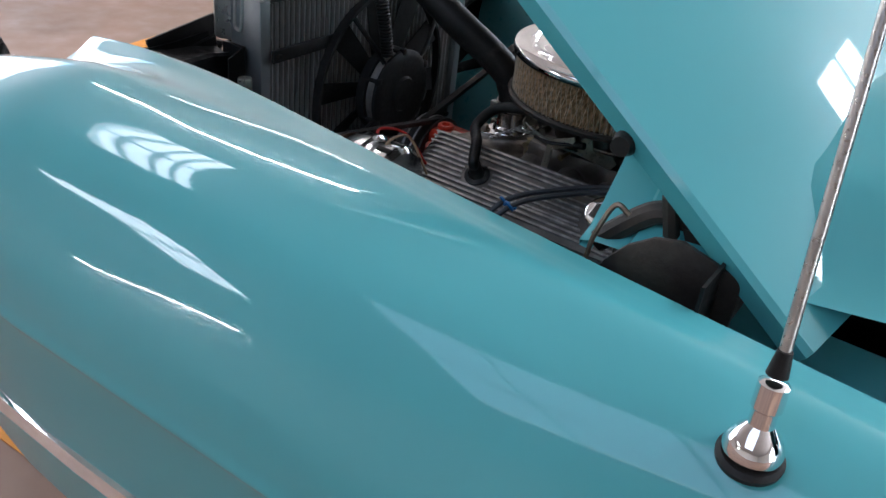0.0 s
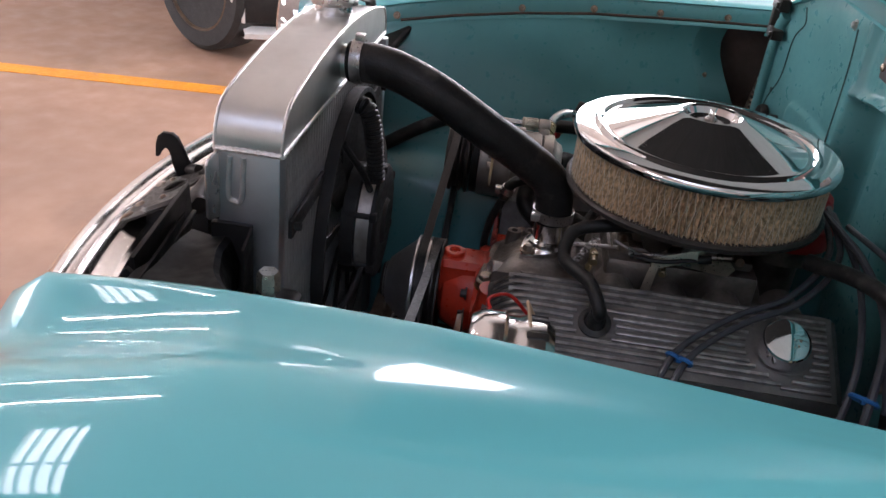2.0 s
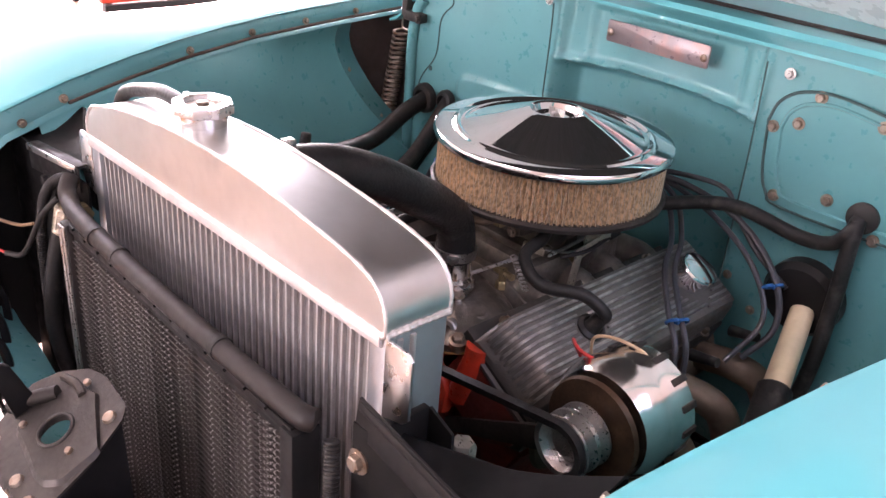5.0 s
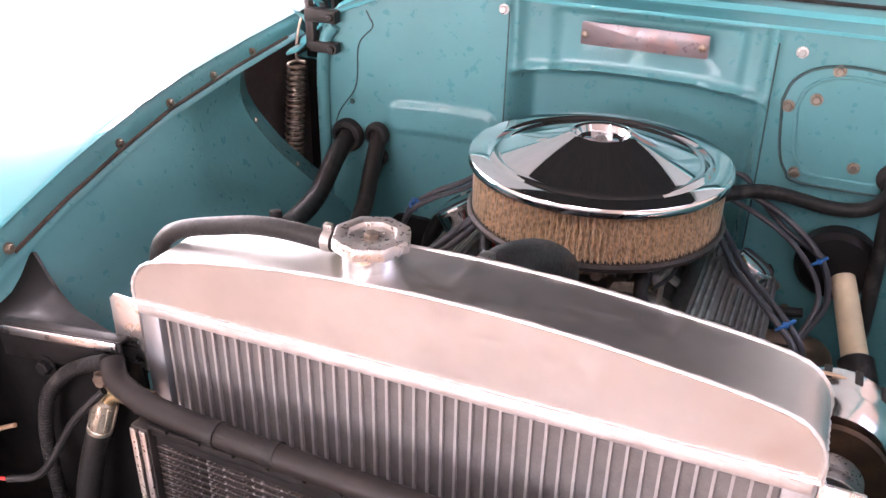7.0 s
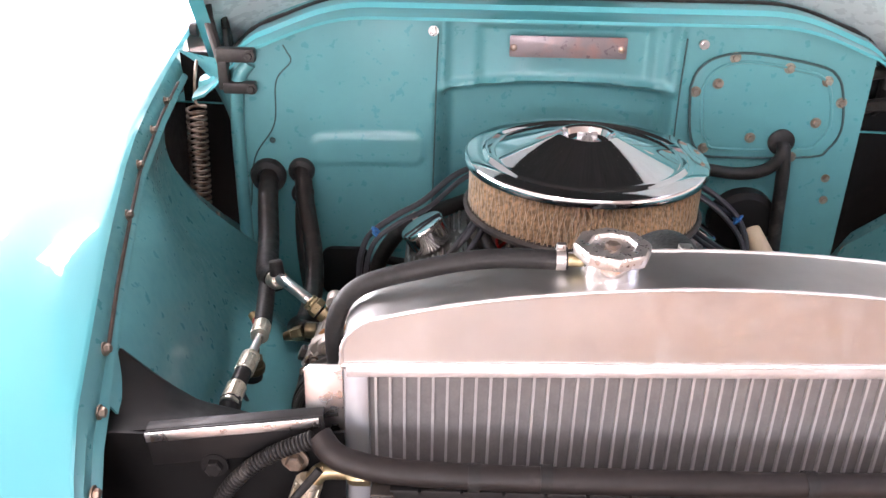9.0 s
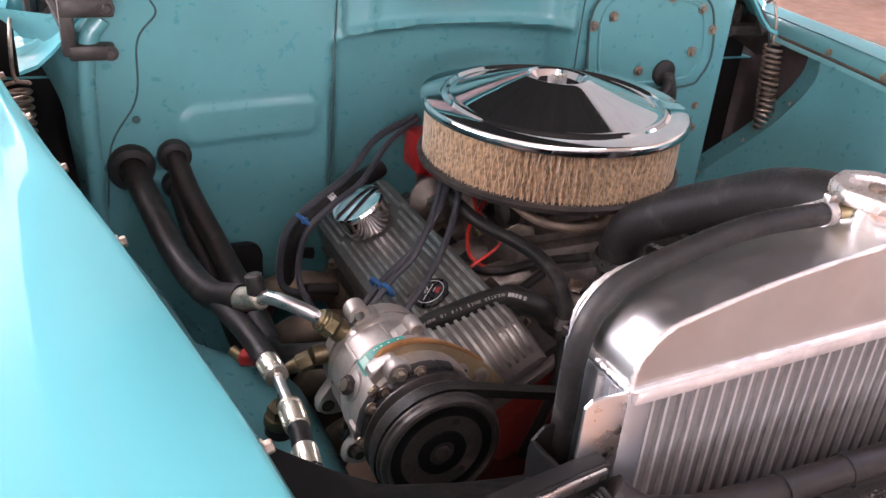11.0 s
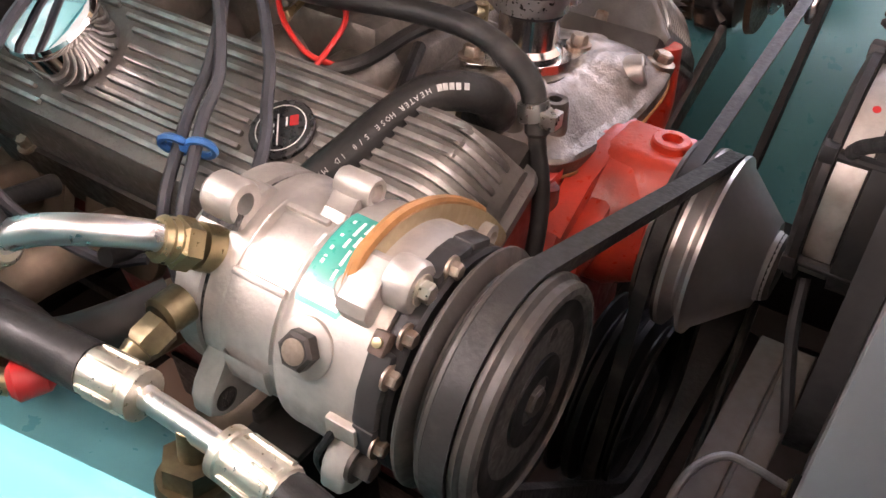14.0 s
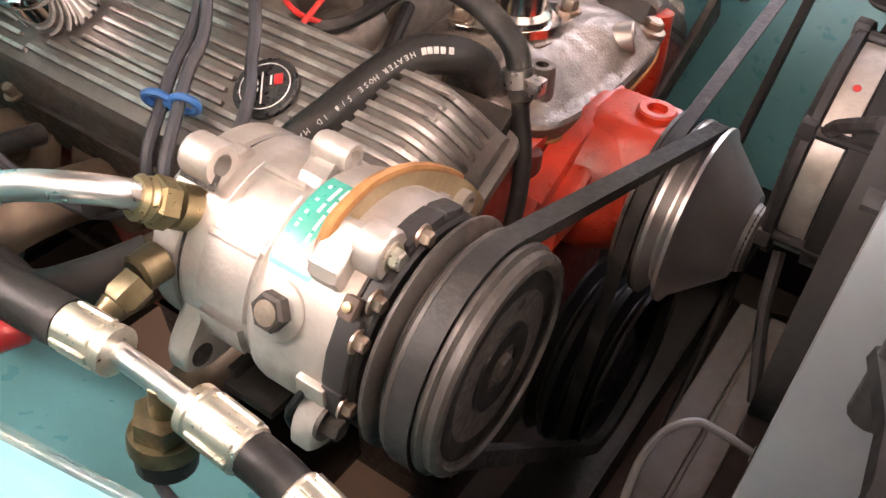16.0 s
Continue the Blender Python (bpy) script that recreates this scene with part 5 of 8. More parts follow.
    lathe(bm, [(0.018 * k, -0.002), (0.021 * k, 0.001), (0.021 * k, 0.005), (0.016 * k, 0.006)], o, n, 24)
    part("grommet", bm, M_RUBBER, br)

# emblem on the cover over the compressor
c0 = on_bank(-1, -0.003, 0.002, -0.130)
un, nn = V((-math.cos(radians(30)), 0, -math.sin(radians(30)))), V((-math.sin(radians(30)), 0, math.cos(radians(30))))
bm = B()
lathe(bm, [(0.0225, 0), (0.0225, 0.003), (0.0212, 0.004), (0.0, 0.004)], c0, nn, 40)
emb = part("emblem", bm, M_EMBLEM, cov, "round black emblem with a red and silver motif")
bm = B()
ring(bm, c0 + nn * 0.0042, nn, 0.0172, 0.0004, 36, 6)
part("inner_ring", bm, M_WHITE, emb)
fx, fy = (V((0, 1, 0)) * 0.55 - un * 0.83).normalized(), (V((0, 1, 0)) * 0.83 + un * 0.55).normalized()


def motif(x, y, w, h, mat):
    b = B()
    prism(b, [(x - w / 2, y - h / 2), (x + w / 2, y - h / 2), (x + w / 2, y + h / 2), (x - w / 2, y + h / 2)], c0 + nn * 0.0042, fx, -fy, 0.0005)
    part("motif", b, mat, emb)


motif(0.004, 0.009, 0.008, 0.006, M_REDCAP)
motif(0.004, 0.004, 0.007, 0.0012, M_WHITE)
motif(-0.001, -0.002, 0.024, 0.0011, M_WHITE)
for i in range(4):
    for k in range(4):
        if (i + k) % 2 == 0:
            motif(-0.002 + i * 0.0024, -0.0055 - k * 0.0024, 0.0024, 0.0024, M_WHITE)

# crankcase valve and its hose on the other cover
pc = on_bank(1, 0.0, 0.0, -0.130)
nl = V((math.sin(radians(30)), 0, math.cos(radians(30))))
pcv = thing("crankcase_hose", "black crankcase ventilation hose with a rubber grommet", "hose")
bm = B()
lathe(bm, [(0.020, 0), (0.020, 0.004), (0.014, 0.007), (0.012, 0.004), (0.010, 0.02), (0.009, 0.03)], pc, nl, 24)
part("grommet", bm, M_RUBBER, pcv)
bm = B()
tube(bm, [pc + nl * 0.02, pc + nl * 0.035, (0.195, -0.145, 0.742), (0.150, -0.175, 0.745), (0.11, -0.165, 0.765), (0.10, -0.12, 0.775), (0.07, -0.08, 0.765), (0.04, -0.07, 0.755)], 0.0085, 12, 8)
part("hose", bm, M_RUBBER, pcv)

# carburettor
carb = thing("carburettor", "four barrel carburettor of grubby cast metal", "carburettor")
bm = B()
box(bm, (-0.07, -0.10, 0.722), (0.07, 0.075, 0.735), 0.004)
box(bm, (-0.06, -0.085, 0.735), (0.06, 0.065, 0.765), 0.008)
box(bm, (-0.055, -0.115, 0.752), (0.055, -0.07, 0.792), 0.008)
box(bm, (-0.055, 0.05, 0.752), (0.055, 0.095, 0.792), 0.008)
lathe(bm, [(0.062, 0.0), (0.062, 0.02), (0.065, 0.022), (0.065, 0.036)], (0.005, -0.012, 0.768), (0, 0, 1), 32)
part("body", bm, M_CAST, carb)
for s in (1, -1):
    bm = B()
    lathe(bm, [(0.020, 0), (0.020, 0.018), (0.016, 0.02), (0, 0.022)], (s * 0.058, -0.055, 0.752), (s, 0, 0), 20)
    part("choke_housing", bm, M_DARK, carb)
    bm = B()
    prism(bm, rounded(0.045, 0.02, 0.009), (s * 0.082, 0.0, 0.75), (0, 1, 0.3), (0, -0.3, 1), 0.003)
    part("throttle_lever", bm, M_STEEL, carb)
    bm = B()
    tube(bm, [(s * 0.09, -0.09, 0.735), (s * 0.092, -0.03, 0.742), (s * 0.088, 0.04, 0.748)], 0.0025, 8)
    part("link_rod", bm, M_STEEL, carb)
    for k in range(4):
        y = -0.095 + k * 0.05
        bm = B()
        rod(bm, (s * 0.055, y, 0.738), (s * 0.077, y, 0.738), 0.006, None, 10)
        part("carburettor_screw", bm, M_BOLT, carb)
        bm = B()
        rod(bm, (s * 0.045, y, 0.764), (s * 0.068, y, 0.772), 0.005, None, 10)
        part("vacuum_port", bm, M_BRASS, carb)
bm = B()
coil = [V((0.06 + 0.06 * t + 0.004 * math.cos(60 * t), -0.13 - 0.035 * t + 0.004 * math.sin(60 * t), 0.735 - 0.018 * t)) for t in np.linspace(0, 1, 80)]
tube(bm, coil, 0.0012, 5, 1)
part("return_spring", bm, M_STEEL, carb)
for s in (1, -1):
    for y, z in ((-0.117, 0.760), (-0.117, 0.784), (0.097, 0.760), (0.097, 0.784)):
        bm = B()
        bolt(bm, (s * 0.042, y, z), (0, -1 if y < 0 else 1, 0), 0.0055, 0.004)
        part("bowl_screw", bm, M_BOLT, carb)
    bm = B()
    prism(bm, [(-0.030, -0.006), (0.026, -0.012), (0.034, 0.0), (0.026, 0.010), (-0.006, 0.008), (-0.012, 0.026), (-0.024, 0.026), (-0.034, 0.006)], (s * 0.094, 0.012, 0.736), (0, 1, 0), (0, 0, 1), 0.0022, 0.0004)
    part("throttle_cam", bm, M_ZINC, carb)
    bm = B()
    rod(bm, (s * 0.076, -0.040, 0.722), (s * 0.103, -0.044, 0.718), 0.0035, None, 10)
    hexa(bm, (s * 0.099, -0.0434, 0.7186), (s, -0.15, -0.15), 0.0055, 0.005)
    part("idle_screw", bm, M_BRASS, carb)
    bm = B()
    tube(bm, [V((s * (0.080 + 0.016 * t) + 0.0038 * math.cos(50 * t), -0.0405 - 0.003 * t, 0.7212 - 0.003 * t + 0.0038 * math.sin(50 * t))) for t in np.linspace(0, 1, 60)], 0.0009, 5, 1)
    part("idle_spring", bm, M_STEEL, carb)
    bm = B()
    prism(bm, [(0, 0), (0.040, 0.004), (0.044, 0.016), (0.030, 0.022), (0.006, 0.014)], (s * 0.060, -0.112, 0.742), (s, 0, 0), (0, -0.3, 1), 0.002, 0.0004)
    part("pump_lever", bm, M_ZINC, carb)
    bm = B()
    tube(bm, [(s * 0.102, -0.113, 0.756), (s * 0.106, -0.09, 0.748), (s * 0.100, -0.05, 0.735), (s * 0.096, -0.01, 0.733)], 0.0018, 8)
    part("pump_link", bm, M_STEEL, carb)
    for y, z in ((-0.128, 0.676), (-0.066, 0.684), (0.004, 0.684), (0.080, 0.684)):
        bm = B()
        bolt(bm, (s * 0.112, y, z - 0.010), (s * 0.35, 0, 1), 0.0075, 0.007)
        part("manifold_bolt", bm, M_BOLT, man)
br = thing("throttle_bracket", "drilled steel throttle cable bracket on the manifold", "bracket")
bm = B()
prism(bm, [(0, 0), (0.012, 0), (0.016, 0.045), (0.060, 0.070), (0.056, 0.082), (0.008, 0.058)], (0.112, -0.070, 0.690), (0.3, 1, 0), (0, 0, 1), 0.003, 0.0006)
part("strip", bm, M_ZINC, br)
bm = B()
tube(bm, [(0.130, -0.010, 0.760), (0.126, -0.055, 0.748), (0.110, -0.090, 0.742)], 0.0028, 8)
rod(bm, (0.130, -0.012, 0.760), (0.1315, 0.004, 0.764), 0.0055, None, 12)
part("cable_end", bm, M_RUBBER, br)
tee = thing("vacuum_tee", "brass vacuum tee on the manifold behind the thermostat", "pipe fitting")
bm = B()
hexa(bm, (0.045, -0.128, 0.676), (0, 0, 1), 0.009, 0.012)
rod(bm, (0.045, -0.128, 0.688), (0.045, -0.128, 0.706), 0.006, None, 14)
rod(bm, (0.030, -0.128, 0.700), (0.064, -0.128, 0.700), 0.005, None, 12)
part("tee", bm, M_BRASS, tee)
fl = thing("fuel_pipe", "bent steel fuel pipe to the carburettor", "pipe")
bm = B()
tube(bm, [(0.02, -0.115, 0.772), (0.01, -0.15, 0.772), (-0.03, -0.155, 0.768), (-0.07, -0.13, 0.772), (-0.08, -0.08, 0.775)], 0.006, 12)
part("pipe", bm, M_HEADER, fl)
bm = B()
hexa(bm, (0.02, -0.11, 0.772), (0, -1, 0), 0.013, 0.018)
part("nut", bm, M_BRASS, fl)

# air cleaner
AC = V((0.007, -0.013, -0.002))
ac = thing("air_cleaner", "round chrome air cleaner with a pleated paper element", "air cleaner")
bm = B()
lathe(bm, [(0.0479, 0.795), (0.0957, 0.791), (0.1608, 0.794), (0.1684, 0.797), (0.1703, 0.803), (0.1665, 0.806), (0.1435, 0.803)], AC, (0, 0, 1), 72, cap=False)
part("base_pan", bm, M_DARK, ac, "dark base pan")
bm = B()
NP, NR = 135, 12
rows = []
for j in range(NR + 1):
    z = 0.803 + 0.066 * j / NR
    row = []
    for i in range(2 * NP + 1):
        a = 2 * math.pi * i / (2 * NP)
        wob = 0.017 * noise.noise(V((math.cos(a) * 14, math.sin(a) * 14, j * 0.55)))
        r = 0.1617 if i % 2 else 0.1500
        row.append(AC + V((r * math.cos(a + wob), r * math.sin(a + wob), z)))
    rows.append(row)
sheet(bm, rows)
part("pleated_element", bm, M_PAPER, ac, "tan pleated paper element", sharp=0.5)
bm = B()
for sgn in (1, -1):
    for i in range(100):
        a0 = 2 * math.pi * (i + 0.25 * sgn) / 100
        tube(bm, [AC + V((0.1629 * math.cos(a0 + sgn * 0.012 * math.sin(t * 9 + i)), 0.1629 * math.sin(a0 + sgn * 0.012 * math.sin(t * 9 + i)), 0.803 + 0.066 * t)) for t in (0, 0.2, 0.4, 0.6, 0.8, 1)], 0.0004, 3, 2)
tagged(part("wire_screen", bm, M_MESH, ac), kind="stuff")
bm = B()
lathe(bm, [(0.1531, 0.8655), (0.1665, 0.866), (0.1699, 0.868), (0.1713, 0.872), (0.1708, 0.8765), (0.1690, 0.8790), (0.1660, 0.8799), (0.1455, 0.8806), (0.1430, 0.8825), (0.1405, 0.8845), (0.1380, 0.8848), (0.1358, 0.8832), (0.1338, 0.8808), (0.1300, 0.8802), (0.1263, 0.8812), (0.0813, 0.8960), (0.0479, 0.908), (0.0421, 0.9105), (0.0383, 0.911), (0.0345, 0.909), (0.0306, 0.901), (0.0249, 0.899), (0.0000, 0.8985)], AC, (0, 0, 1), 96, cap=False)
part("lid", bm, M_CHROME, ac, "mirror-bright chrome lid")
bm = B()
rod(bm, AC + V((0, 0, 0.897)), AC + V((0, 0, 0.911)), 0.0035, None, 12)
lathe(bm, [(0.0086, 0.8985), (0.0081, 0.904), (0.0048, 0.907)], AC, (0, 0, 1), 16)
box(bm, AC + V((-0.014, -0.0015, 0.901)), AC + V((0.014, 0.0015, 0.912)), 0.001)
part("wing_nut", bm, M_STEEL, ac)

# distributor with red cap, leads and ties
dis = thing("distributor", "distributor with a large red cap at the back of the engine", "distributor")
D0 = V((-0.045, 0.135, 0))
bm = B()
lathe(bm, [(0.035, 0.62), (0.035, 0.70), (0.06, 0.71), (0.062, 0.735), (0.04, 0.74)], D0, (0, 0, 1), 28)
part("body", bm, M_CAST, dis)
bm = B()
lathe(bm, [(0.066, 0.735), (0.066, 0.765), (0.058, 0.775), (0.052, 0.80), (0.03, 0.806), (0, 0.806)], D0, (0, 0, 1), 32)
box(bm, D0 + V((-0.075, -0.03, 0.735)), D0 + V((-0.03, 0.03, 0.79)), 0.006)
cap = part("cap", bm, M_REDCAP, dis, "red plastic cap")
for i in range(8):
    a = 2 * math.pi * i / 8 + 0.2
    bm = B()
    lathe(bm, [(0.008, 0), (0.0075, 0.016), (0.005, 0.018)], D0 + V((0.043 * math.cos(a), 0.043 * math.sin(a), 0.785)), (0, 0, 1), 12)
    part("tower", bm, M_REDCAP, cap)
bm = B()
lathe(bm, [(0.028, 0), (0.031, 0.004), (0.031, 0.018), (0.02, 0.024), (0.010, 0.03), (0.006, 0.05)], (-0.118, 0.060, 0.722), (-0.35, -0.9, 0.25), 28)
can = part("vacuum_can", bm, M_CAST, dis, "dull round vacuum can")
bm = B()
d = V((-0.35, -0.9, 0.25)).normalized()
hexa(bm, V((-0.118, 0.060, 0.722)) + d * 0.024, d, 0.011, 0.010)
part("can_nut", bm, M_BRASS, can)


def lead(*pts, r=0.0042, mat=None, label="dark ignition lead over the engine"):
    t = thing("ignition_lead", label, "cable", "ignition leads")
    bm = B()
    tube(bm, pts, r, 8, 7)
    part("cable", bm, mat or M_WIRE, t)
    return t


lead((-0.09, 0.12, 0.80), (-0.115, 0.03, 0.795), (-0.150, -0.035, 0.765), (-0.195, -0.062, 0.722), (-0.225, -0.072, 0.703), (-0.250, -0.085, 0.690), (-0.282, -0.10, 0.66), (-0.285, -0.11, 0.605))
lead((-0.09, 0.13, 0.80), (-0.12, 0.035, 0.79), (-0.155, -0.03, 0.765), (-0.200, -0.075, 0.722), (-0.230, -0.088, 0.703), (-0.254, -0.102, 0.690), (-0.284, -0.118, 0.66), (-0.288, -0.13, 0.605))
lead((-0.08, 0.10, 0.80), (-0.105, 0.01, 0.80), (-0.145, -0.06, 0.760), (-0.180, -0.10, 0.730), (-0.204, -0.118, 0.710), (-0.225, -0.134, 0.697), (-0.262, -0.15, 0.67), (-0.285, -0.16, 0.62))
lead((-0.10, 0.16, 0.80), (-0.16, 0.12, 0.785), (-0.215, 0.075, 0.752), (-0.262, 0.055, 0.732), (-0.300, 0.045, 0.70), (-0.312, 0.03, 0.64), (-0.29, -0.03, 0.60), (-0.27, -0.06, 0.60))
lead((-0.10, 0.17, 0.80), (-0.17, 0.14, 0.785), (-0.225, 0.10, 0.752), (-0.27, 0.085, 0.73), (-0.315, 0.08, 0.69), (-0.325, 0.07, 0.62), (-0.29, 0.06, 0.60), r=0.005)
lead((0.0, 0.16, 0.80), (0.10, 0.15, 0.78), (0.16, 0.10, 0.745), (0.20, 0.03, 0.728), (0.255, -0.035, 0.71), (0.290, -0.06, 0.68), (0.296, -0.07, 0.63), (0.28, -0.09, 0.60))
lead((0.0, 0.17, 0.80), (0.11, 0.16, 0.78), (0.17, 0.11, 0.745), (0.21, 0.04, 0.727), (0.262, -0.02, 0.71), (0.296, -0.045, 0.68), (0.30, -0.045, 0.63), (0.285, -0.03, 0.60))
lead((0.02, 0.17, 0.80), (0.13, 0.175, 0.78), (0.22, 0.165, 0.75), (0.28, 0.15, 0.71), (0.31, 0.13, 0.66), (0.29, 0.09, 0.60))
lead((0.02, 0.16, 0.80), (0.14, 0.18, 0.79), (0.23, 0.185, 0.76), (0.30, 0.165, 0.71), (0.322, 0.15, 0.65), (0.30, 0.12, 0.60), r=0.005)
lead((0.03, 0.19, 0.79), (0.16, 0.205, 0.80), (0.20, 0.20, 0.77), (0.25, 0.19, 0.73), (0.31, 0.18, 0.70))


def wire_tie(p, d, r=0.010):
    t = thing("cable_tie", "bright blue plastic lead separator", "cable tie", "blue lead separators")
    bm = B()
    a, b = frame_of(d)
    d = V(d).normalized()
    for k in (-1, 1):
        ring(bm, V(p) + a * k * r * 0.75, d, r * 0.72, 0.0026, 16, 6)
    box(bm, V(p) - V((0.004, 0.004, 0.003)), V(p) + V((0.004, 0.004, 0.003)), 0.001)
    box(bm, V(p) + V((-0.003, 0.002, -0.004)), V(p) + V((0.003, 0.016, 0.0)), 0.001)
    part("clip", bm, M_BLUE, t)


wire_tie((-0.250, -0.093, 0.692), (-0.8, -0.35, -0.45), 0.012)
wire_tie((-0.296, 0.062, 0.712), (-0.6, -0.1, -0.7))
wire_tie((0.272, -0.038, 0.704), (0.5, -0.3, -0.5))
wire_tie((0.300, 0.158, 0.706), (0.5, -0.3, -0.6))

hz = thing("vacuum_hose", "black rubber vacuum hose looping over the engine", "hose", "engine hoses")
bm = B()
tube(bm, [(-0.085, 0.045, 0.745), (-0.12, 0.025, 0.765), (-0.135, -0.02, 0.765), (-0.12, -0.08, 0.752), (-0.095, -0.14, 0.748), (-0.09, -0.20, 0.746), (-0.098, -0.243, 0.732), (-0.104, -0.258, 0.712), (-0.108, -0.264, 0.690), (-0.113, -0.273, 0.664), (-0.122, -0.279, 0.635), (-0.136, -0.282, 0.60), (-0.15, -0.28, 0.56)], lambda t: 0.0085 if t < 0.64 else 0.0062, 12, 8)
part("hose", bm, M_RUBBER, hz)
bm = B()
lathe(bm, [(0.0095, -0.006), (0.0105, -0.006), (0.0105, 0.006), (0.0095, 0.006)], (-0.105, -0.257, 0.712), (-0.1, -0.3, -1), 20)
box(bm, (-0.112, -0.276, 0.705), (-0.100, -0.264, 0.716), 0.001)
part("clamp", bm, M_STEEL, hz)
hh = thing("heater_hose", "thick black heater hose with white printing", "hose", "engine hoses")
HP = [(-0.082, -0.203, 0.677), (-0.097, -0.226, 0.695), (-0.110, -0.228, 0.712), (-0.127, -0.219, 0.722), (-0.145, -0.202, 0.722), (-0.170, -0.190, 0.711), (-0.200, -0.181, 0.697), (-0.221, -0.169, 0.681), (-0.242, -0.155, 0.655), (-0.26, -0.12, 0.60)]
bm = B()
tube(bm, HP, 0.0130, 16, 10)
part("hose", bm, M_RUBBER, hh)
line = curve_points(HP, 40)


def on_hose(k):
    """Place, way along, and outward side of the hose at step k of its line."""
    p, d = line[k], (line[k + 1] - line[k - 1]).normalized()
    up = V((-0.55, -0.55, 0.62))
    up = (up - d * up.dot(d)).normalized()
    return p, d, up


step, k = 0.0037, 128
for ch in "..... HEATER HOSE 5/8 ID MADE IN":
    p, d, up = on_hose(k)
    go = 0.0
    while go < step and k < len(line) - 2:
        go += (line[k + 1] - line[k]).length
        k += 1
    if ch == " ":
        continue
    m = Matrix.Translation(p + up * 0.01312) @ Matrix((d, up.cross(d), up)).transposed().to_4x4()
    if ch == ".":
        bm = B()
        box(bm, (-0.0016, -0.0022, 0), (0.0016, 0.0022, 0.0003), 0, m)
        part("print_bar", bm, M_PRINT, hh)
        continue
    cu = bpy.data.curves.new("letter", "FONT")
    cu.body, cu.size, cu.extrude, cu.resolution_u = ch, 0.0050, 0.00015, 1
    cu.align_x, cu.align_y = "CENTER", "CENTER"
    tmp = bpy.data.objects.new("letter", cu)
    scene.collection.objects.link(tmp)
    me = bpy.data.meshes.new_from_object(tmp.evaluated_get(bpy.context.evaluated_depsgraph_get()))
    bpy.data.objects.remove(tmp)
    me.materials.append(M_PRINT)
    o = new("printed_letter", me)
    o.parent, o.matrix_basis = hh, m
for a, pts in enumerate(([(-0.16, -0.06, 0.70), (-0.11, -0.11, 0.70), (-0.06, -0.13, 0.715), (0.0, -0.145, 0.72)], [(-0.05, -0.13, 0.70), (-0.11, -0.155, 0.685), (-0.145, -0.19, 0.672)])):
    t = thing("vacuum_hose", "thin black rubber vacuum line on the manifold", "hose", "engine hoses")
    bm = B()
    tube(bm, pts, 0.0055, 10)
    part("hose", bm, M_RUBBER, t)
for pts in ([(-0.085, -0.035, 0.765), (-0.12, -0.055, 0.735), (-0.135, -0.09, 0.715), (-0.115, -0.105, 0.70)], [(-0.09, 0.0, 0.77), (-0.115, -0.06, 0.76), (-0.10, -0.10, 0.735), (-0.145, -0.10, 0.70)], [(0.245, -0.20, 0.70), (0.255, -0.235, 0.742), (0.285, -0.26, 0.752), (0.31, -0.25, 0.745)]):
    t = thing("red_wire", "thin red electrical wire", "wire", "red wires")
    bm = B()
    tube(bm, pts, 0.0022, 8)
    part("wire", bm, M_REDWIRE, t)
t = thing("tan_wire", "thin tan wire looping to the alternator", "wire")
bm = B()
tube(bm, [(0.255, -0.19, 0.69), (0.27, -0.215, 0.745), (0.31, -0.215, 0.76), (0.345, -0.21, 0.75), (0.35, -0.2, 0.70)], 0.002, 8)
part("wire", bm, M_TANWIRE, t)

t = thing("throttle_rod", "thin bare steel throttle rod over the manifold", "rod")
bm = B()
rod(bm, (0.020, -0.182, 0.700), (0.060, -0.094, 0.726), 0.0028, None, 10)
part("rod", bm, M_STEEL, t)
bm = B()
lathe(bm, [(0.007, -0.003), (0.007, 0.003)], (0.060, -0.094, 0.726), (0, 0, 1), 14)
part("eye", bm, M_BOLT, t)
t = thing("heater_duct_hose", "black hose running down behind the valve cover", "hose", "engine hoses")
bm = B()
tube(bm, [(-0.15, 0.172, 0.725), (-0.19, 0.150, 0.718), (-0.235, 0.135, 0.703), (-0.272, 0.132, 0.672), (-0.300, 0.13, 0.618), (-0.30, 0.128, 0.55)], 0.013, 14, 8)
part("hose", bm, M_RUBBER, t)
bm = B()
lathe(bm, [(0.0135, -0.005), (0.0145, -0.005), (0.0145, 0.005), (0.0135, 0.005)], (-0.235, 0.135, 0.703), (-0.8, -0.15, -0.5), 20, cap=False)
part("band", bm, M_STEEL, t)

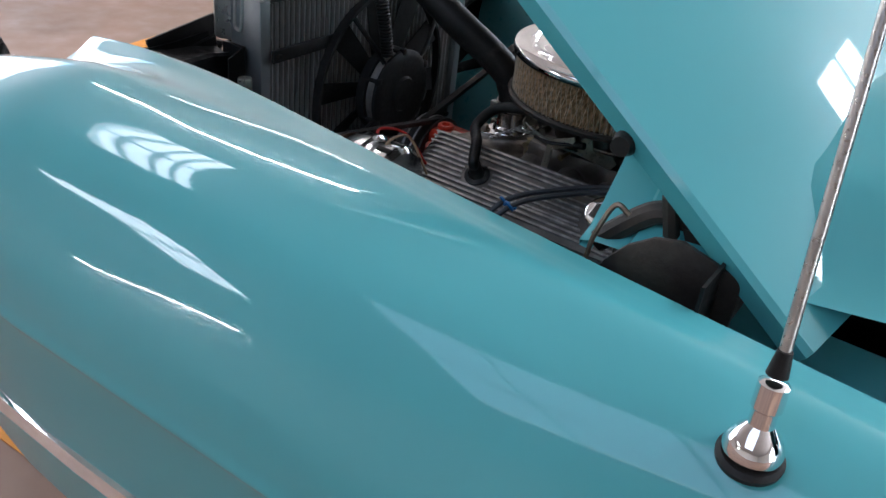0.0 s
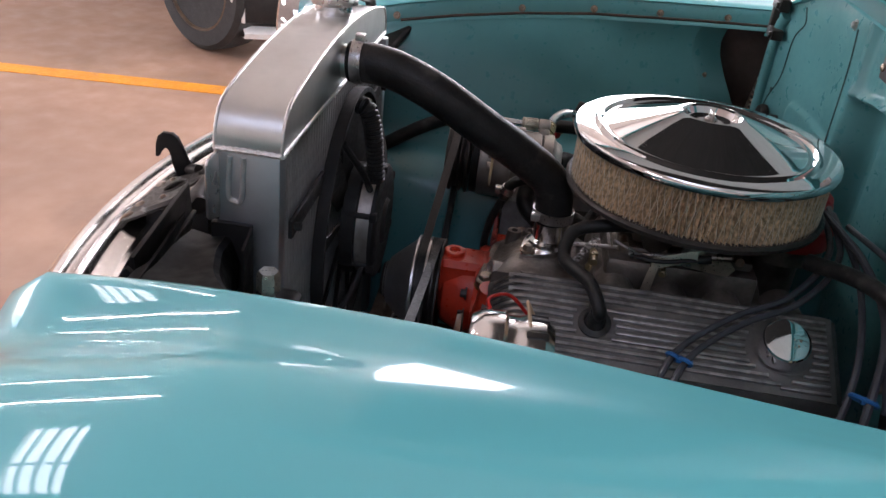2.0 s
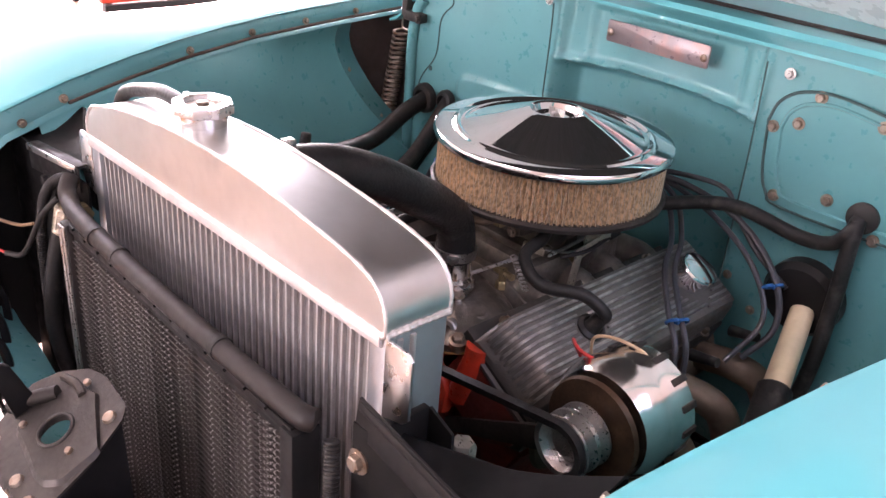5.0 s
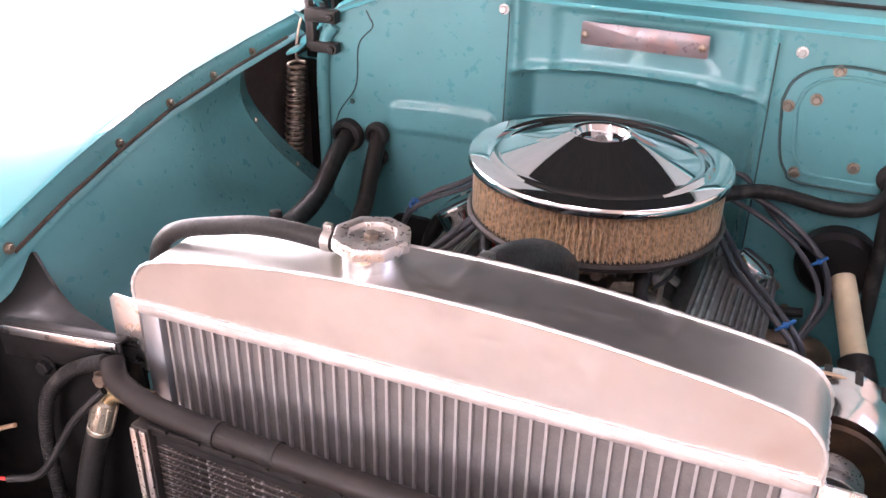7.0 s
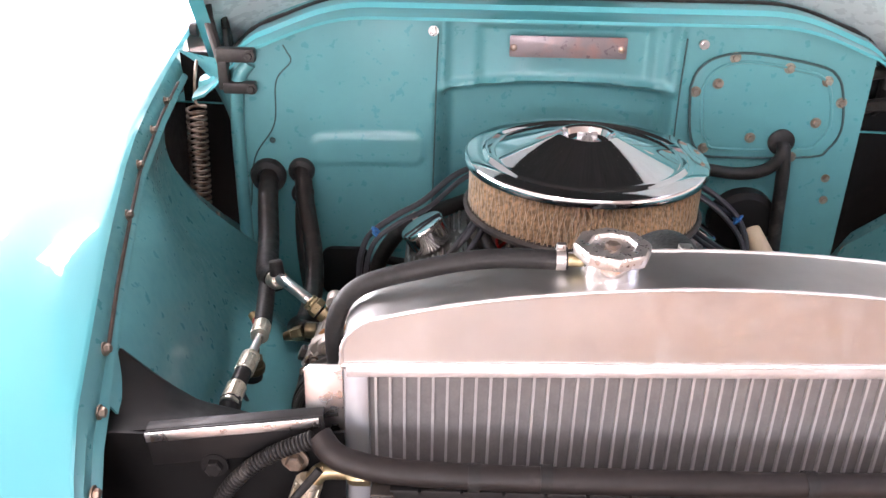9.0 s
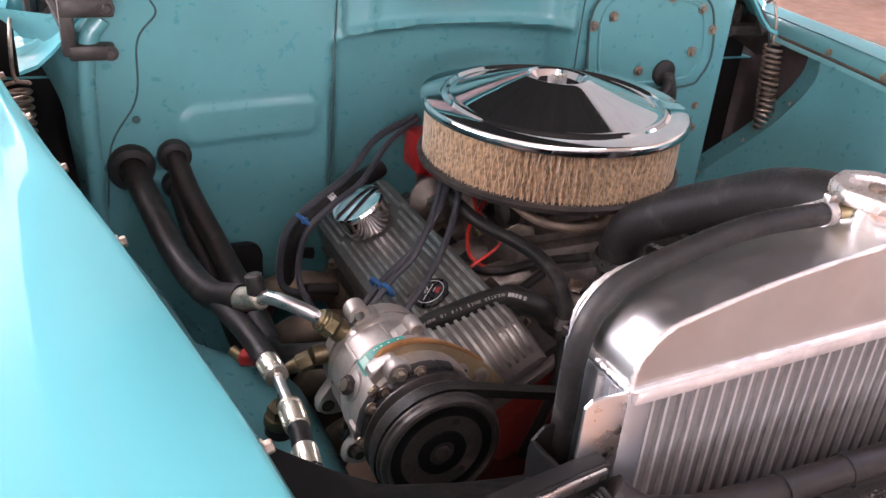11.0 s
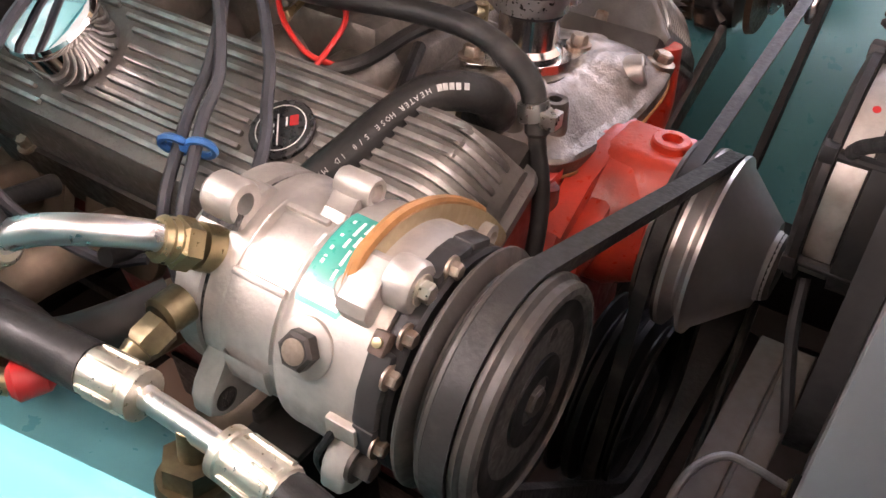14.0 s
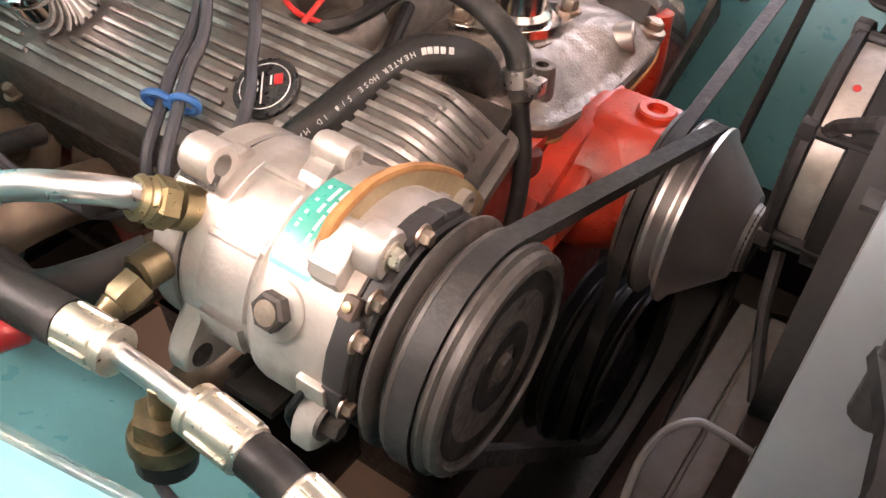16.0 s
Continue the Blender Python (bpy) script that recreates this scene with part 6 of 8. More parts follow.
# exhaust headers
for s in (1, -1):
    hd = thing("exhaust_header", "heat stained tubular exhaust header", "exhaust", "exhaust headers")
    for k, y in enumerate((-0.20, -0.09, 0.02, 0.13)):
        bm = B()
        tube(bm, [(s * 0.235, y, 0.565), (s * 0.285, y, 0.575), (s * 0.325, y + 0.02, 0.555), (s * 0.335, y + 0.05, 0.49), (s * 0.32, y + 0.10, 0.40), (s * 0.30, 0.20, 0.30)], 0.022, 14, 8)
        part("pipe", bm, M_HEADER, hd)
        bm = B()
        prism(bm, rounded(0.085, 0.06, 0.015), (s * 0.232, y, 0.565), (0, 1, 0), (-s * 0.3, 0, 0.95), 0.010 * -s, 0.002)
        part("flange", bm, M_HEADER, hd)
        pl = B()
        rod(pl, (s * 0.25, y + 0.045, 0.60), (s * 0.295, y + 0.04, 0.612), 0.009, 0.007, 12)
        part("plug_boot", pl, M_RUBBER, hd)
    bm = B()
    prism(bm, [(-0.25, 0.43), (0.2, 0.43), (0.2, 0.44), (-0.25, 0.44)], (s * 0.20, 0, 0), (0, 1, 0), (0, 0, 1), 0.01)
    part("brace", bm, M_DARK, hd)

# alternator
al = thing("alternator", "polished chrome alternator beside the valve cover", "alternator")
bm = B()
lathe(bm, [(0.02, -0.005), (0.060, 0.0), (0.068, 0.010), (0.068, 0.034), (0.066, 0.038), (0.066, 0.050), (0.070, 0.054), (0.070, 0.076), (0.062, 0.090), (0.03, 0.094)], ALT + V((0, 0.06, 0)), (0, -1, 0), 48)
body = part("case", bm, M_OLDCHROME, al)
for i in range(14):
    a = 2 * math.pi * i / 14
    bm = B()
    box(bm, (-0.004, -0.012, -0.002), (0.004, 0.012, 0.002), 0.001, Matrix.Translation(ALT + V((0.068 * math.cos(a), 0.041, 0.068 * math.sin(a)))) @ Matrix.Rotation(math.pi / 2 - a, 4, "Y"))
    part("vent", bm, M_DARK, body)
bm = B()
lathe(bm, [(0.02, 0), (0.060, 0.002), (0.058, 0.008), (0.02, 0.012)], ALT + V((0, -0.038, 0)), (0, -1, 0), 40)
part("fan", bm, material("tarnished_fan", (0.085, 0.05, 0.03), 0.45, metal=0.6, vary=0.3, scale=40, bump=0.2), al, "tarnished brown cooling fan")
bm = B()
pulley(bm, (ALT.x, ALT.z), ALT.y - 0.055, 0.036, 2, 0.012)
part("pulley", bm, M_STEEL, al)
bm = B()
prism(bm, [(0.30, 0.62), (0.10, 0.53), (0.10, 0.55), (0.28, 0.65)], (0, -0.265, 0), (1, 0, 0), (0, 0, 1), 0.008, 0.001)
part("bracket", bm, M_DARK, al)

# air conditioning compressor
co = thing("compressor", "bare alloy air conditioning compressor with a green sticker", "compressor")
bm = B()
lathe(bm, [(0.0, 0), (0.036, 0.0), (0.042, 0.003), (0.046, 0.010), (0.050, 0.014), (0.0565, 0.017), (0.0572, 0.022), (0.0572, 0.033), (0.0545, 0.034), (0.0545, 0.037), (0.0575, 0.038), (0.0582, 0.041), (0.0582, 0.049), (0.0572, 0.051), (0.0568, 0.053),
           (0.0568, 0.083), (0.0580, 0.0845), (0.0612, 0.088), (0.0618, 0.091), (0.0618, 0.134), (0.0608, 0.137), (0.045, 0.139), (0, 0.139)], (CX, -0.174, CZ), (0, -1, 0), 96)
shell = part("housing", bm, M_COMP, co, "cast alloy housing")
bm = B()
lathe(bm, [(0.0552, 0.034), (0.0556, 0.0355), (0.0552, 0.037)], (CX, -0.174, CZ), (0, -1, 0), 72, cap=False)
part("gasket", bm, M_OIL, shell)


def around(ang, r, y):
    a = radians(ang)
    return V((CX + r * math.cos(a), y, CZ + r * math.sin(a)))


def out_of(ang):
    """Outward from the compressor's axis."""
    return V((math.cos(radians(ang)), 0, math.sin(radians(ang))))


def ear(y0, y1, ang, reach, w=0.026, foot=1.0):
    """A cast lug that stands off the housing."""
    d, e = out_of(ang), out_of(ang + 90)
    bm = B()
    out = [(0.044, -w * foot), (0.058, -w * 0.66 * foot), (reach - w * 0.3, -w * 0.5), (reach - w * 0.05, -w * 0.36), (reach + 0.003, 0), (reach - w * 0.05, w * 0.36), (reach - w * 0.3, w * 0.5), (0.058, w * 0.66 * foot), (0.044, w * foot)]
    prism(bm, out, (CX, y0, CZ), d, e, y0 - y1, 0.0025)
    return part("mounting_ear", bm, M_COMP, shell)


# hooked ear over the rear band, with its slot
c = around(114, 0.0700, -0.2000)
bm = B()
lathe(bm, [(0.0058, 0.0), (0.0100, 0.0), (0.0114, 0.002), (0.0114, 0.0175), (0.0102, 0.0195), (0.0058, 0.0195), (0.0058, 0.0)], c, (0, -1, 0), 36, cap=False)
hook = part("hook_ear", bm, M_COMP, shell, "open hooked mounting ear")
bm = B()
box(bm, (-0.0022, -0.2200, -0.0135), (0.0022, -0.1995, -0.0052), 0.0005, Matrix.Translation((c.x, 0, c.z)) @ Matrix.Rotation(radians(40), 4, "Y"))
part("slot", bm, M_OIL, hook)
bm = B()
prism(bm, [(0.050, -0.016), (0.0585, -0.0150), (0.0630, -0.0115), (0.0660, 0.0), (0.0610, 0.012), (0.050, 0.016)], (CX, -0.2005, CZ), out_of(109), out_of(199), 0.0175, 0.002)
part("mounting_ear", bm, M_COMP, shell)
# raised band edge and flats along the barrel
for a0, a1, y0, y1, h in ((96, 139, -0.2235, -0.2255, 0.0012), (141, 176, -0.2235, -0.2565, 0.0016), (104, 134, -0.2290, -0.2565, 0.0009), (-178, -160, -0.226, -0.254, 0.0030)):
    bm = B()
    rows = []
    for a in np.linspace(a0, a1, 14):
        rows.append([around(a, 0.0566, y0), around(a, 0.0568 + h, y0 - 0.0012), around(a, 0.0568 + h, y1 + 0.0012), around(a, 0.0566, y1)])
    sheet(bm, rows)
    bmesh.ops.holes_fill(bm, edges=bm.edges[:], sides=4)
    bmesh.ops.recalc_face_normals(bm, faces=bm.faces[:])
    part("cast_pad", bm, M_COMP, shell)
for ang, y0, y1, w in ((139.5, -0.2235, -0.2560, 0.0022), (99, -0.228, -0.254, 0.0018)):
    bm = B()
    box(bm, (-w, y1, 0.054), (w, y0, 0.0592), 0.0010, Matrix.Translation((CX, 0, CZ)) @ Matrix.Rotation(math.pi / 2 - radians(ang), 4, "Y"))
    part("cast_rib", bm, M_COMP, shell)
# upper arm with a drilled boss
ear(-0.244, -0.259, 76, 0.0665, 0.016, 1.6)
bm = B()
lathe(bm, [(0.0070, 0), (0.0082, 0.002), (0.0082, 0.020), (0.0074, 0.022), (0.0048, 0.022), (0.0044, 0.012), (0, 0.012)], around(76, 0.0660, -0.241), (0, -1, 0), 28)
part("ear_boss", bm, M_COMP, shell)
# low rear ear, drilled
ear(-0.2135, -0.2275, -152, 0.079, 0.024, 1.2)
bm = B()
lathe(bm, [(0.0068, 0), (0.0068, 0.0006), (0.0052, 0.0008), (0.0048, -0.004), (0, -0.004)], around(-152, 0.070, -0.2275), (0, -1, 0), 24)
part("ear_hole", bm, M_DARK, shell)
# front block with its bolt
bm = B()
prism(bm, [(0.050, -0.016), (0.0680, -0.015), (0.0725, -0.011), (0.0735, 0.0), (0.0725, 0.012), (0.0680, 0.0165), (0.050, 0.017)], (CX, -0.2870, CZ), out_of(120.5), out_of(210.5), 0.0175, 0.0028)
part("mounting_ear", bm, M_COMP, shell)
bm = B()
lathe(bm, [(0.0118, 0), (0.0125, 0.002), (0.0125, 0.012), (0.0112, 0.014), (0, 0.014)], around(113, 0.0640, -0.303), (0, -1, 0), 28)
part("ear_boss", bm, M_COMP, shell)
bm = B()
bolt(bm, around(113, 0.0640, -0.3165), (0, -1, 0), 0.0050, 0.005)
part("ear_bolt", bm, M_ZINC, shell)
# low front ear
ear(-0.2965, -0.3100, -154, 0.0785, 0.020, 1.3)
bm = B()
box(bm, (-0.006, -0.3115, 0.056), (0.006, -0.2945, 0.0655), 0.0015, Matrix.Translation((CX, 0, CZ)) @ Matrix.Rotation(math.pi / 2 - radians(-176), 4, "Y"))
part("cast_rib", bm, M_COMP, shell)
bm = B()
bolt(bm, around(-160, 0.066, -0.310), (0, -1, 0), 0.0065, 0.008)
part("ear_bolt", bm, M_DARK, shell)
# plug and sticker
hx = out_of(155)
bm = B()
lathe(bm, [(0.0148, 0.056), (0.0148, 0.0628), (0.0125, 0.0640), (0, 0.0640)], V((CX, -0.2775, CZ)), hx, 36)
part("plug_seat", bm, M_COMP, shell)
bm = B()
hexa(bm, V((CX, -0.2775, CZ)) + hx * 0.0640, hx, 0.0098, 0.007)
plug = part("hex_plug", bm, M_DARK, shell, "dark hexagonal plug")
bm = B()
lathe(bm, [(0.0062, 0), (0.0062, 0.0004), (0.0056, 0.0005), (0, 0.0003)], V((CX, -0.2775, CZ)) + hx * 0.0710, hx, 24)
part("plug_recess", bm, M_BOLT, plug)
ST0, ST1 = -0.2625, -0.2885
bm = B()
rows = []
for a in np.linspace(90, 138.5, 18):
    k = 0.0012 * max(0, (abs(a - 114) - 22.5) / 2) ** 2
    rows.append([around(a, 0.0621, ST0 - k), around(a, 0.0621, -0.2755), around(a, 0.0621, ST1 + k)])
sheet(bm, rows)
st = part("sticker", bm, M_LABEL, shell, "green maker's sticker with white print")
for k, (y, spans) in enumerate(((-0.2660, ((95, 97), (104, 105.5), (111, 113), (116, 117), (118, 120))), (-0.2710, ((94, 103), (105, 110))), (-0.2752, ((93, 100), (102, 108), (110, 118), (120, 125))), (-0.2795, ((100, 106), (108, 114), (116, 119), (121, 126))), (-0.2835, ((110, 115), (117, 126))))):
    for a0, a1 in spans:
        bm = B()
        sheet(bm, [[around(a, 0.0624, y), around(a, 0.0624, y - (0.0016 if k < 3 else 0.0020))] for a in np.linspace(a0, a1, 4)])
        part("print_bar", bm, M_WHITE, st)
bm = B()
sheet(bm, [[around(a, 0.0624, -0.2648), around(a, 0.0624, -0.2865)] for a in np.linspace(128, 136, 5)])
part("blank_field", bm, material("pale_green_field", (0.42, 0.72, 0.64), 0.35, coat=0.4), st)
# curved guard plate with a rusty rim
poly = [(-0.0395, 0.0500), (-0.036, 0.060), (-0.028, 0.0685), (-0.007, 0.0730), (0.015, 0.0695), (0.040, 0.0590), (0.070, 0.0385), (0.095, 0.0140), (0.105, -0.005), (0.06, -0.005), (0.0, 0.025)]
sm = [(p.x, p.y) for p in curve_points([(a, b, 0) for a, b in poly + poly[:1]], 4)[:-1]]
bm = B()
prism(bm, sm, (CX, -0.2865, CZ), (1, 0, 0), (0, 0, 1), 0.004, 0.001)
guard = part("belt_guard", bm, material("stained_guard", (0.36, 0.28, 0.17), 0.45, metal=0.45, vary=0.2, scale=25, bump=0.15, dirt_glint=(0.2, 0.15, 0.10), dirt_glint_amount=0.06), co, "stained curved guard plate")
bm = B()
tube(bm, [V((CX + a, -0.2885, CZ + b)) for a, b in sm[0:26]], lambda t: 0.0042 - 0.002 * t, 8, 2)
part("rusty_rim", bm, M_RUST, guard, "rusty orange rim")
bm = B()
lathe(bm, [(0.0075, 0), (0.0085, 0.002), (0.0075, 0.005), (0, 0.006)], around(125, 0.0625, -0.2885), out_of(125) + V((0, -0.4, 0)), 18)
part("rim_rivet", bm, M_COMP, guard)
for p, r in (((0.052, 0.030), 0.007), ((0.075, 0.018), 0.008)):
    bm = B()
    lathe(bm, [(r, 0), (r, 0.006), (r * 0.6, 0.007), (r * 0.6, 0.003), (0, 0.003)], (CX + p[0], -0.2905, CZ + p[1]), (0, -1, 0), 18)
    part("guard_boss", bm, M_COMP, guard)
# clutch: coil ring with its clamps, wheel and front plate
bm = B()
lathe(bm, [(0.04, 0), (0.0575, 0.0), (0.0595, 0.002), (0.0595, 0.011), (0.058, 0.013), (0.050, 0.013)], (CX, -0.3110, CZ), (0, -1, 0), 64)
clutch = part("clutch_coil", bm, M_BLACK, co)
for ang, w in ((97, 0.010), (86, 0.008), (152, 0.012), (168, 0.010), (186, 0.010), (70, 0.009)):
    bm = B()
    box(bm, (-w, -0.3205, 0.052), (w, -0.3075, 0.0632), 0.0025, Matrix.Translation((CX, 0, CZ)) @ Matrix.Rotation(math.pi / 2 - radians(ang), 4, "Y"))
    part("coil_lug", bm, M_PLASTIC, clutch)
for ang in (96, 132, 150, 186):
    bm = B()
    bolt(bm, around(ang, 0.0605, -0.3195), (0, -1, 0), 0.0042, 0.0045)
    part("coil_bolt", bm, M_BOLT, clutch)
bm = B()
box(bm, (-0.0055, -0.3165, 0.0595), (0.0055, -0.3085, 0.0665), 0.001, Matrix.Translation((CX, 0, CZ)) @ Matrix.Rotation(math.pi / 2 - radians(138.5), 4, "Y"))
part("rusty_terminal", bm, M_RUSTY_EDGE, clutch)
bm = B()
lathe(bm, [(0.0026, 0), (0.0024, 0.0015), (0, 0.002)], around(138.5, 0.0665, -0.3125), out_of(138.5), 14)
part("terminal_screw", bm, M_BRASS, clutch)
bm = B()
tube(bm, [around(182, 0.060, -0.3000), around(190, 0.066, -0.2970), around(-156, 0.072, -0.2900), around(-140, 0.078, -0.2900)], 0.0022, 8, 6)
part("coil_wire", bm, M_RUBBER, clutch)
bm = B()
lathe(bm, [(0.044, 0.0000), (0.0618, 0.0000), (0.0629, 0.0012), (0.0628, 0.0026), (0.0615, 0.0038), (0.0540, 0.0066), (0.0538, 0.0080), (0.0592, 0.0112), (0.0615, 0.0120), (0.0622, 0.0130), (0.0622, 0.0150), (0.0545, 0.0185), (0.0543, 0.0250), (0.0606, 0.0282), (0.0614, 0.0290),
           (0.0614, 0.0316), (0.0600, 0.0328), (0.0592, 0.0336), (0.0592, 0.0375), (0.0575, 0.0395), (0.0545, 0.0400), (0.0535, 0.0380), (0.0500, 0.0372)], (CX, -0.3285, CZ), (0, -1, 0), 96)
part("pulley", bm, M_CLUTCH, co, "worn black clutch pulley")
bm = B()
lathe(bm, [(0.0000, 0.0350), (0.0109, 0.0350), (0.0127, 0.0385), (0.0237, 0.0385), (0.0255, 0.0350), (0.0428, 0.0375), (0.0500, 0.0378), (0.0528, 0.0362)], (CX, -0.3285, CZ), (0, -1, 0), 64, cap=False)
fr = part("clutch_plate", bm, M_SHEET, co)
for i in range(3):
    bm = B()
    lathe(bm, [(0.0042, 0), (0.0038, 0.0014), (0, 0.002)], around(70 + 120 * i, 0.034, -0.3645), (0, -1, 0), 16)
    part("rivet", bm, M_DARK, fr)
bm = B()
hexa(bm, (CX, -0.3630, CZ), (0, -1, 0), 0.008, 0.006)
part("hub_nut", bm, M_DARK, fr)
# bracket below
bm = B()
prism(bm, [(-0.045, -0.058), (0.05, -0.056), (0.20, -0.12), (0.20, -0.14), (0.0, -0.09), (-0.045, -0.074)], (CX, -0.225, CZ), (1, 0, 0), (0, 0, 1), 0.006, 0.002)
box(bm, (CX - 0.05, -0.262, CZ - 0.072), (CX + 0.03, -0.226, CZ - 0.066), 0.001)
part("bracket", bm, M_DARK, co)

# refrigerant plumbing
ap1 = thing("refrigerant_pipe", "bent aluminium refrigerant pipe with brass nut", "pipe", "refrigerant lines")
bm = B()
tube(bm, [(-0.348, -0.203, 0.724), (-0.368, -0.196, 0.739), (-0.388, -0.182, 0.747), (-0.402, -0.164, 0.746), (-0.412, -0.146, 0.736)], 0.0074, 14, 8)
part("pipe", bm, M_ALU_SIDE, ap1)
bm = B()
d = V((-0.75, 0.25, 0.55))
lathe(bm, [(0.012, -0.02), (0.012, 0.0)], (-0.345, -0.203, 0.722), d, 20)
hexa(bm, (-0.348, -0.203, 0.724), d, 0.0130, 0.011)
lathe(bm, [(0.0105, 0.010), (0.0115, 0.012), (0.0105, 0.0145), (0.0115, 0.0165), (0.0095, 0.019)], (-0.348, -0.203, 0.724), d, 24)
part("nut", bm, M_BRASS, ap1)
bm = B()
rod(bm, (-0.408, -0.154, 0.741), (-0.422, -0.120, 0.722), 0.0125, 0.0135, 18, 0.002)
part("crimp", bm, M_ZINC, ap1)
bm = B()
rod(bm, (-0.411, -0.150, 0.744), (-0.414, -0.144, 0.765), 0.010, 0.009, 16, 0.002)
part("service_cap", bm, M_RUBBER, ap1)
bm = B()
tube(bm, [(-0.420, -0.122, 0.723), (-0.445, -0.06, 0.702), (-0.462, 0.04, 0.704), (-0.478, 0.13, 0.738), (-0.487, 0.20, 0.756)], 0.0165, 16, 8)
part("sleeved_hose", bm, M_FOAM, ap1, "black sleeved hose")
ap2 = thing("refrigerant_hose", "black refrigerant hose with crimped zinc fittings", "hose", "refrigerant lines")
bm = B()
tube(bm, [(-0.470, 0.10, 0.722), (-0.452, 0.0, 0.70), (-0.437, -0.10, 0.706), (-0.426, -0.17, 0.711), (-0.420, -0.219, 0.710)], 0.0118, 14, 8)
part("hose", bm, M_RUBBER, ap2)


def crimp(p, q, r, parent):
    bm = B()
    p, q = V(p), V(q)
    n = (q - p).length
    lathe(bm, [(r * 0.8, 0), (r, 0.002), (r, n - 0.006), (r * 1.08, n - 0.005), (r * 1.08, n - 0.001), (r * 0.7, n)], p, q - p, 24)
    ob = part("crimp_sleeve", bm, M_ZINC, parent)
    d = (q - p).normalized()
    a, b = frame_of(d)
    for i in range(8):
        t = 2 * math.pi * i / 8
        u = a * math.cos(t) + b * math.sin(t)
        bm = B()
        box(bm, (0.004, -0.0022, r - 0.001), (n - 0.008, 0.0022, r + 0.0012), 0.0006, Matrix.Translation(p) @ Matrix((d, u.cross(d), u)).transposed().to_4x4())
        part("crimp_ridge", bm, M_ZINC, ob)


crimp((-0.4205, -0.2165, 0.710), (-0.4180, -0.2485, 0.710), 0.0106, ap2)
crimp((-0.4210, -0.3270, 0.7095), (-0.4192, -0.2925, 0.710), 0.0106, ap2)
bm = B()
rod(bm, (-0.4180, -0.247, 0.710), (-0.4192, -0.294, 0.710), 0.0054, None, 16)
part("pipe", bm, M_ALU_SIDE, ap2)
bm = B()
tube(bm, [(-0.4185, -0.2750, 0.710), (-0.421, -0.2763, 0.694)], 0.0065, 12)
hexa(bm, (-0.4215, -0.2765, 0.697), (-0.1, 0, -1), 0.0135, 0.012)
lathe(bm, [(0.0150, 0.010), (0.0158, 0.012), (0.0158, 0.018), (0.014, 0.020)], (-0.4215, -0.2765, 0.697), (-0.1, 0, -1), 24)
part("valve_stem", bm, M_OLDBRASS, ap2)
bm = B()
rod(bm, (-0.4235, -0.277, 0.678), (-0.4250, -0.277, 0.666), 0.0135, None, 18, 0.002)
part("valve_cap", bm, M_RUBBER, ap2)
bm = B()
tube(bm, [(-0.432, -0.276, 0.670), (-0.434, -0.284, 0.664), (-0.433, -0.292, 0.655), (-0.428, -0.291, 0.635), (-0.425, -0.296, 0.60), (-0.41, -0.30, 0.55)], 0.0026, 8, 6)
part("wire", bm, M_WIRE, ap2, "thin black wire")
bm = B()
tube(bm, [(-0.4210, -0.325, 0.7095), (-0.422, -0.338, 0.709), (-0.4235, -0.350, 0.707)], 0.0098, 14)
part("hose", bm, M_RUBBER, ap2)
crimp((-0.4230, -0.348, 0.7075), (-0.4262, -0.381, 0.702), 0.0106, ap2)
bm = B()
tube(bm, [(-0.426, -0.370, 0.703), (-0.42, -0.44, 0.67), (-0.38, -0.53, 0.62), (-0.33, -0.58, 0.60)], 0.0125, 14)
part("hose", bm, M_RUBBER, ap2)
rcap = thing("red_valve_cap", "bright red plastic service valve cap", "cap")
bm = B()
rod(bm, (-0.4215, -0.191, 0.6935), (-0.4375, -0.181, 0.6925), 0.0085, 0.0095, 20, 0.003)
part("cap", bm, M_REDCAP, rcap)
bm = B()
rod(bm, (-0.4365, -0.182, 0.6925), (-0.444, -0.172, 0.697), 0.006, None, 12)
part("stem", bm, M_BRASS, rcap)
ap3 = thing("refrigerant_hose", "black hose from the firewall to the compressor's back", "hose", "refrigerant lines")
bm = B()
tube(bm, [(-0.432, 0.20, 0.762), (-0.420, 0.15, 0.72), (-0.400, 0.08, 0.675), (-0.388, 0.0, 0.65), (-0.386, -0.09, 0.645), (-0.392, -0.135, 0.655), (-0.372, -0.165, 0.668), (-0.345, -0.180, 0.674)], 0.0145, 16, 8)
part("hose", bm, M_FOAM, ap3)
bm = B()
lathe(bm, [(0.011, 0), (0.0105, 0.014), (0.008, 0.016)], (-0.354, -0.198, 0.690), (-0.8, 0.0, 0.0), 20)
hexa(bm, (-0.371, -0.203, 0.690), (-0.75, 0.05, -0.25), 0.0100, 0.015)
lathe(bm, [(0.0065, 0.014), (0.008, 0.016), (0.0055, 0.027)], (-0.371, -0.203, 0.690), (-0.75, 0.05, -0.25), 20)
part("fitting", bm, M_OLDBRASS, ap3)
ap4 = thing("heater_pipe", "black sleeved pipe through the firewall", "hose", "refrigerant lines")
bm = B()
tube(bm, [(-0.432, 0.20, 0.722), (-0.425, 0.14, 0.68), (-0.41, 0.08, 0.63), (-0.39, 0.04, 0.56), (-0.37, 0.02, 0.48)], 0.013, 14, 8)
part("hose", bm, M_FOAM, ap4)
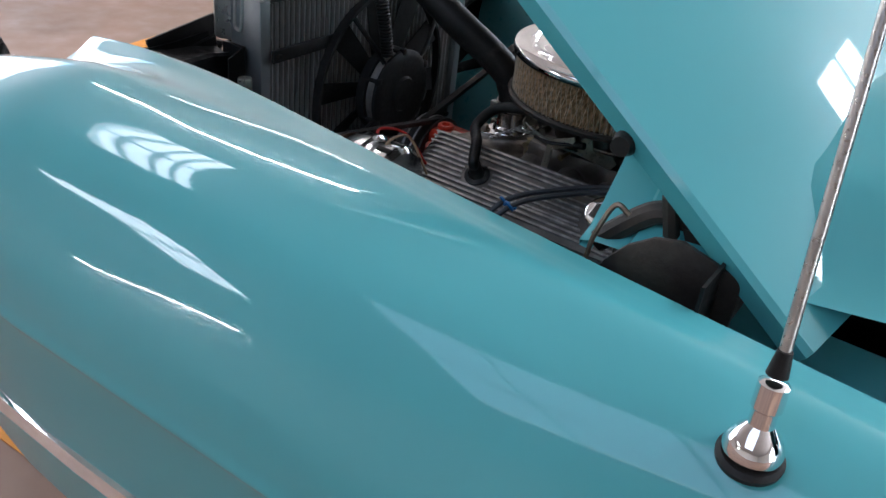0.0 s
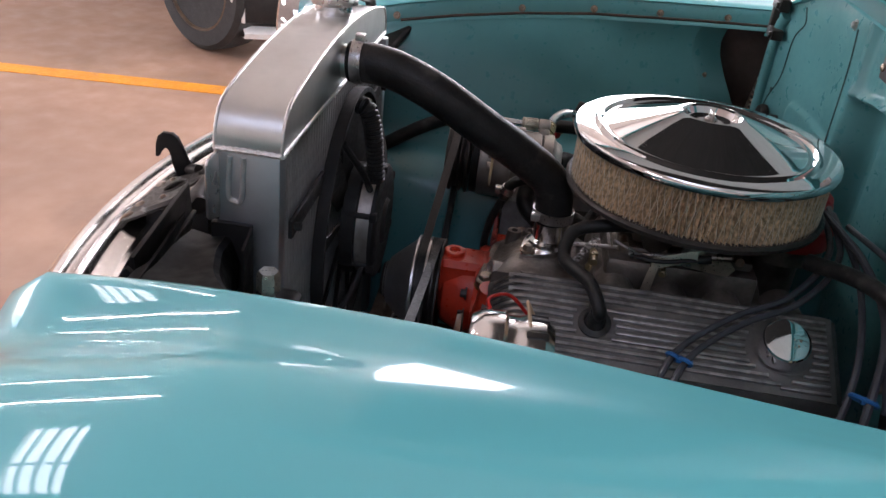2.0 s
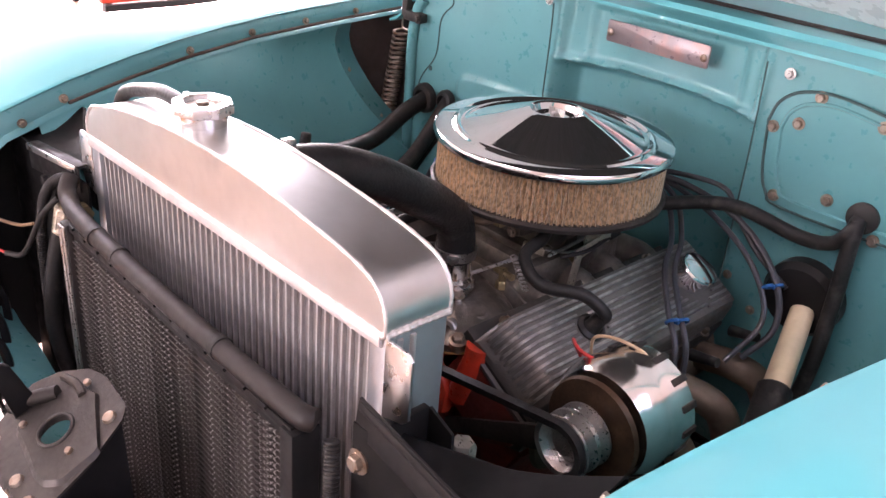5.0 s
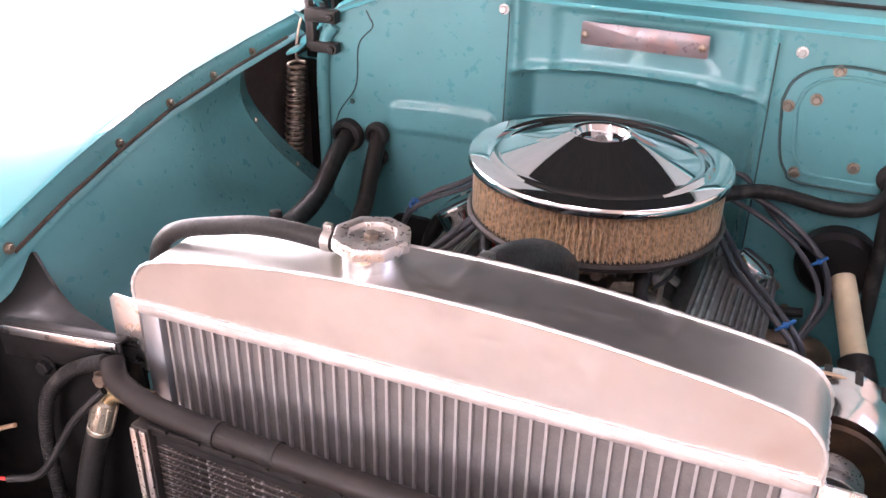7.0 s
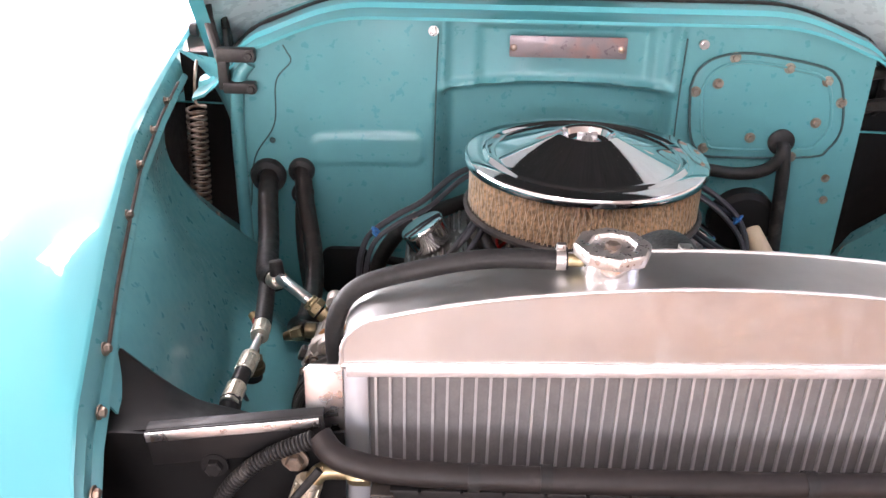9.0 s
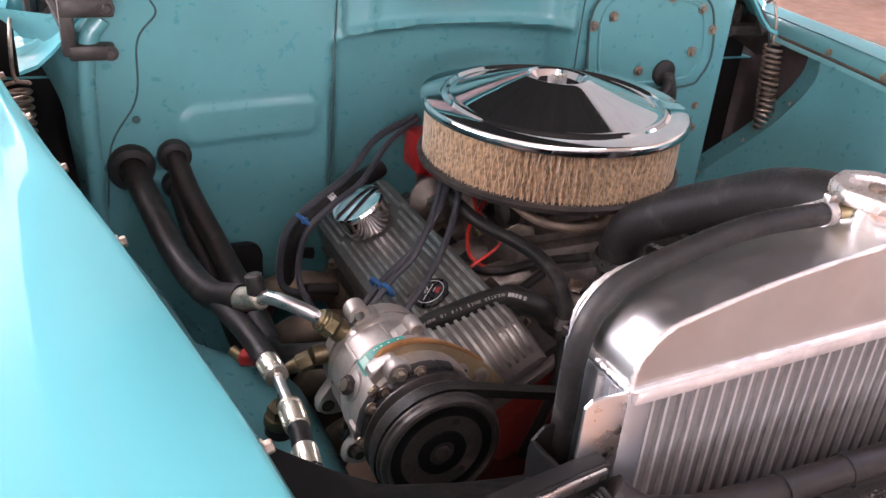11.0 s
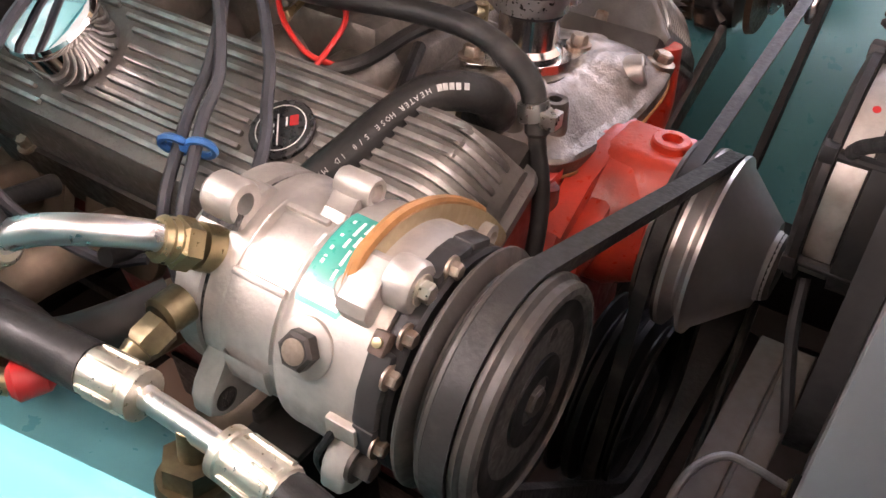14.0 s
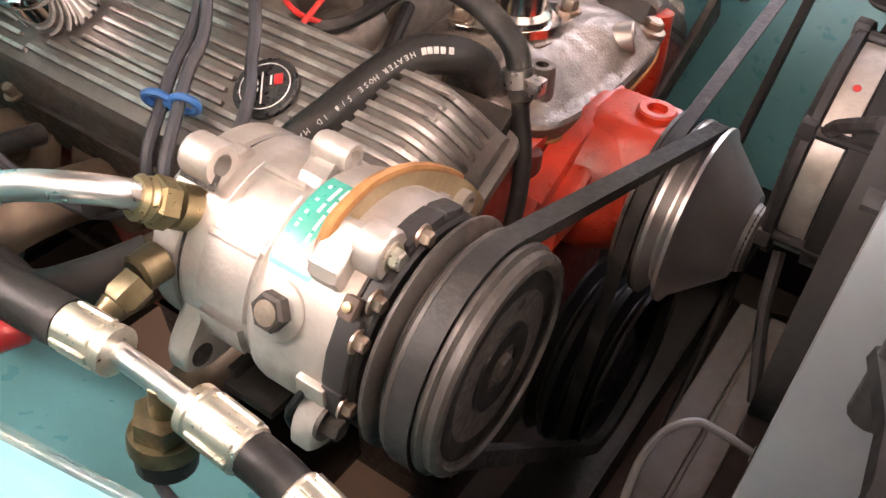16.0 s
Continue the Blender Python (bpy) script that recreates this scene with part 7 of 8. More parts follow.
for p, r in (((-0.487, 0.187, 0.755), 0.030), ((-0.432, 0.193, 0.763), 0.022), ((-0.432, 0.193, 0.722), 0.019)):
    g = thing("rubber_grommet", "black rubber grommet in the firewall", "grommet", "firewall grommets")
    bm = B()
    lathe(bm, [(r, -0.004), (r, 0.004), (r * 0.9, 0.009), (r * 0.6, 0.012), (r * 0.5, 0.004)], p, (0, -1, 0), 28)
    part("collar", bm, M_RUBBER, g)

# ---- electric fan behind the radiator ----
fan = thing("electric_fan", "black electric radiator fan with a silver banded motor", "fan")
FC = V((0.005, -0.475, 0.685))
bm = B()
lathe(bm, [(0.178, 0.010), (0.184, 0.010), (0.185, -0.006), (0.178, -0.006), (0.177, 0.008)], FC, (0, -1, 0), 64, cap=False)
part("shroud_ring", bm, M_PLASTIC, fan)
for i in range(10):
    a = 2 * math.pi * i / 10 + 0.15
    bm = B()
    d, e = V((math.cos(a), 0, math.sin(a))), V((-math.sin(a), 0, math.cos(a)))
    sheet(bm, [[FC + d * r + e * (w * (0.010 + 0.07 * r)) + V((0, 0.006 * w - 0.002, 0)) for w in (-1, -0.3, 0.4, 1)] for r in (0.05, 0.09, 0.13, 0.172)], 0.002)
    part("blade", bm, M_PLASTIC, fan)
for i in range(4):
    a = math.pi / 4 + math.pi / 2 * i + 0.2
    bm = B()
    d = V((math.cos(a), 0, math.sin(a)))
    tube(bm, [FC + d * 0.078 + V((0, 0.034, 0)), FC + d * 0.12 + V((0, 0.026, 0)), FC + d * 0.180 + V((0, 0.006, 0))], 0.0045, 8)
    part("strut", bm, M_PLASTIC, fan)
bm = B()
lathe(bm, [(0.0, 0.055), (0.030, 0.055), (0.034, 0.050), (0.066, 0.051), (0.078, 0.049), (0.082, 0.046), (0.082, 0.041), (0.0735, 0.040), (0.073, 0.021), (0.080, 0.020), (0.080, 0.002), (0.05, 0.0), (0.0, 0.0)], FC, (0, 1, 0), 48)
mot = part("motor", bm, M_PLASTIC, fan, "flat round black motor")
bm = B()
lathe(bm, [(0.0735, 0.022), (0.0748, 0.022), (0.0748, 0.0395), (0.0735, 0.0395)], FC, (0, 1, 0), 48, cap=False)
band = part("silver_band", bm, M_COMP, mot, "bright silver band")
bm = B()
d = V((-0.55, 0, 0.835))
lathe(bm, [(0.0026, -0.001), (0.0024, 0.0004), (0, 0.0005)], FC + d * 0.0746 + V((0, 0.031, 0)), d, 16)
part("paint_dot", bm, M_REDCAP, band, "red paint dot")
for i in range(6):
    a = 2 * math.pi * i / 6 + 0.5
    d = V((math.cos(a), 0, math.sin(a)))
    bm = B()
    rod(bm, FC + d * 0.077 + V((0, 0.004, 0)), FC + d * 0.077 + V((0, 0.046, 0)), 0.004, None, 10)
    box(bm, FC + d * 0.080 + V((-0.006, 0.040, -0.006)), FC + d * 0.080 + V((0.006, 0.050, 0.006)), 0.002)
    part("motor_post", bm, M_PLASTIC, mot)
for x0, x1 in ((0.285, 0.14), (-0.25, -0.16)):
    for z in (0.80, 0.56):
        bm = B()
        box(bm, (min(x0, x1), -0.488, z - 0.011), (max(x0, x1), -0.483, z + 0.011), 0.001)
        rod(bm, (x0 * 0.96, -0.483, z), (x0 * 0.96, -0.476, z), 0.005, None, 10)
        part("mount_strap", bm, M_PLASTIC, fan)
bm = B()
tube(bm, [(0.058, -0.462, 0.873), (0.062, -0.448, 0.868), (0.060, -0.440, 0.84), (0.054, -0.436, 0.80), (0.050, -0.434, 0.765)], 0.0105, 12, 8, ripple=0.0016, pitch=0.006)
part("cable_loom", bm, M_RUBBER, fan, "corrugated black cable loom")

# ---- radiator support and front bay panels ----
GUSSET = {1: [(0.27, 0.790, -0.552), (0.33, 0.800, -0.545), (0.365, 0.808, -0.540), (0.416, 0.815, -0.525), (0.445, 0.822, -0.510), (0.465, 0.828, -0.497), (0.485, 0.836, -0.486), (0.494, 0.840, -0.482)],
          -1: [(0.27, 0.768, -0.506), (0.33, 0.786, -0.516), (0.365, 0.794, -0.517), (0.416, 0.803, -0.511), (0.445, 0.816, -0.503), (0.465, 0.826, -0.495), (0.485, 0.836, -0.486), (0.494, 0.840, -0.482)]}
for s in (-1, 1):
    rs = thing("radiator_support", "black painted radiator support panel", "panel", "radiator supports")
    X = 0.282 if s < 0 else 0.317
    # line of the angle iron's upper front edge, from the radiator outwards
    p0, p1 = (V((-0.289, -0.574, 0.836)), V((-0.441, -0.582, 0.821))) if s < 0 else (V((0.311, -0.590, 0.852)), V((0.442, -0.592, 0.833)))
    bm = B()
    rows = []
    for x in np.linspace(X - 0.004, 0.494, 21):
        z, y = lerp_table(GUSSET[s], float(x))
        q = p0.lerp(p1, (x - abs(p0.x)) / (abs(p1.x) - abs(p0.x)))
        y1, z1 = (q.y + 0.012, q.z - 0.006) if s < 0 else (-0.585, min(z, 0.824))
        rows.append([V((s * x, y1, z1)), V((s * x, (y + y1) / 2, (z + z1) / 2 - 0.004)), V((s * x, y, z)), V((s * x, y + 0.005, z - 0.003)), V((s * x, y + (0.014 if s > 0 else 0.006), z - (0.03 if s > 0 else 0.010))), V((s * x, y + (0.012 if s > 0 else 0.002), z - (0.06 if s > 0 else 0.018)))])
    sheet(bm, rows, 0.002)
    part("gusset", bm, M_SHEET, rs)
    bm = B()
    y1, drop = (-0.570, 0.010) if s < 0 else (-0.588, 0.0)
    sheet(bm, [[V((s * x, y1 + 0.10 * (x - X) * (s > 0) - 0.05 * (x - X) * (s < 0), z0 - drop + (0.40 - z0 + drop) * t)) for x, z0 in ((X - 0.01, 0.826), (X + 0.08, 0.824), (0.44, 0.826), (0.515, 0.83))] for t in (0, 0.25, 0.6, 1)], 0.003)
    part("front_sheet", bm, M_SHEET, rs)
    d = (p1 - p0).normalized()
    u = V((0, -1, 0))
    u = (u - d * u.dot(d)).normalized()
    m = Matrix.Translation(p0) @ Matrix((d, u, d.cross(u) * (1 if s < 0 else -1))).transposed().to_4x4()
    L = (p1 - p0).length
    bm = B()
    box(bm, (0, -0.003, -0.036), (L, 0.0, 0.0), 0.0008, m)
    if s < 0:
        box(bm, (0, -0.0155, -0.003), (L, -0.003, 0.0), 0.0008, m)
    else:
        box(bm, (0, -0.008, -0.036), (L, -0.003, -0.033), 0.0008, m)
    bar = part("angle_iron", bm, M_BLACK, rs)
    bm = B()
    box(bm, (0.004, 0.0, -0.0095), (L, 0.0022, -0.0006), 0.0006, m)
    part("bare_lip", bm, M_ALU_SIDE if s < 0 else M_BLACK, bar, "scuffed bare metal lip" if s < 0 else "")
    for x, z in ((0.385, 0.785), (0.315, 0.79), (0.345, 0.70)):
        bm = B()
        bolt(bm, (s * x, -0.590 if s > 0 else -0.573 - 0.05 * (x - X), z), (0, -1, 0), 0.008, 0.007)
        part("panel_bolt", bm, M_BOLT if x == 0.315 else M_BLACK, rs)
    # box bracket at the radiator's end
    bm = B()
    if s < 0:
        # strap bent round the hose: outer face, rear wing and front wing
        prism(bm, [(-0.512, 0.768), (-0.512, 0.808), (-0.516, 0.815), (-0.556, 0.820), (-0.556, 0.772)], (-0.311, 0, 0), (0, 1, 0), (0, 0, 1), 0.003, 0.0006)
        prism(bm, [(-0.309, 0.768), (-0.309, 0.812), (-0.300, 0.822), (-0.279, 0.824), (-0.279, 0.768)], (0, -0.511, 0), (1, 0, 0), (0, 0, 1), 0.003, 0.0006)
        prism(bm, [(-0.309, 0.775), (-0.309, 0.818), (-0.279, 0.822), (-0.279, 0.775)], (0, -0.555, 0), (1, 0, 0), (0, 0, 1), 0.003, 0.0006)
    else:
        prism(bm, [(0, 0.815), (0.03, 0.80), (0.032, 0.70), (0, 0.70)], (s * (X + 0.002), -0.516, 0), (s, 0, 0.1), (0, 0, 1), 0.003, 0)
        box(bm, (X - 0.006, -0.562, 0.70), (X + 0.002, -0.518, 0.815), 0.001)
    part("end_bracket", bm, M_BLACK, rs)
    if s > 0:
        nut = B()
        hexa(nut, (s * 0.338, -0.493, 0.755), (0, 0, 1), 0.013, 0.022)
        rod(nut, (s * 0.338, -0.493, 0.72), (s * 0.338, -0.493, 0.756), 0.007, None, 12)
        part("mount_nut", nut, M_ZINC, rs)
        bm = B()
        prism(bm, rounded(0.08, 0.05, 0.012), (s * 0.335, -0.49, 0.725), (1, 0, 0), (0, 1, 0), 0.006, 0.001)
        part("mount_foot", bm, M_BLACK, rs)
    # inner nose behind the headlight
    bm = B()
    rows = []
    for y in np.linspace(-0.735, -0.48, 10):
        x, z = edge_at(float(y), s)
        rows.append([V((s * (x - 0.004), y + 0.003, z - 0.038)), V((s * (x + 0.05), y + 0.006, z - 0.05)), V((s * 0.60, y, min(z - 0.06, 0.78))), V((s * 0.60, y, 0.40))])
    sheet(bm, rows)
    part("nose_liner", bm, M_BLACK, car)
    for y in (-0.690, -0.640, -0.575):
        bm = B()
        x, z = edge_at(y, s)
        bolt(bm, (s * (x - 0.010), y + 0.002, z - 0.024), (-s, 0, 0), 0.0045, 0.005)
        part("nose_bolt", bm, M_BOLT, car)
    # black panels added to keep the gaps behind and beside the bay dark
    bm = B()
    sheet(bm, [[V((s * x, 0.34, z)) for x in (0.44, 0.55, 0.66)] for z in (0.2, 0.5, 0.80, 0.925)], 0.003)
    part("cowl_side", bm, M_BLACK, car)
    # tyre in its arch
    wh = thing("wheel", "whitewall front tyre under the fender", "wheel", "front wheels")
    bm = B()
    lathe(bm, [(0.19, -0.085), (0.29, -0.09), (0.318, -0.07), (0.325, -0.03), (0.325, 0.03), (0.318, 0.07), (0.29, 0.09), (0.19, 0.085)], (s * 0.74, 0.02, 0.325), (1, 0, 0), 48)
    part("tyre", bm, M_TYRE, wh)
    bm = B()
    lathe(bm, [(0.20, 0.0), (0.262, 0.0), (0.262, 0.004), (0.20, 0.004)], (s * 0.828, 0.02, 0.325), (s, 0, 0), 48, cap=False)
    part("white_band", bm, M_CARWHITE, wh)
    bm = B()
    lathe(bm, [(0.195, 0.0), (0.15, 0.02), (0.06, 0.03), (0, 0.03)], (s * 0.80, 0.02, 0.325), (s, 0, 0), 40)
    part("hub_cap", bm, M_CHROME, wh)

# added black sheets that keep light out of the bay from below
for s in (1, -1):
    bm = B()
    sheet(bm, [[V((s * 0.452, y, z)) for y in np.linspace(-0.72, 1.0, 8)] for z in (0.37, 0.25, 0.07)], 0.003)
    part("shade_sheet", bm, M_BLACK, car)
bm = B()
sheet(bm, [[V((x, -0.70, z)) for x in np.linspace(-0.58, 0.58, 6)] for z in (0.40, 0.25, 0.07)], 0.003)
part("front_shade_sheet", bm, M_BLACK, car)
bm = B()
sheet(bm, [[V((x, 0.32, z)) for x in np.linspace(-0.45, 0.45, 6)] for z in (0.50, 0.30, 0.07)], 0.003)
part("rear_shade_sheet", bm, M_BLACK, car)
# oil pan and front cross member
bm = B()
prism(bm, [(-0.11, 0.0), (0.11, 0.0), (0.10, -0.07), (0.08, -0.10), (-0.08, -0.10), (-0.10, -0.07)], (0, 0.16, 0.262), (1, 0, 0), (0, 0, 1), 0.40, 0.008)
part("oil_pan", bm, M_DARK, eng, "dark greasy oil pan")
bm = B()
prism(bm, [(-0.40, 0.0), (0.40, 0.0), (0.40, 0.05), (0.25, 0.06), (-0.25, 0.06), (-0.40, 0.05)], (0, -0.30, 0.20), (1, 0, 0), (0, 0, 1), 0.07, 0.006)
part("front_cross_member", bm, M_DARK, car)
# brown sheet added to make the floor under the engine look dark
bm = B()
sheet(bm, [[V((x, y, 0.205 - 0.03 * math.cos(x * 5) + 0.01 * math.cos(y * 40))) for x in np.linspace(-0.30, 0.40, 9)] for y in np.linspace(-0.60, -0.20, 9)], 0.003)
part("shade_sheet", bm, M_HOUSE, car, "dusty brown sheet added over the bright floor")
bm = B()
tube(bm, [(0.42, -0.37, 0.26), (0.25, -0.385, 0.27), (0.05, -0.40, 0.275), (-0.10, -0.395, 0.28), (-0.30, -0.36, 0.27)], 0.006, 10)
part("drag_link", bm, M_DARK, car)
# splash panel under the nose
bm = B()
sheet(bm, [[V((x, y, 0.395 - 0.03 * (y + 0.6))) for x in np.linspace(-0.58, 0.58, 8)] for y in (-0.80, -0.70, -0.585)], 0.003)
part("splash_panel", bm, M_BLACK, car)
# chassis rails that carry the engine
for s in (1, -1):
    bm = B()
    box(bm, (s * 0.40 - 0.045, -0.70, 0.29), (s * 0.40 + 0.045, 1.0, 0.39), 0.006)
    part("chassis_rail", bm, M_BLACK, car)
bm = B()
box(bm, (-0.42, -0.14, 0.20), (0.42, -0.02, 0.28), 0.01)
part("cross_member", bm, M_BLACK, car)
beam = thing("brown_beam", "dusty brown channel beam under the radiator fan", "beam")
M_BEAM = material("dusty_brown_steel", (0.105, 0.075, 0.052), 0.6, vary=0.2, scale=14, bump=0.12, bump_scale=90, dirt_glint=(0.05, 0.038, 0.03), dirt_glint_amount=0.06, dirt_glint_scale=12)
for y0, y1, z in ((-0.440, -0.412, 0.404), (-0.466, -0.444, 0.404), (-0.445, -0.439, 0.398)):
    bm = B()
    box(bm, (-0.34, y0, 0.36), (0.162, y1, z), 0.002)
    part("flange" if z > 0.4 else "web", bm, M_BEAM, beam)
bp = thing("brake_pipe", "thin bent steel pipe over the brown beam", "pipe")
bm = B()
tube(bm, [(-0.165, -0.420, 0.38), (-0.150, -0.419, 0.425), (-0.115, -0.415, 0.446), (-0.083, -0.420, 0.452), (-0.061, -0.436, 0.455), (-0.056, -0.457, 0.452), (-0.052, -0.484, 0.444)], 0.0036, 10)
part("pipe", bm, M_BAR, bp)
bm = B()
hexa(bm, (-0.052, -0.484, 0.444), (0.1, -1, -0.2), 0.008, 0.018)
part("nut", bm, M_BRASS, bp)

# ---- hood latch ----
la = thing("hood_latch", "greasy steel hood latch plate with a hooked catch", "latch")
LATCH_SLOPE = 0.52
HOLE = (0.012, -0.732)


def latch_z(y):
    """Height of the sloping latch plate at y."""
    return 0.666 + LATCH_SLOPE * (y + 0.776)


def holed_plate(poly, r, top, thick, taper=0.0):
    """A sloping plate round the latch's hole; taper draws its upper edge in."""
    b = B()
    rings = [[], [], [], []]
    for k in range(64):
        a = 2 * math.pi * k / 64
        d = (math.cos(a), math.sin(a))
        best = 0.2
        for (x1, y1), (x2, y2) in zip(poly, poly[1:] + poly[:1]):
            ex, ey = x2 - x1, y2 - y1
            den = d[0] * ey - d[1] * ex
            if abs(den) > 1e-9:
                t = ((x1 - HOLE[0]) * ey - (y1 - HOLE[1]) * ex) / den
                u = ((x1 - HOLE[0]) * d[1] - (y1 - HOLE[1]) * d[0]) / den
                if t > 0 and 0 <= u <= 1:
                    best = min(best, t)
        for lst, q, z in zip(rings, (best - taper, r, r, best), (top, top, top - thick, top - thick)):
            x, y = HOLE[0] + d[0] * q, HOLE[1] + d[1] * q
            lst.append(b.verts.new((x, y, latch_z(y) + z)))
    for k in range(64):
        j = (k + 1) % 64
        for p, q in zip(rings, rings[1:] + rings[:1]):
            b.faces.new((p[k], p[j], q[j], q[k]))
    bmesh.ops.recalc_face_normals(b, faces=b.faces[:])
    return b


part("plate", holed_plate([(-0.046, -0.788), (0.061, -0.793), (0.078, -0.786), (0.084, -0.767), (0.078, -0.726), (0.060, -0.683), (0.048, -0.673), (-0.010, -0.670), (-0.034, -0.676), (-0.062, -0.697), (-0.076, -0.722), (-0.054, -0.781)], 0.0175, 0.0, 0.004), M_DARK, la)
part("pressed_pad", holed_plate([(-0.034, -0.758), (0.044, -0.767), (0.062, -0.764), (0.076, -0.752), (0.078, -0.714), (0.008, -0.684), (-0.030, -0.692)], 0.0170, 0.005, 0.0055, 0.004), M_DARK, la)
bm = B()
ring(bm, (HOLE[0], HOLE[1], latch_z(HOLE[1]) + 0.005), (0, -LATCH_SLOPE, 1), 0.0185, 0.0022, 28)
part("hole_rim", bm, M_DARK, la)
for x, y, up in ((-0.042, -0.776, 0), (0.029, -0.778, 0), (0.063, -0.780, 0), (0.046, -0.690, 0), (0.050, -0.733, 0.005), (-0.025, -0.750, 0.005), (-0.012, -0.687, 0.005)):
    bm = B()
    r = 0.0075 if not up else 0.0042
    lathe(bm, [(r, 0), (r, 0.0015), (r * 0.8, 0.004), (0, 0.005)], (x, y, latch_z(y) + up - 0.0005), (0, -LATCH_SLOPE, 1), 14)
    part("latch_bolt", bm, M_BOLT, la)
bm = B()
prism(bm, [(-0.784, 0.711), (-0.783, 0.731), (-0.779, 0.744), (-0.772, 0.750), (-0.757, 0.750), (-0.749, 0.744), (-0.742, 0.728), (-0.736, 0.712), (-0.727, 0.694), (-0.752, 0.681), (-0.757, 0.700), (-0.759, 0.717), (-0.763, 0.727), (-0.770, 0.728), (-0.776, 0.720), (-0.779, 0.711)], (-0.052, 0, 0), (0, 1, 0), (0, 0, 1), 0.009, 0.0015)
part("hook", bm, M_BLACK, la)
bm = B()
tube(bm, [(-0.060, -0.752, 0.686), (-0.045, -0.730, 0.698), (-0.030, -0.712, 0.706)], 0.0075, 12)
tube(bm, [(-0.045, -0.700, 0.712), (-0.020, -0.695, 0.714), (-0.002, -0.697, 0.712)], 0.0045, 10)
part("pivot_spring", bm, M_DARK, la)
bm = B()
prism(bm, [(-0.676, 0.40), (-0.678, 0.60), (-0.682, 0.708), (-0.712, 0.692), (-0.722, 0.676), (-0.736, 0.672), (-0.745, 0.676), (-0.757, 0.669), (-0.762, 0.640), (-0.772, 0.63), (-0.770, 0.58), (-0.768, 0.40)], (0.052, 0, 0), (0, 1, 0), (0, 0, 1), 0.003, 0.0005)
box(bm, (-0.055, -0.688, 0.40), (0.05, -0.680, 0.700), 0.002)
part("stanchion", bm, M_BLACK, la)

# ---- plumbing ahead of the radiator ----
el = thing("condenser_union", "brass elbow union with a black hose on the condenser", "pipe fitting")
bm = B()
hexa(bm, (-0.248, -0.586, 0.788), (-1, 0, 0), 0.013, 0.02)
tube(bm, [(-0.264, -0.586, 0.788), (-0.288, -0.588, 0.789), (-0.298, -0.590, 0.780)], 0.008, 12)
part("elbow", bm, M_BRASS, el)
crimp((-0.300, -0.590, 0.782), (-0.313, -0.594, 0.742), 0.0115, el)
bm = B()
tube(bm, [(-0.312, -0.594, 0.745), (-0.325, -0.601, 0.70), (-0.335, -0.607, 0.65), (-0.34, -0.61, 0.58), (-0.31, -0.60, 0.48), (-0.29, -0.59, 0.40)], 0.012, 14)
part("hose", bm, M_RUBBER, el)
wl = thing("wiring_loom", "thin black loom with a bare red wire end", "cable")
bm = B()
tube(bm, [(-0.290, -0.60, 0.80), (-0.32, -0.615, 0.765), (-0.36, -0.63, 0.70), (-0.395, -0.643, 0.688)], 0.0038, 10, 8)
part("loom", bm, M_RUBBER, wl)
bm = B()
tube(bm, [(-0.395, -0.643, 0.688), (-0.41, -0.65, 0.69), (-0.425, -0.652, 0.68)], 0.002, 6)
part("wire_end", bm, M_REDWIRE, wl)
for s in (1, -1):
    wl = thing("cable_conduit", "black corrugated conduit running down by the condenser", "cable", "conduits")
    bm = B()
    tube(bm, [(s * 0.29, -0.600, 0.80), (s * 0.305, -0.61, 0.74), (s * 0.318, -0.612, 0.66), (s * 0.32, -0.612, 0.5), (s * 0.31, -0.61, 0.40)] if s > 0 else [(-0.296, -0.586, 0.822), (-0.330, -0.587, 0.806), (-0.358, -0.589, 0.785), (-0.380, -0.592, 0.752), (-0.386, -0.598, 0.69), (-0.37, -0.605, 0.55), (-0.35, -0.605, 0.42)], 0.0068, 12, 8, ripple=0.0007, pitch=0.0036)
    part("conduit", bm, M_RUBBER, wl)
    hw = thing("headlight_wire", "thin pale wire hanging inside the nose", "wire", "nose wires")
    bm = B()
    tube(bm, [(s * 0.52, -0.66, 0.80), (s * 0.51, -0.65, 0.74), (s * 0.505, -0.63, 0.70), (s * 0.48, -0.60, 0.685), (s * 0.44, -0.59, 0.70)], 0.0025, 8)
    part("wire", bm, M_TANWIRE, hw)

# ---- bulkhead fittings beside the driver ----
hs = thing("bulkhead_hose", "black taped hose along the firewall into a grommet", "hose")
bm = B()
tube(bm, [(0.12, 0.12, 0.775), (0.17, 0.165, 0.785), (0.22, 0.185, 0.787), (0.30, 0.195, 0.775), (0.345, 0.195, 0.783), (0.366, 0.192, 0.808), (0.369, 0.205, 0.826)], 0.0105, 12, 8)
part("hose", bm, M_RUBBER, hs)
bm = B()
tube(bm, [(0.369, 0.20, 0.824), (0.372, 0.19, 0.79), (0.376, 0.185, 0.70), (0.378, 0.17, 0.60), (0.37, 0.15, 0.50)], 0.011, 12, 8)
part("down_hose", bm, M_RUBBER, hs)
bm = B()
lathe(bm, [(0.022, 0), (0.022, 0.006), (0.013, 0.012)], (0.369, 0.2165, 0.826), (0, -1, 0), 24)
part("grommet", bm, M_RUBBER, hs)
ms = thing("steering_box_column", "black round bulkhead boss with a cream tube", "column")
bm = B()
lathe(bm, [(0.058, 0), (0.058, 0.02), (0.05, 0.03), (0.02, 0.034)], (0.325, 0.222, 0.685), (0, -1, -0.1), 36)
part("boss", bm, M_BLACK, ms)
bm = B()
rod(bm, (0.338, 0.19, 0.672), (0.372, 0.085, 0.605), 0.017, 0.018, 20)
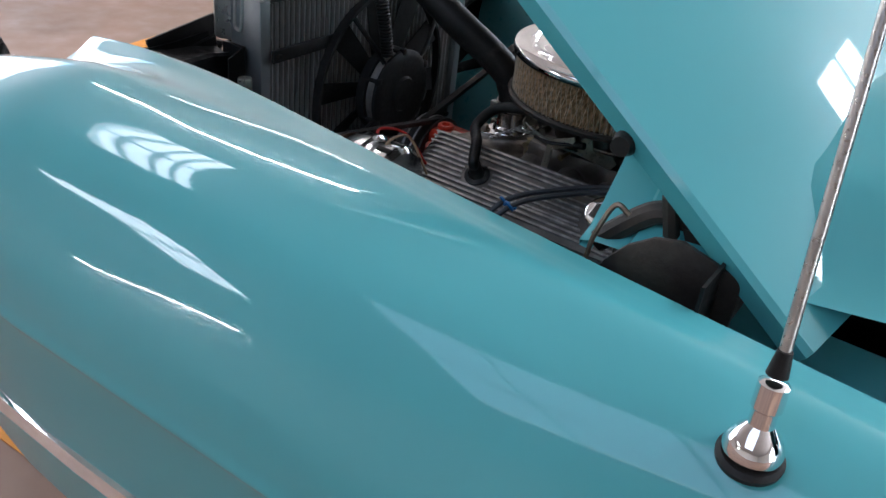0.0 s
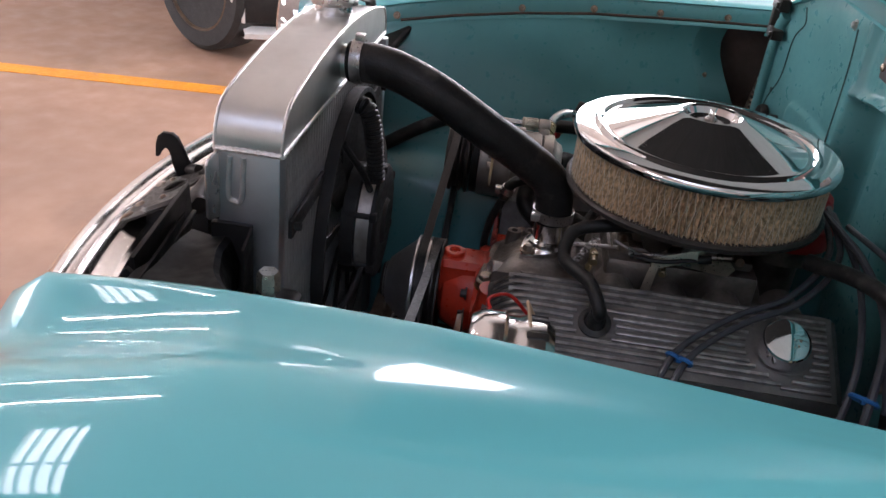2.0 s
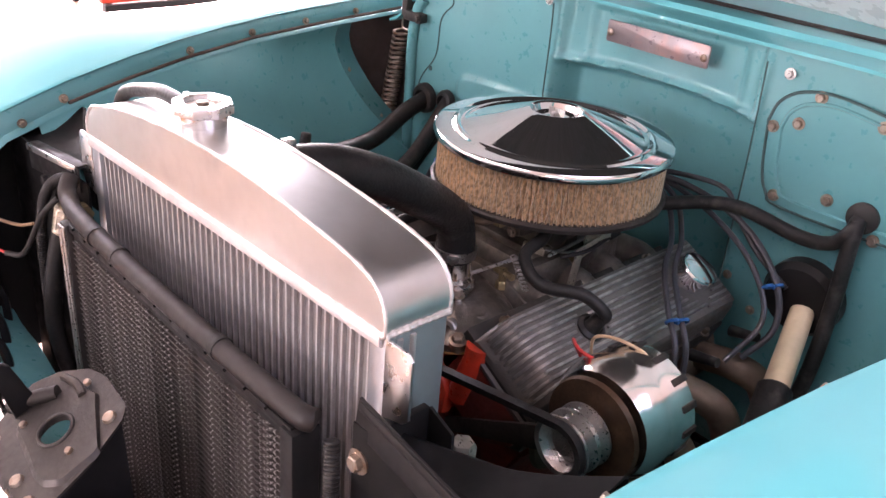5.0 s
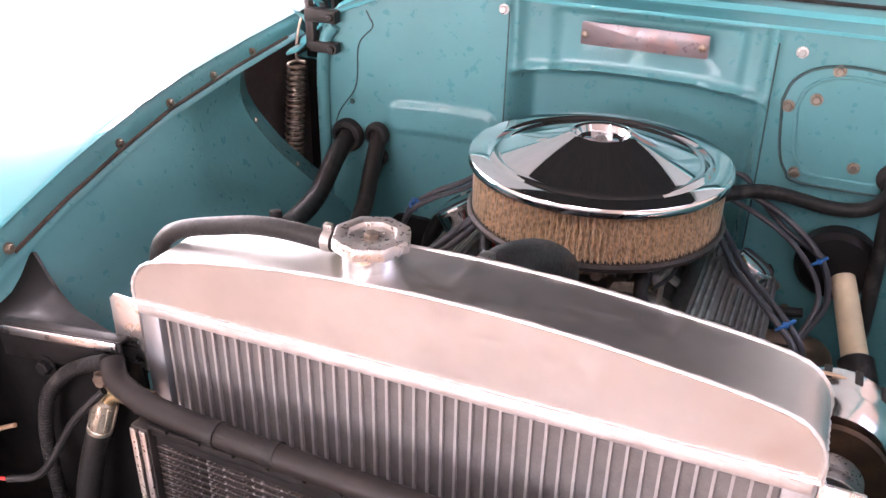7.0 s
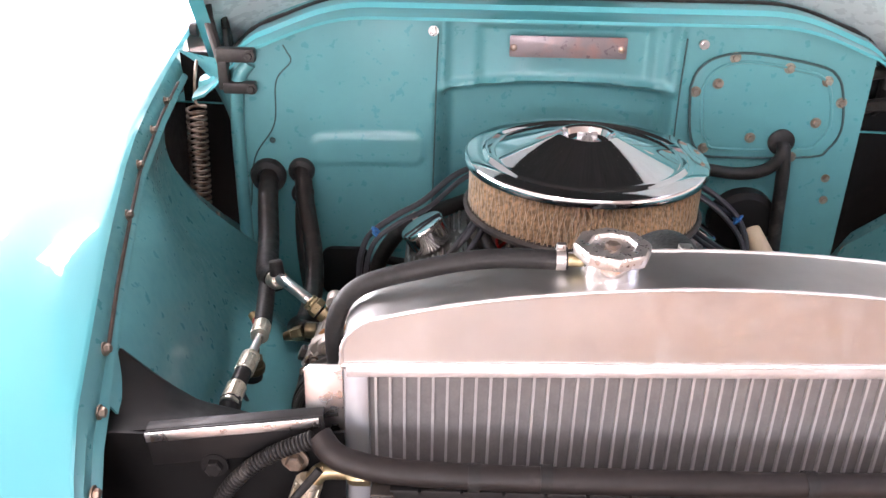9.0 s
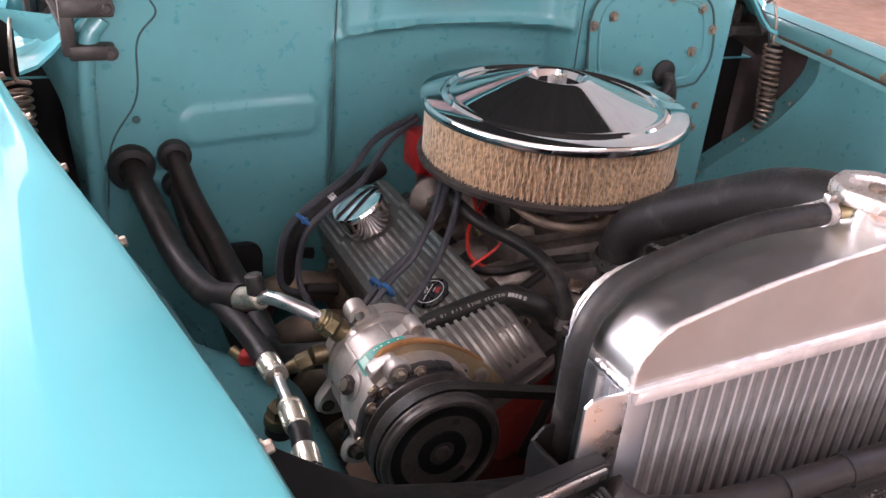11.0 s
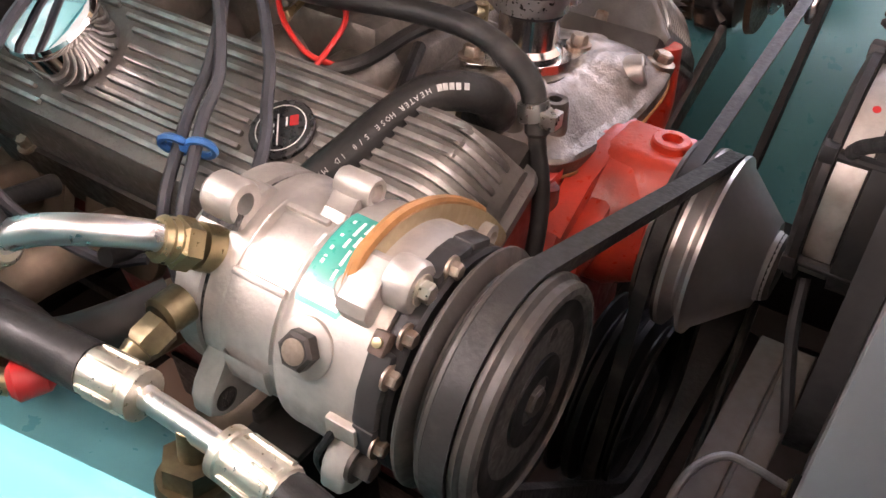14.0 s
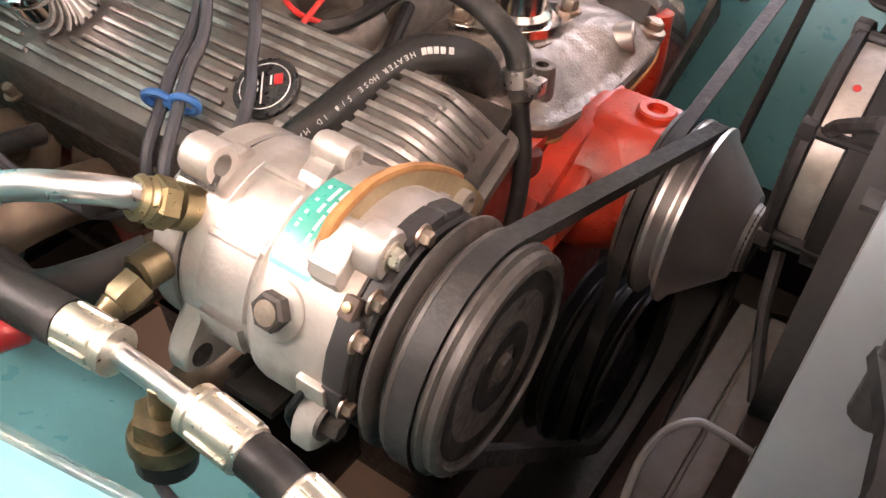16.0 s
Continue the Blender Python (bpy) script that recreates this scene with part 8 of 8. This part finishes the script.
part("tube", bm, M_CREAM, ms, "cream plastic tube")
bm = B()
rod(bm, (0.372, 0.085, 0.605), (0.40, 0.0, 0.552), 0.024, 0.024, 20, 0.003)
part("coupling", bm, M_RUBBER, ms)
bm = B()
rod(bm, (0.40, 0.0, 0.552), (0.42, -0.06, 0.51), 0.012, 0.012, 16)
part("shaft", bm, M_HEADER, ms)
for x, z in ((0.25, 0.62), (0.27, 0.585), (0.20, 0.66), (0.46, 0.76), (0.465, 0.72)):
    bm = B()
    bolt(bm, (x, 0.222, z), (0, -1, 0), 0.005, 0.004)
    part("panel_bolt", bm, M_BOLT, fire)
bm = B()
lathe(bm, [(0.005, 0), (0.004, 0.002), (0, 0.002)], (-0.476, 0.186, 0.818), (0, -1, 0), 12)
part("plug", bm, M_SEAM, fire)
bm = B()
prism(bm, rounded(0.085, 0.09, 0.018), (-0.362, 0.200, 0.575), (1, 0, 0), (0, 0, 1), 0.012, 0.002)
part("rubber_blank", bm, M_BLACK, fire, "black rubber blanking plate")

# ---- beyond the car ----
oc = thing("parked_car", "white low sports car with a black front bumper", "car")
P0, F, K = V((-2.63, -1.50, 0)), V((-0.52, 0.854, 0)), V((-0.854, -0.52, 0))


def oc_sheet(name, rows, mat, thick=0.0, label=""):
    b = B()
    sheet(b, [[P0 + F * f + K * k + V((0, 0, z)) for f, k, z in r] for r in rows], thick)
    return part(name, b, mat, oc, label)


FS = [0.0, 0.03, 0.12, 0.36, 0.74, 1.12, 1.36, 1.45, 1.48]


def bow(f):
    return 0.07 * ((f - 0.74) / 0.74) ** 2


oc_sheet("bumper", [[(f, bow(f) + a, z) for f in FS] for a, z in ((0.06, 0.16), (0.0, 0.19), (-0.03, 0.25), (-0.02, 0.36), (0.03, 0.40))], M_PLASTIC)
oc_sheet("front_lip", [[(f, bow(f) + a, z) for f in FS] for a, z in ((0.05, 0.11), (0.0, 0.115), (-0.01, 0.14), (0.04, 0.165))], M_CARWHITE)
oc_sheet("hood", [[(f, bow(f) + a, z - 0.06 * ((f - 0.74) / 0.74) ** 4) for f in FS] for a, z in ((0.03, 0.405), (0.08, 0.46), (0.4, 0.58), (1.0, 0.68), (1.3, 0.72))], M_CARWHITE)
for f0 in (0.20, 1.06):
    oc_sheet("lamp_recess", [[(f0 - 0.03, bow(f0) - 0.030, z), (f0 + 0.30, bow(f0 + 0.30) - 0.030, z)] for z in (0.215, 0.325)], M_BLACK, 0.004)
    oc_sheet("fog_lamp", [[(f0, bow(f0) - 0.040, z), (f0 + 0.20, bow(f0 + 0.20) - 0.040, z)] for z in (0.225, 0.315)], M_CARWHITE, 0.008, "pale fog lamp")
oc_sheet("bumper_groove", [[(f, bow(f) - 0.034, z) for f in FS[1:-1]] for z in (0.345, 0.352)], M_BLACK, 0.003)
M_AMBER = material("amber_lens", (0.75, 0.22, 0.02), 0.2, coat=1.0, vary=0.05)
for f0 in (-0.09, 0.03, 1.42):
    oc_sheet("turn_lamp", [[(f0, 0.045, z), (f0 + 0.05, 0.045, z)] for z in (0.43, 0.49)], M_AMBER, 0.012, "amber turn lamp")
for f0, sg in ((-0.16, -1), (1.64, 1)):
    e = 0.0 if sg < 0 else 1.48
    oc_sheet("side_panel", [[(f0, 0.08 + k, z) for k in (0.0, 0.6, 1.0, 1.6, 2.6, 3.4)] for z in (0.60, 0.66, 0.72)], M_CARWHITE)
    oc_sheet("fender_flare", [[(e + (f0 - e) * w, 0.07 + 0.03 * w, z), (e + (f0 - e) * w * 0.5, 0.055, z), (e, 0.05, z)] for w, z in ((0.12, 0.19), (0.30, 0.26), (0.55, 0.36), (0.85, 0.48), (1.0, 0.58), (1.0, 0.72))], M_CARWHITE, 0.004)
    oc_sheet("fender_top", [[(f0, 0.08 + k, zo), (f0 * 0.5 + e * 0.5, 0.07 + k, (zo + zi) / 2 + 0.012), (e, 0.06 + k, zi), (e - sg * 0.25, 0.06 + k, zi + 0.02)] for k, zo, zi in ((0.0, 0.58, 0.40), (0.06, 0.66, 0.43), (0.35, 0.72, 0.51), (0.95, 0.72, 0.60), (1.3, 0.72, 0.68), (2.2, 0.72, 0.70), (3.3, 0.72, 0.72))], M_CARWHITE)
    oc_sheet("side_skirt", [[(f0, 0.80 + k, z) for k in (0.0, 0.8, 1.3)] for z in (0.15, 0.60)], M_PLASTIC)
    for kk in (0.34, 2.55):
        c = P0 + F * (f0 - sg * 0.08) + K * kk + V((0, 0, 0.30))
        ax = (F * sg) if kk > 1 else (F * sg - K * 0.55 * (1 if sg < 0 else -1)).normalized()
        b = B()
        lathe(b, [(0.17, -0.10), (0.27, -0.10), (0.295, -0.08), (0.30, 0), (0.295, 0.08), (0.27, 0.10), (0.205, 0.103), (0.20, 0.09)], c, ax, 48)
        wo = part("wheel", b, M_TYRE, oc)
        b = B()
        lathe(b, [(0.203, 0.075), (0.205, 0.100), (0.196, 0.104), (0.190, 0.085), (0.175, 0.045), (0.05, 0.040), (0.0, 0.040)], c, ax, 48)
        rim = part("rim", b, M_HEADER, wo, "bronze coloured dished rim")
        b = B()
        lathe(b, [(0.07, 0.040), (0.065, 0.085), (0.045, 0.095), (0.03, 0.088), (0.0, 0.090)], c, ax, 32)
        part("hub", b, M_STEEL, rim)
        for i in range(6):
            b = B()
            m = Matrix.Translation(c + ax * 0.075) @ Matrix.Rotation(math.atan2(ax.y, ax.x) + math.pi / 2, 4, "Z") @ Matrix.Rotation(2 * math.pi * i / 6, 4, "Y")
            box(b, (-0.020, -0.012, 0.05), (0.020, 0.012, 0.188), 0.006, m)
            part("spoke", b, M_RUST, rim)
oc_sheet("cabin", [[(0.15, 1.35, 0.70), (0.25, 1.9, 1.10), (0.25, 2.6, 1.12), (0.15, 3.3, 0.75)], [(1.45, 1.35, 0.70), (1.35, 1.9, 1.10), (1.35, 2.6, 1.12), (1.45, 3.3, 0.75)]], glass)
oc_sheet("tail", [[(0.02, 3.3, 0.74), (1.58, 3.3, 0.74)], [(0.0, 3.55, 0.66), (1.6, 3.55, 0.66)], [(0.0, 3.6, 0.25), (1.6, 3.6, 0.25)]], M_CARWHITE)

jk = thing("trolley_jack", "red workshop trolley with white uprights on castors", "trolley")
J = V((-4.9, 1.1, 0))
for p, q, m in (((0, 0, 0.10), (0.06, 1.0, 0.17), M_REDMETAL), ((0.55, 0, 0.10), (0.61, 1.0, 0.17), M_REDMETAL), ((0, 0.30, 0.12), (0.6, 0.36, 0.19), M_REDMETAL), ((0, 0.64, 0.12), (0.6, 0.70, 0.19), M_REDMETAL),
                ((0.0, 0.02, 0.17), (0.05, 0.07, 0.62), M_CARWHITE), ((0.0, 0.93, 0.17), (0.05, 0.98, 0.62), M_CARWHITE), ((0.2, 0.40, 0.19), (0.42, 0.62, 0.40), M_REDMETAL), ((0.62, 0.0, 0.04), (0.66, 1.0, 0.10), M_BLACK)):
    bm = B()
    box(bm, J + V(p), J + V(q), 0.008)
    part("rail" if q[2] < 0.3 else ("upright" if m is M_CARWHITE else "lift_head"), bm, m, jk)
for x in (0.05, 0.55):
    for y in (0.06, 0.94):
        bm = B()
        lathe(bm, [(0.05, -0.015), (0.05, 0.015)], J + V((x, y, 0.05)), (0, 1, 0), 24)
        part("castor", bm, M_TYRE, jk)
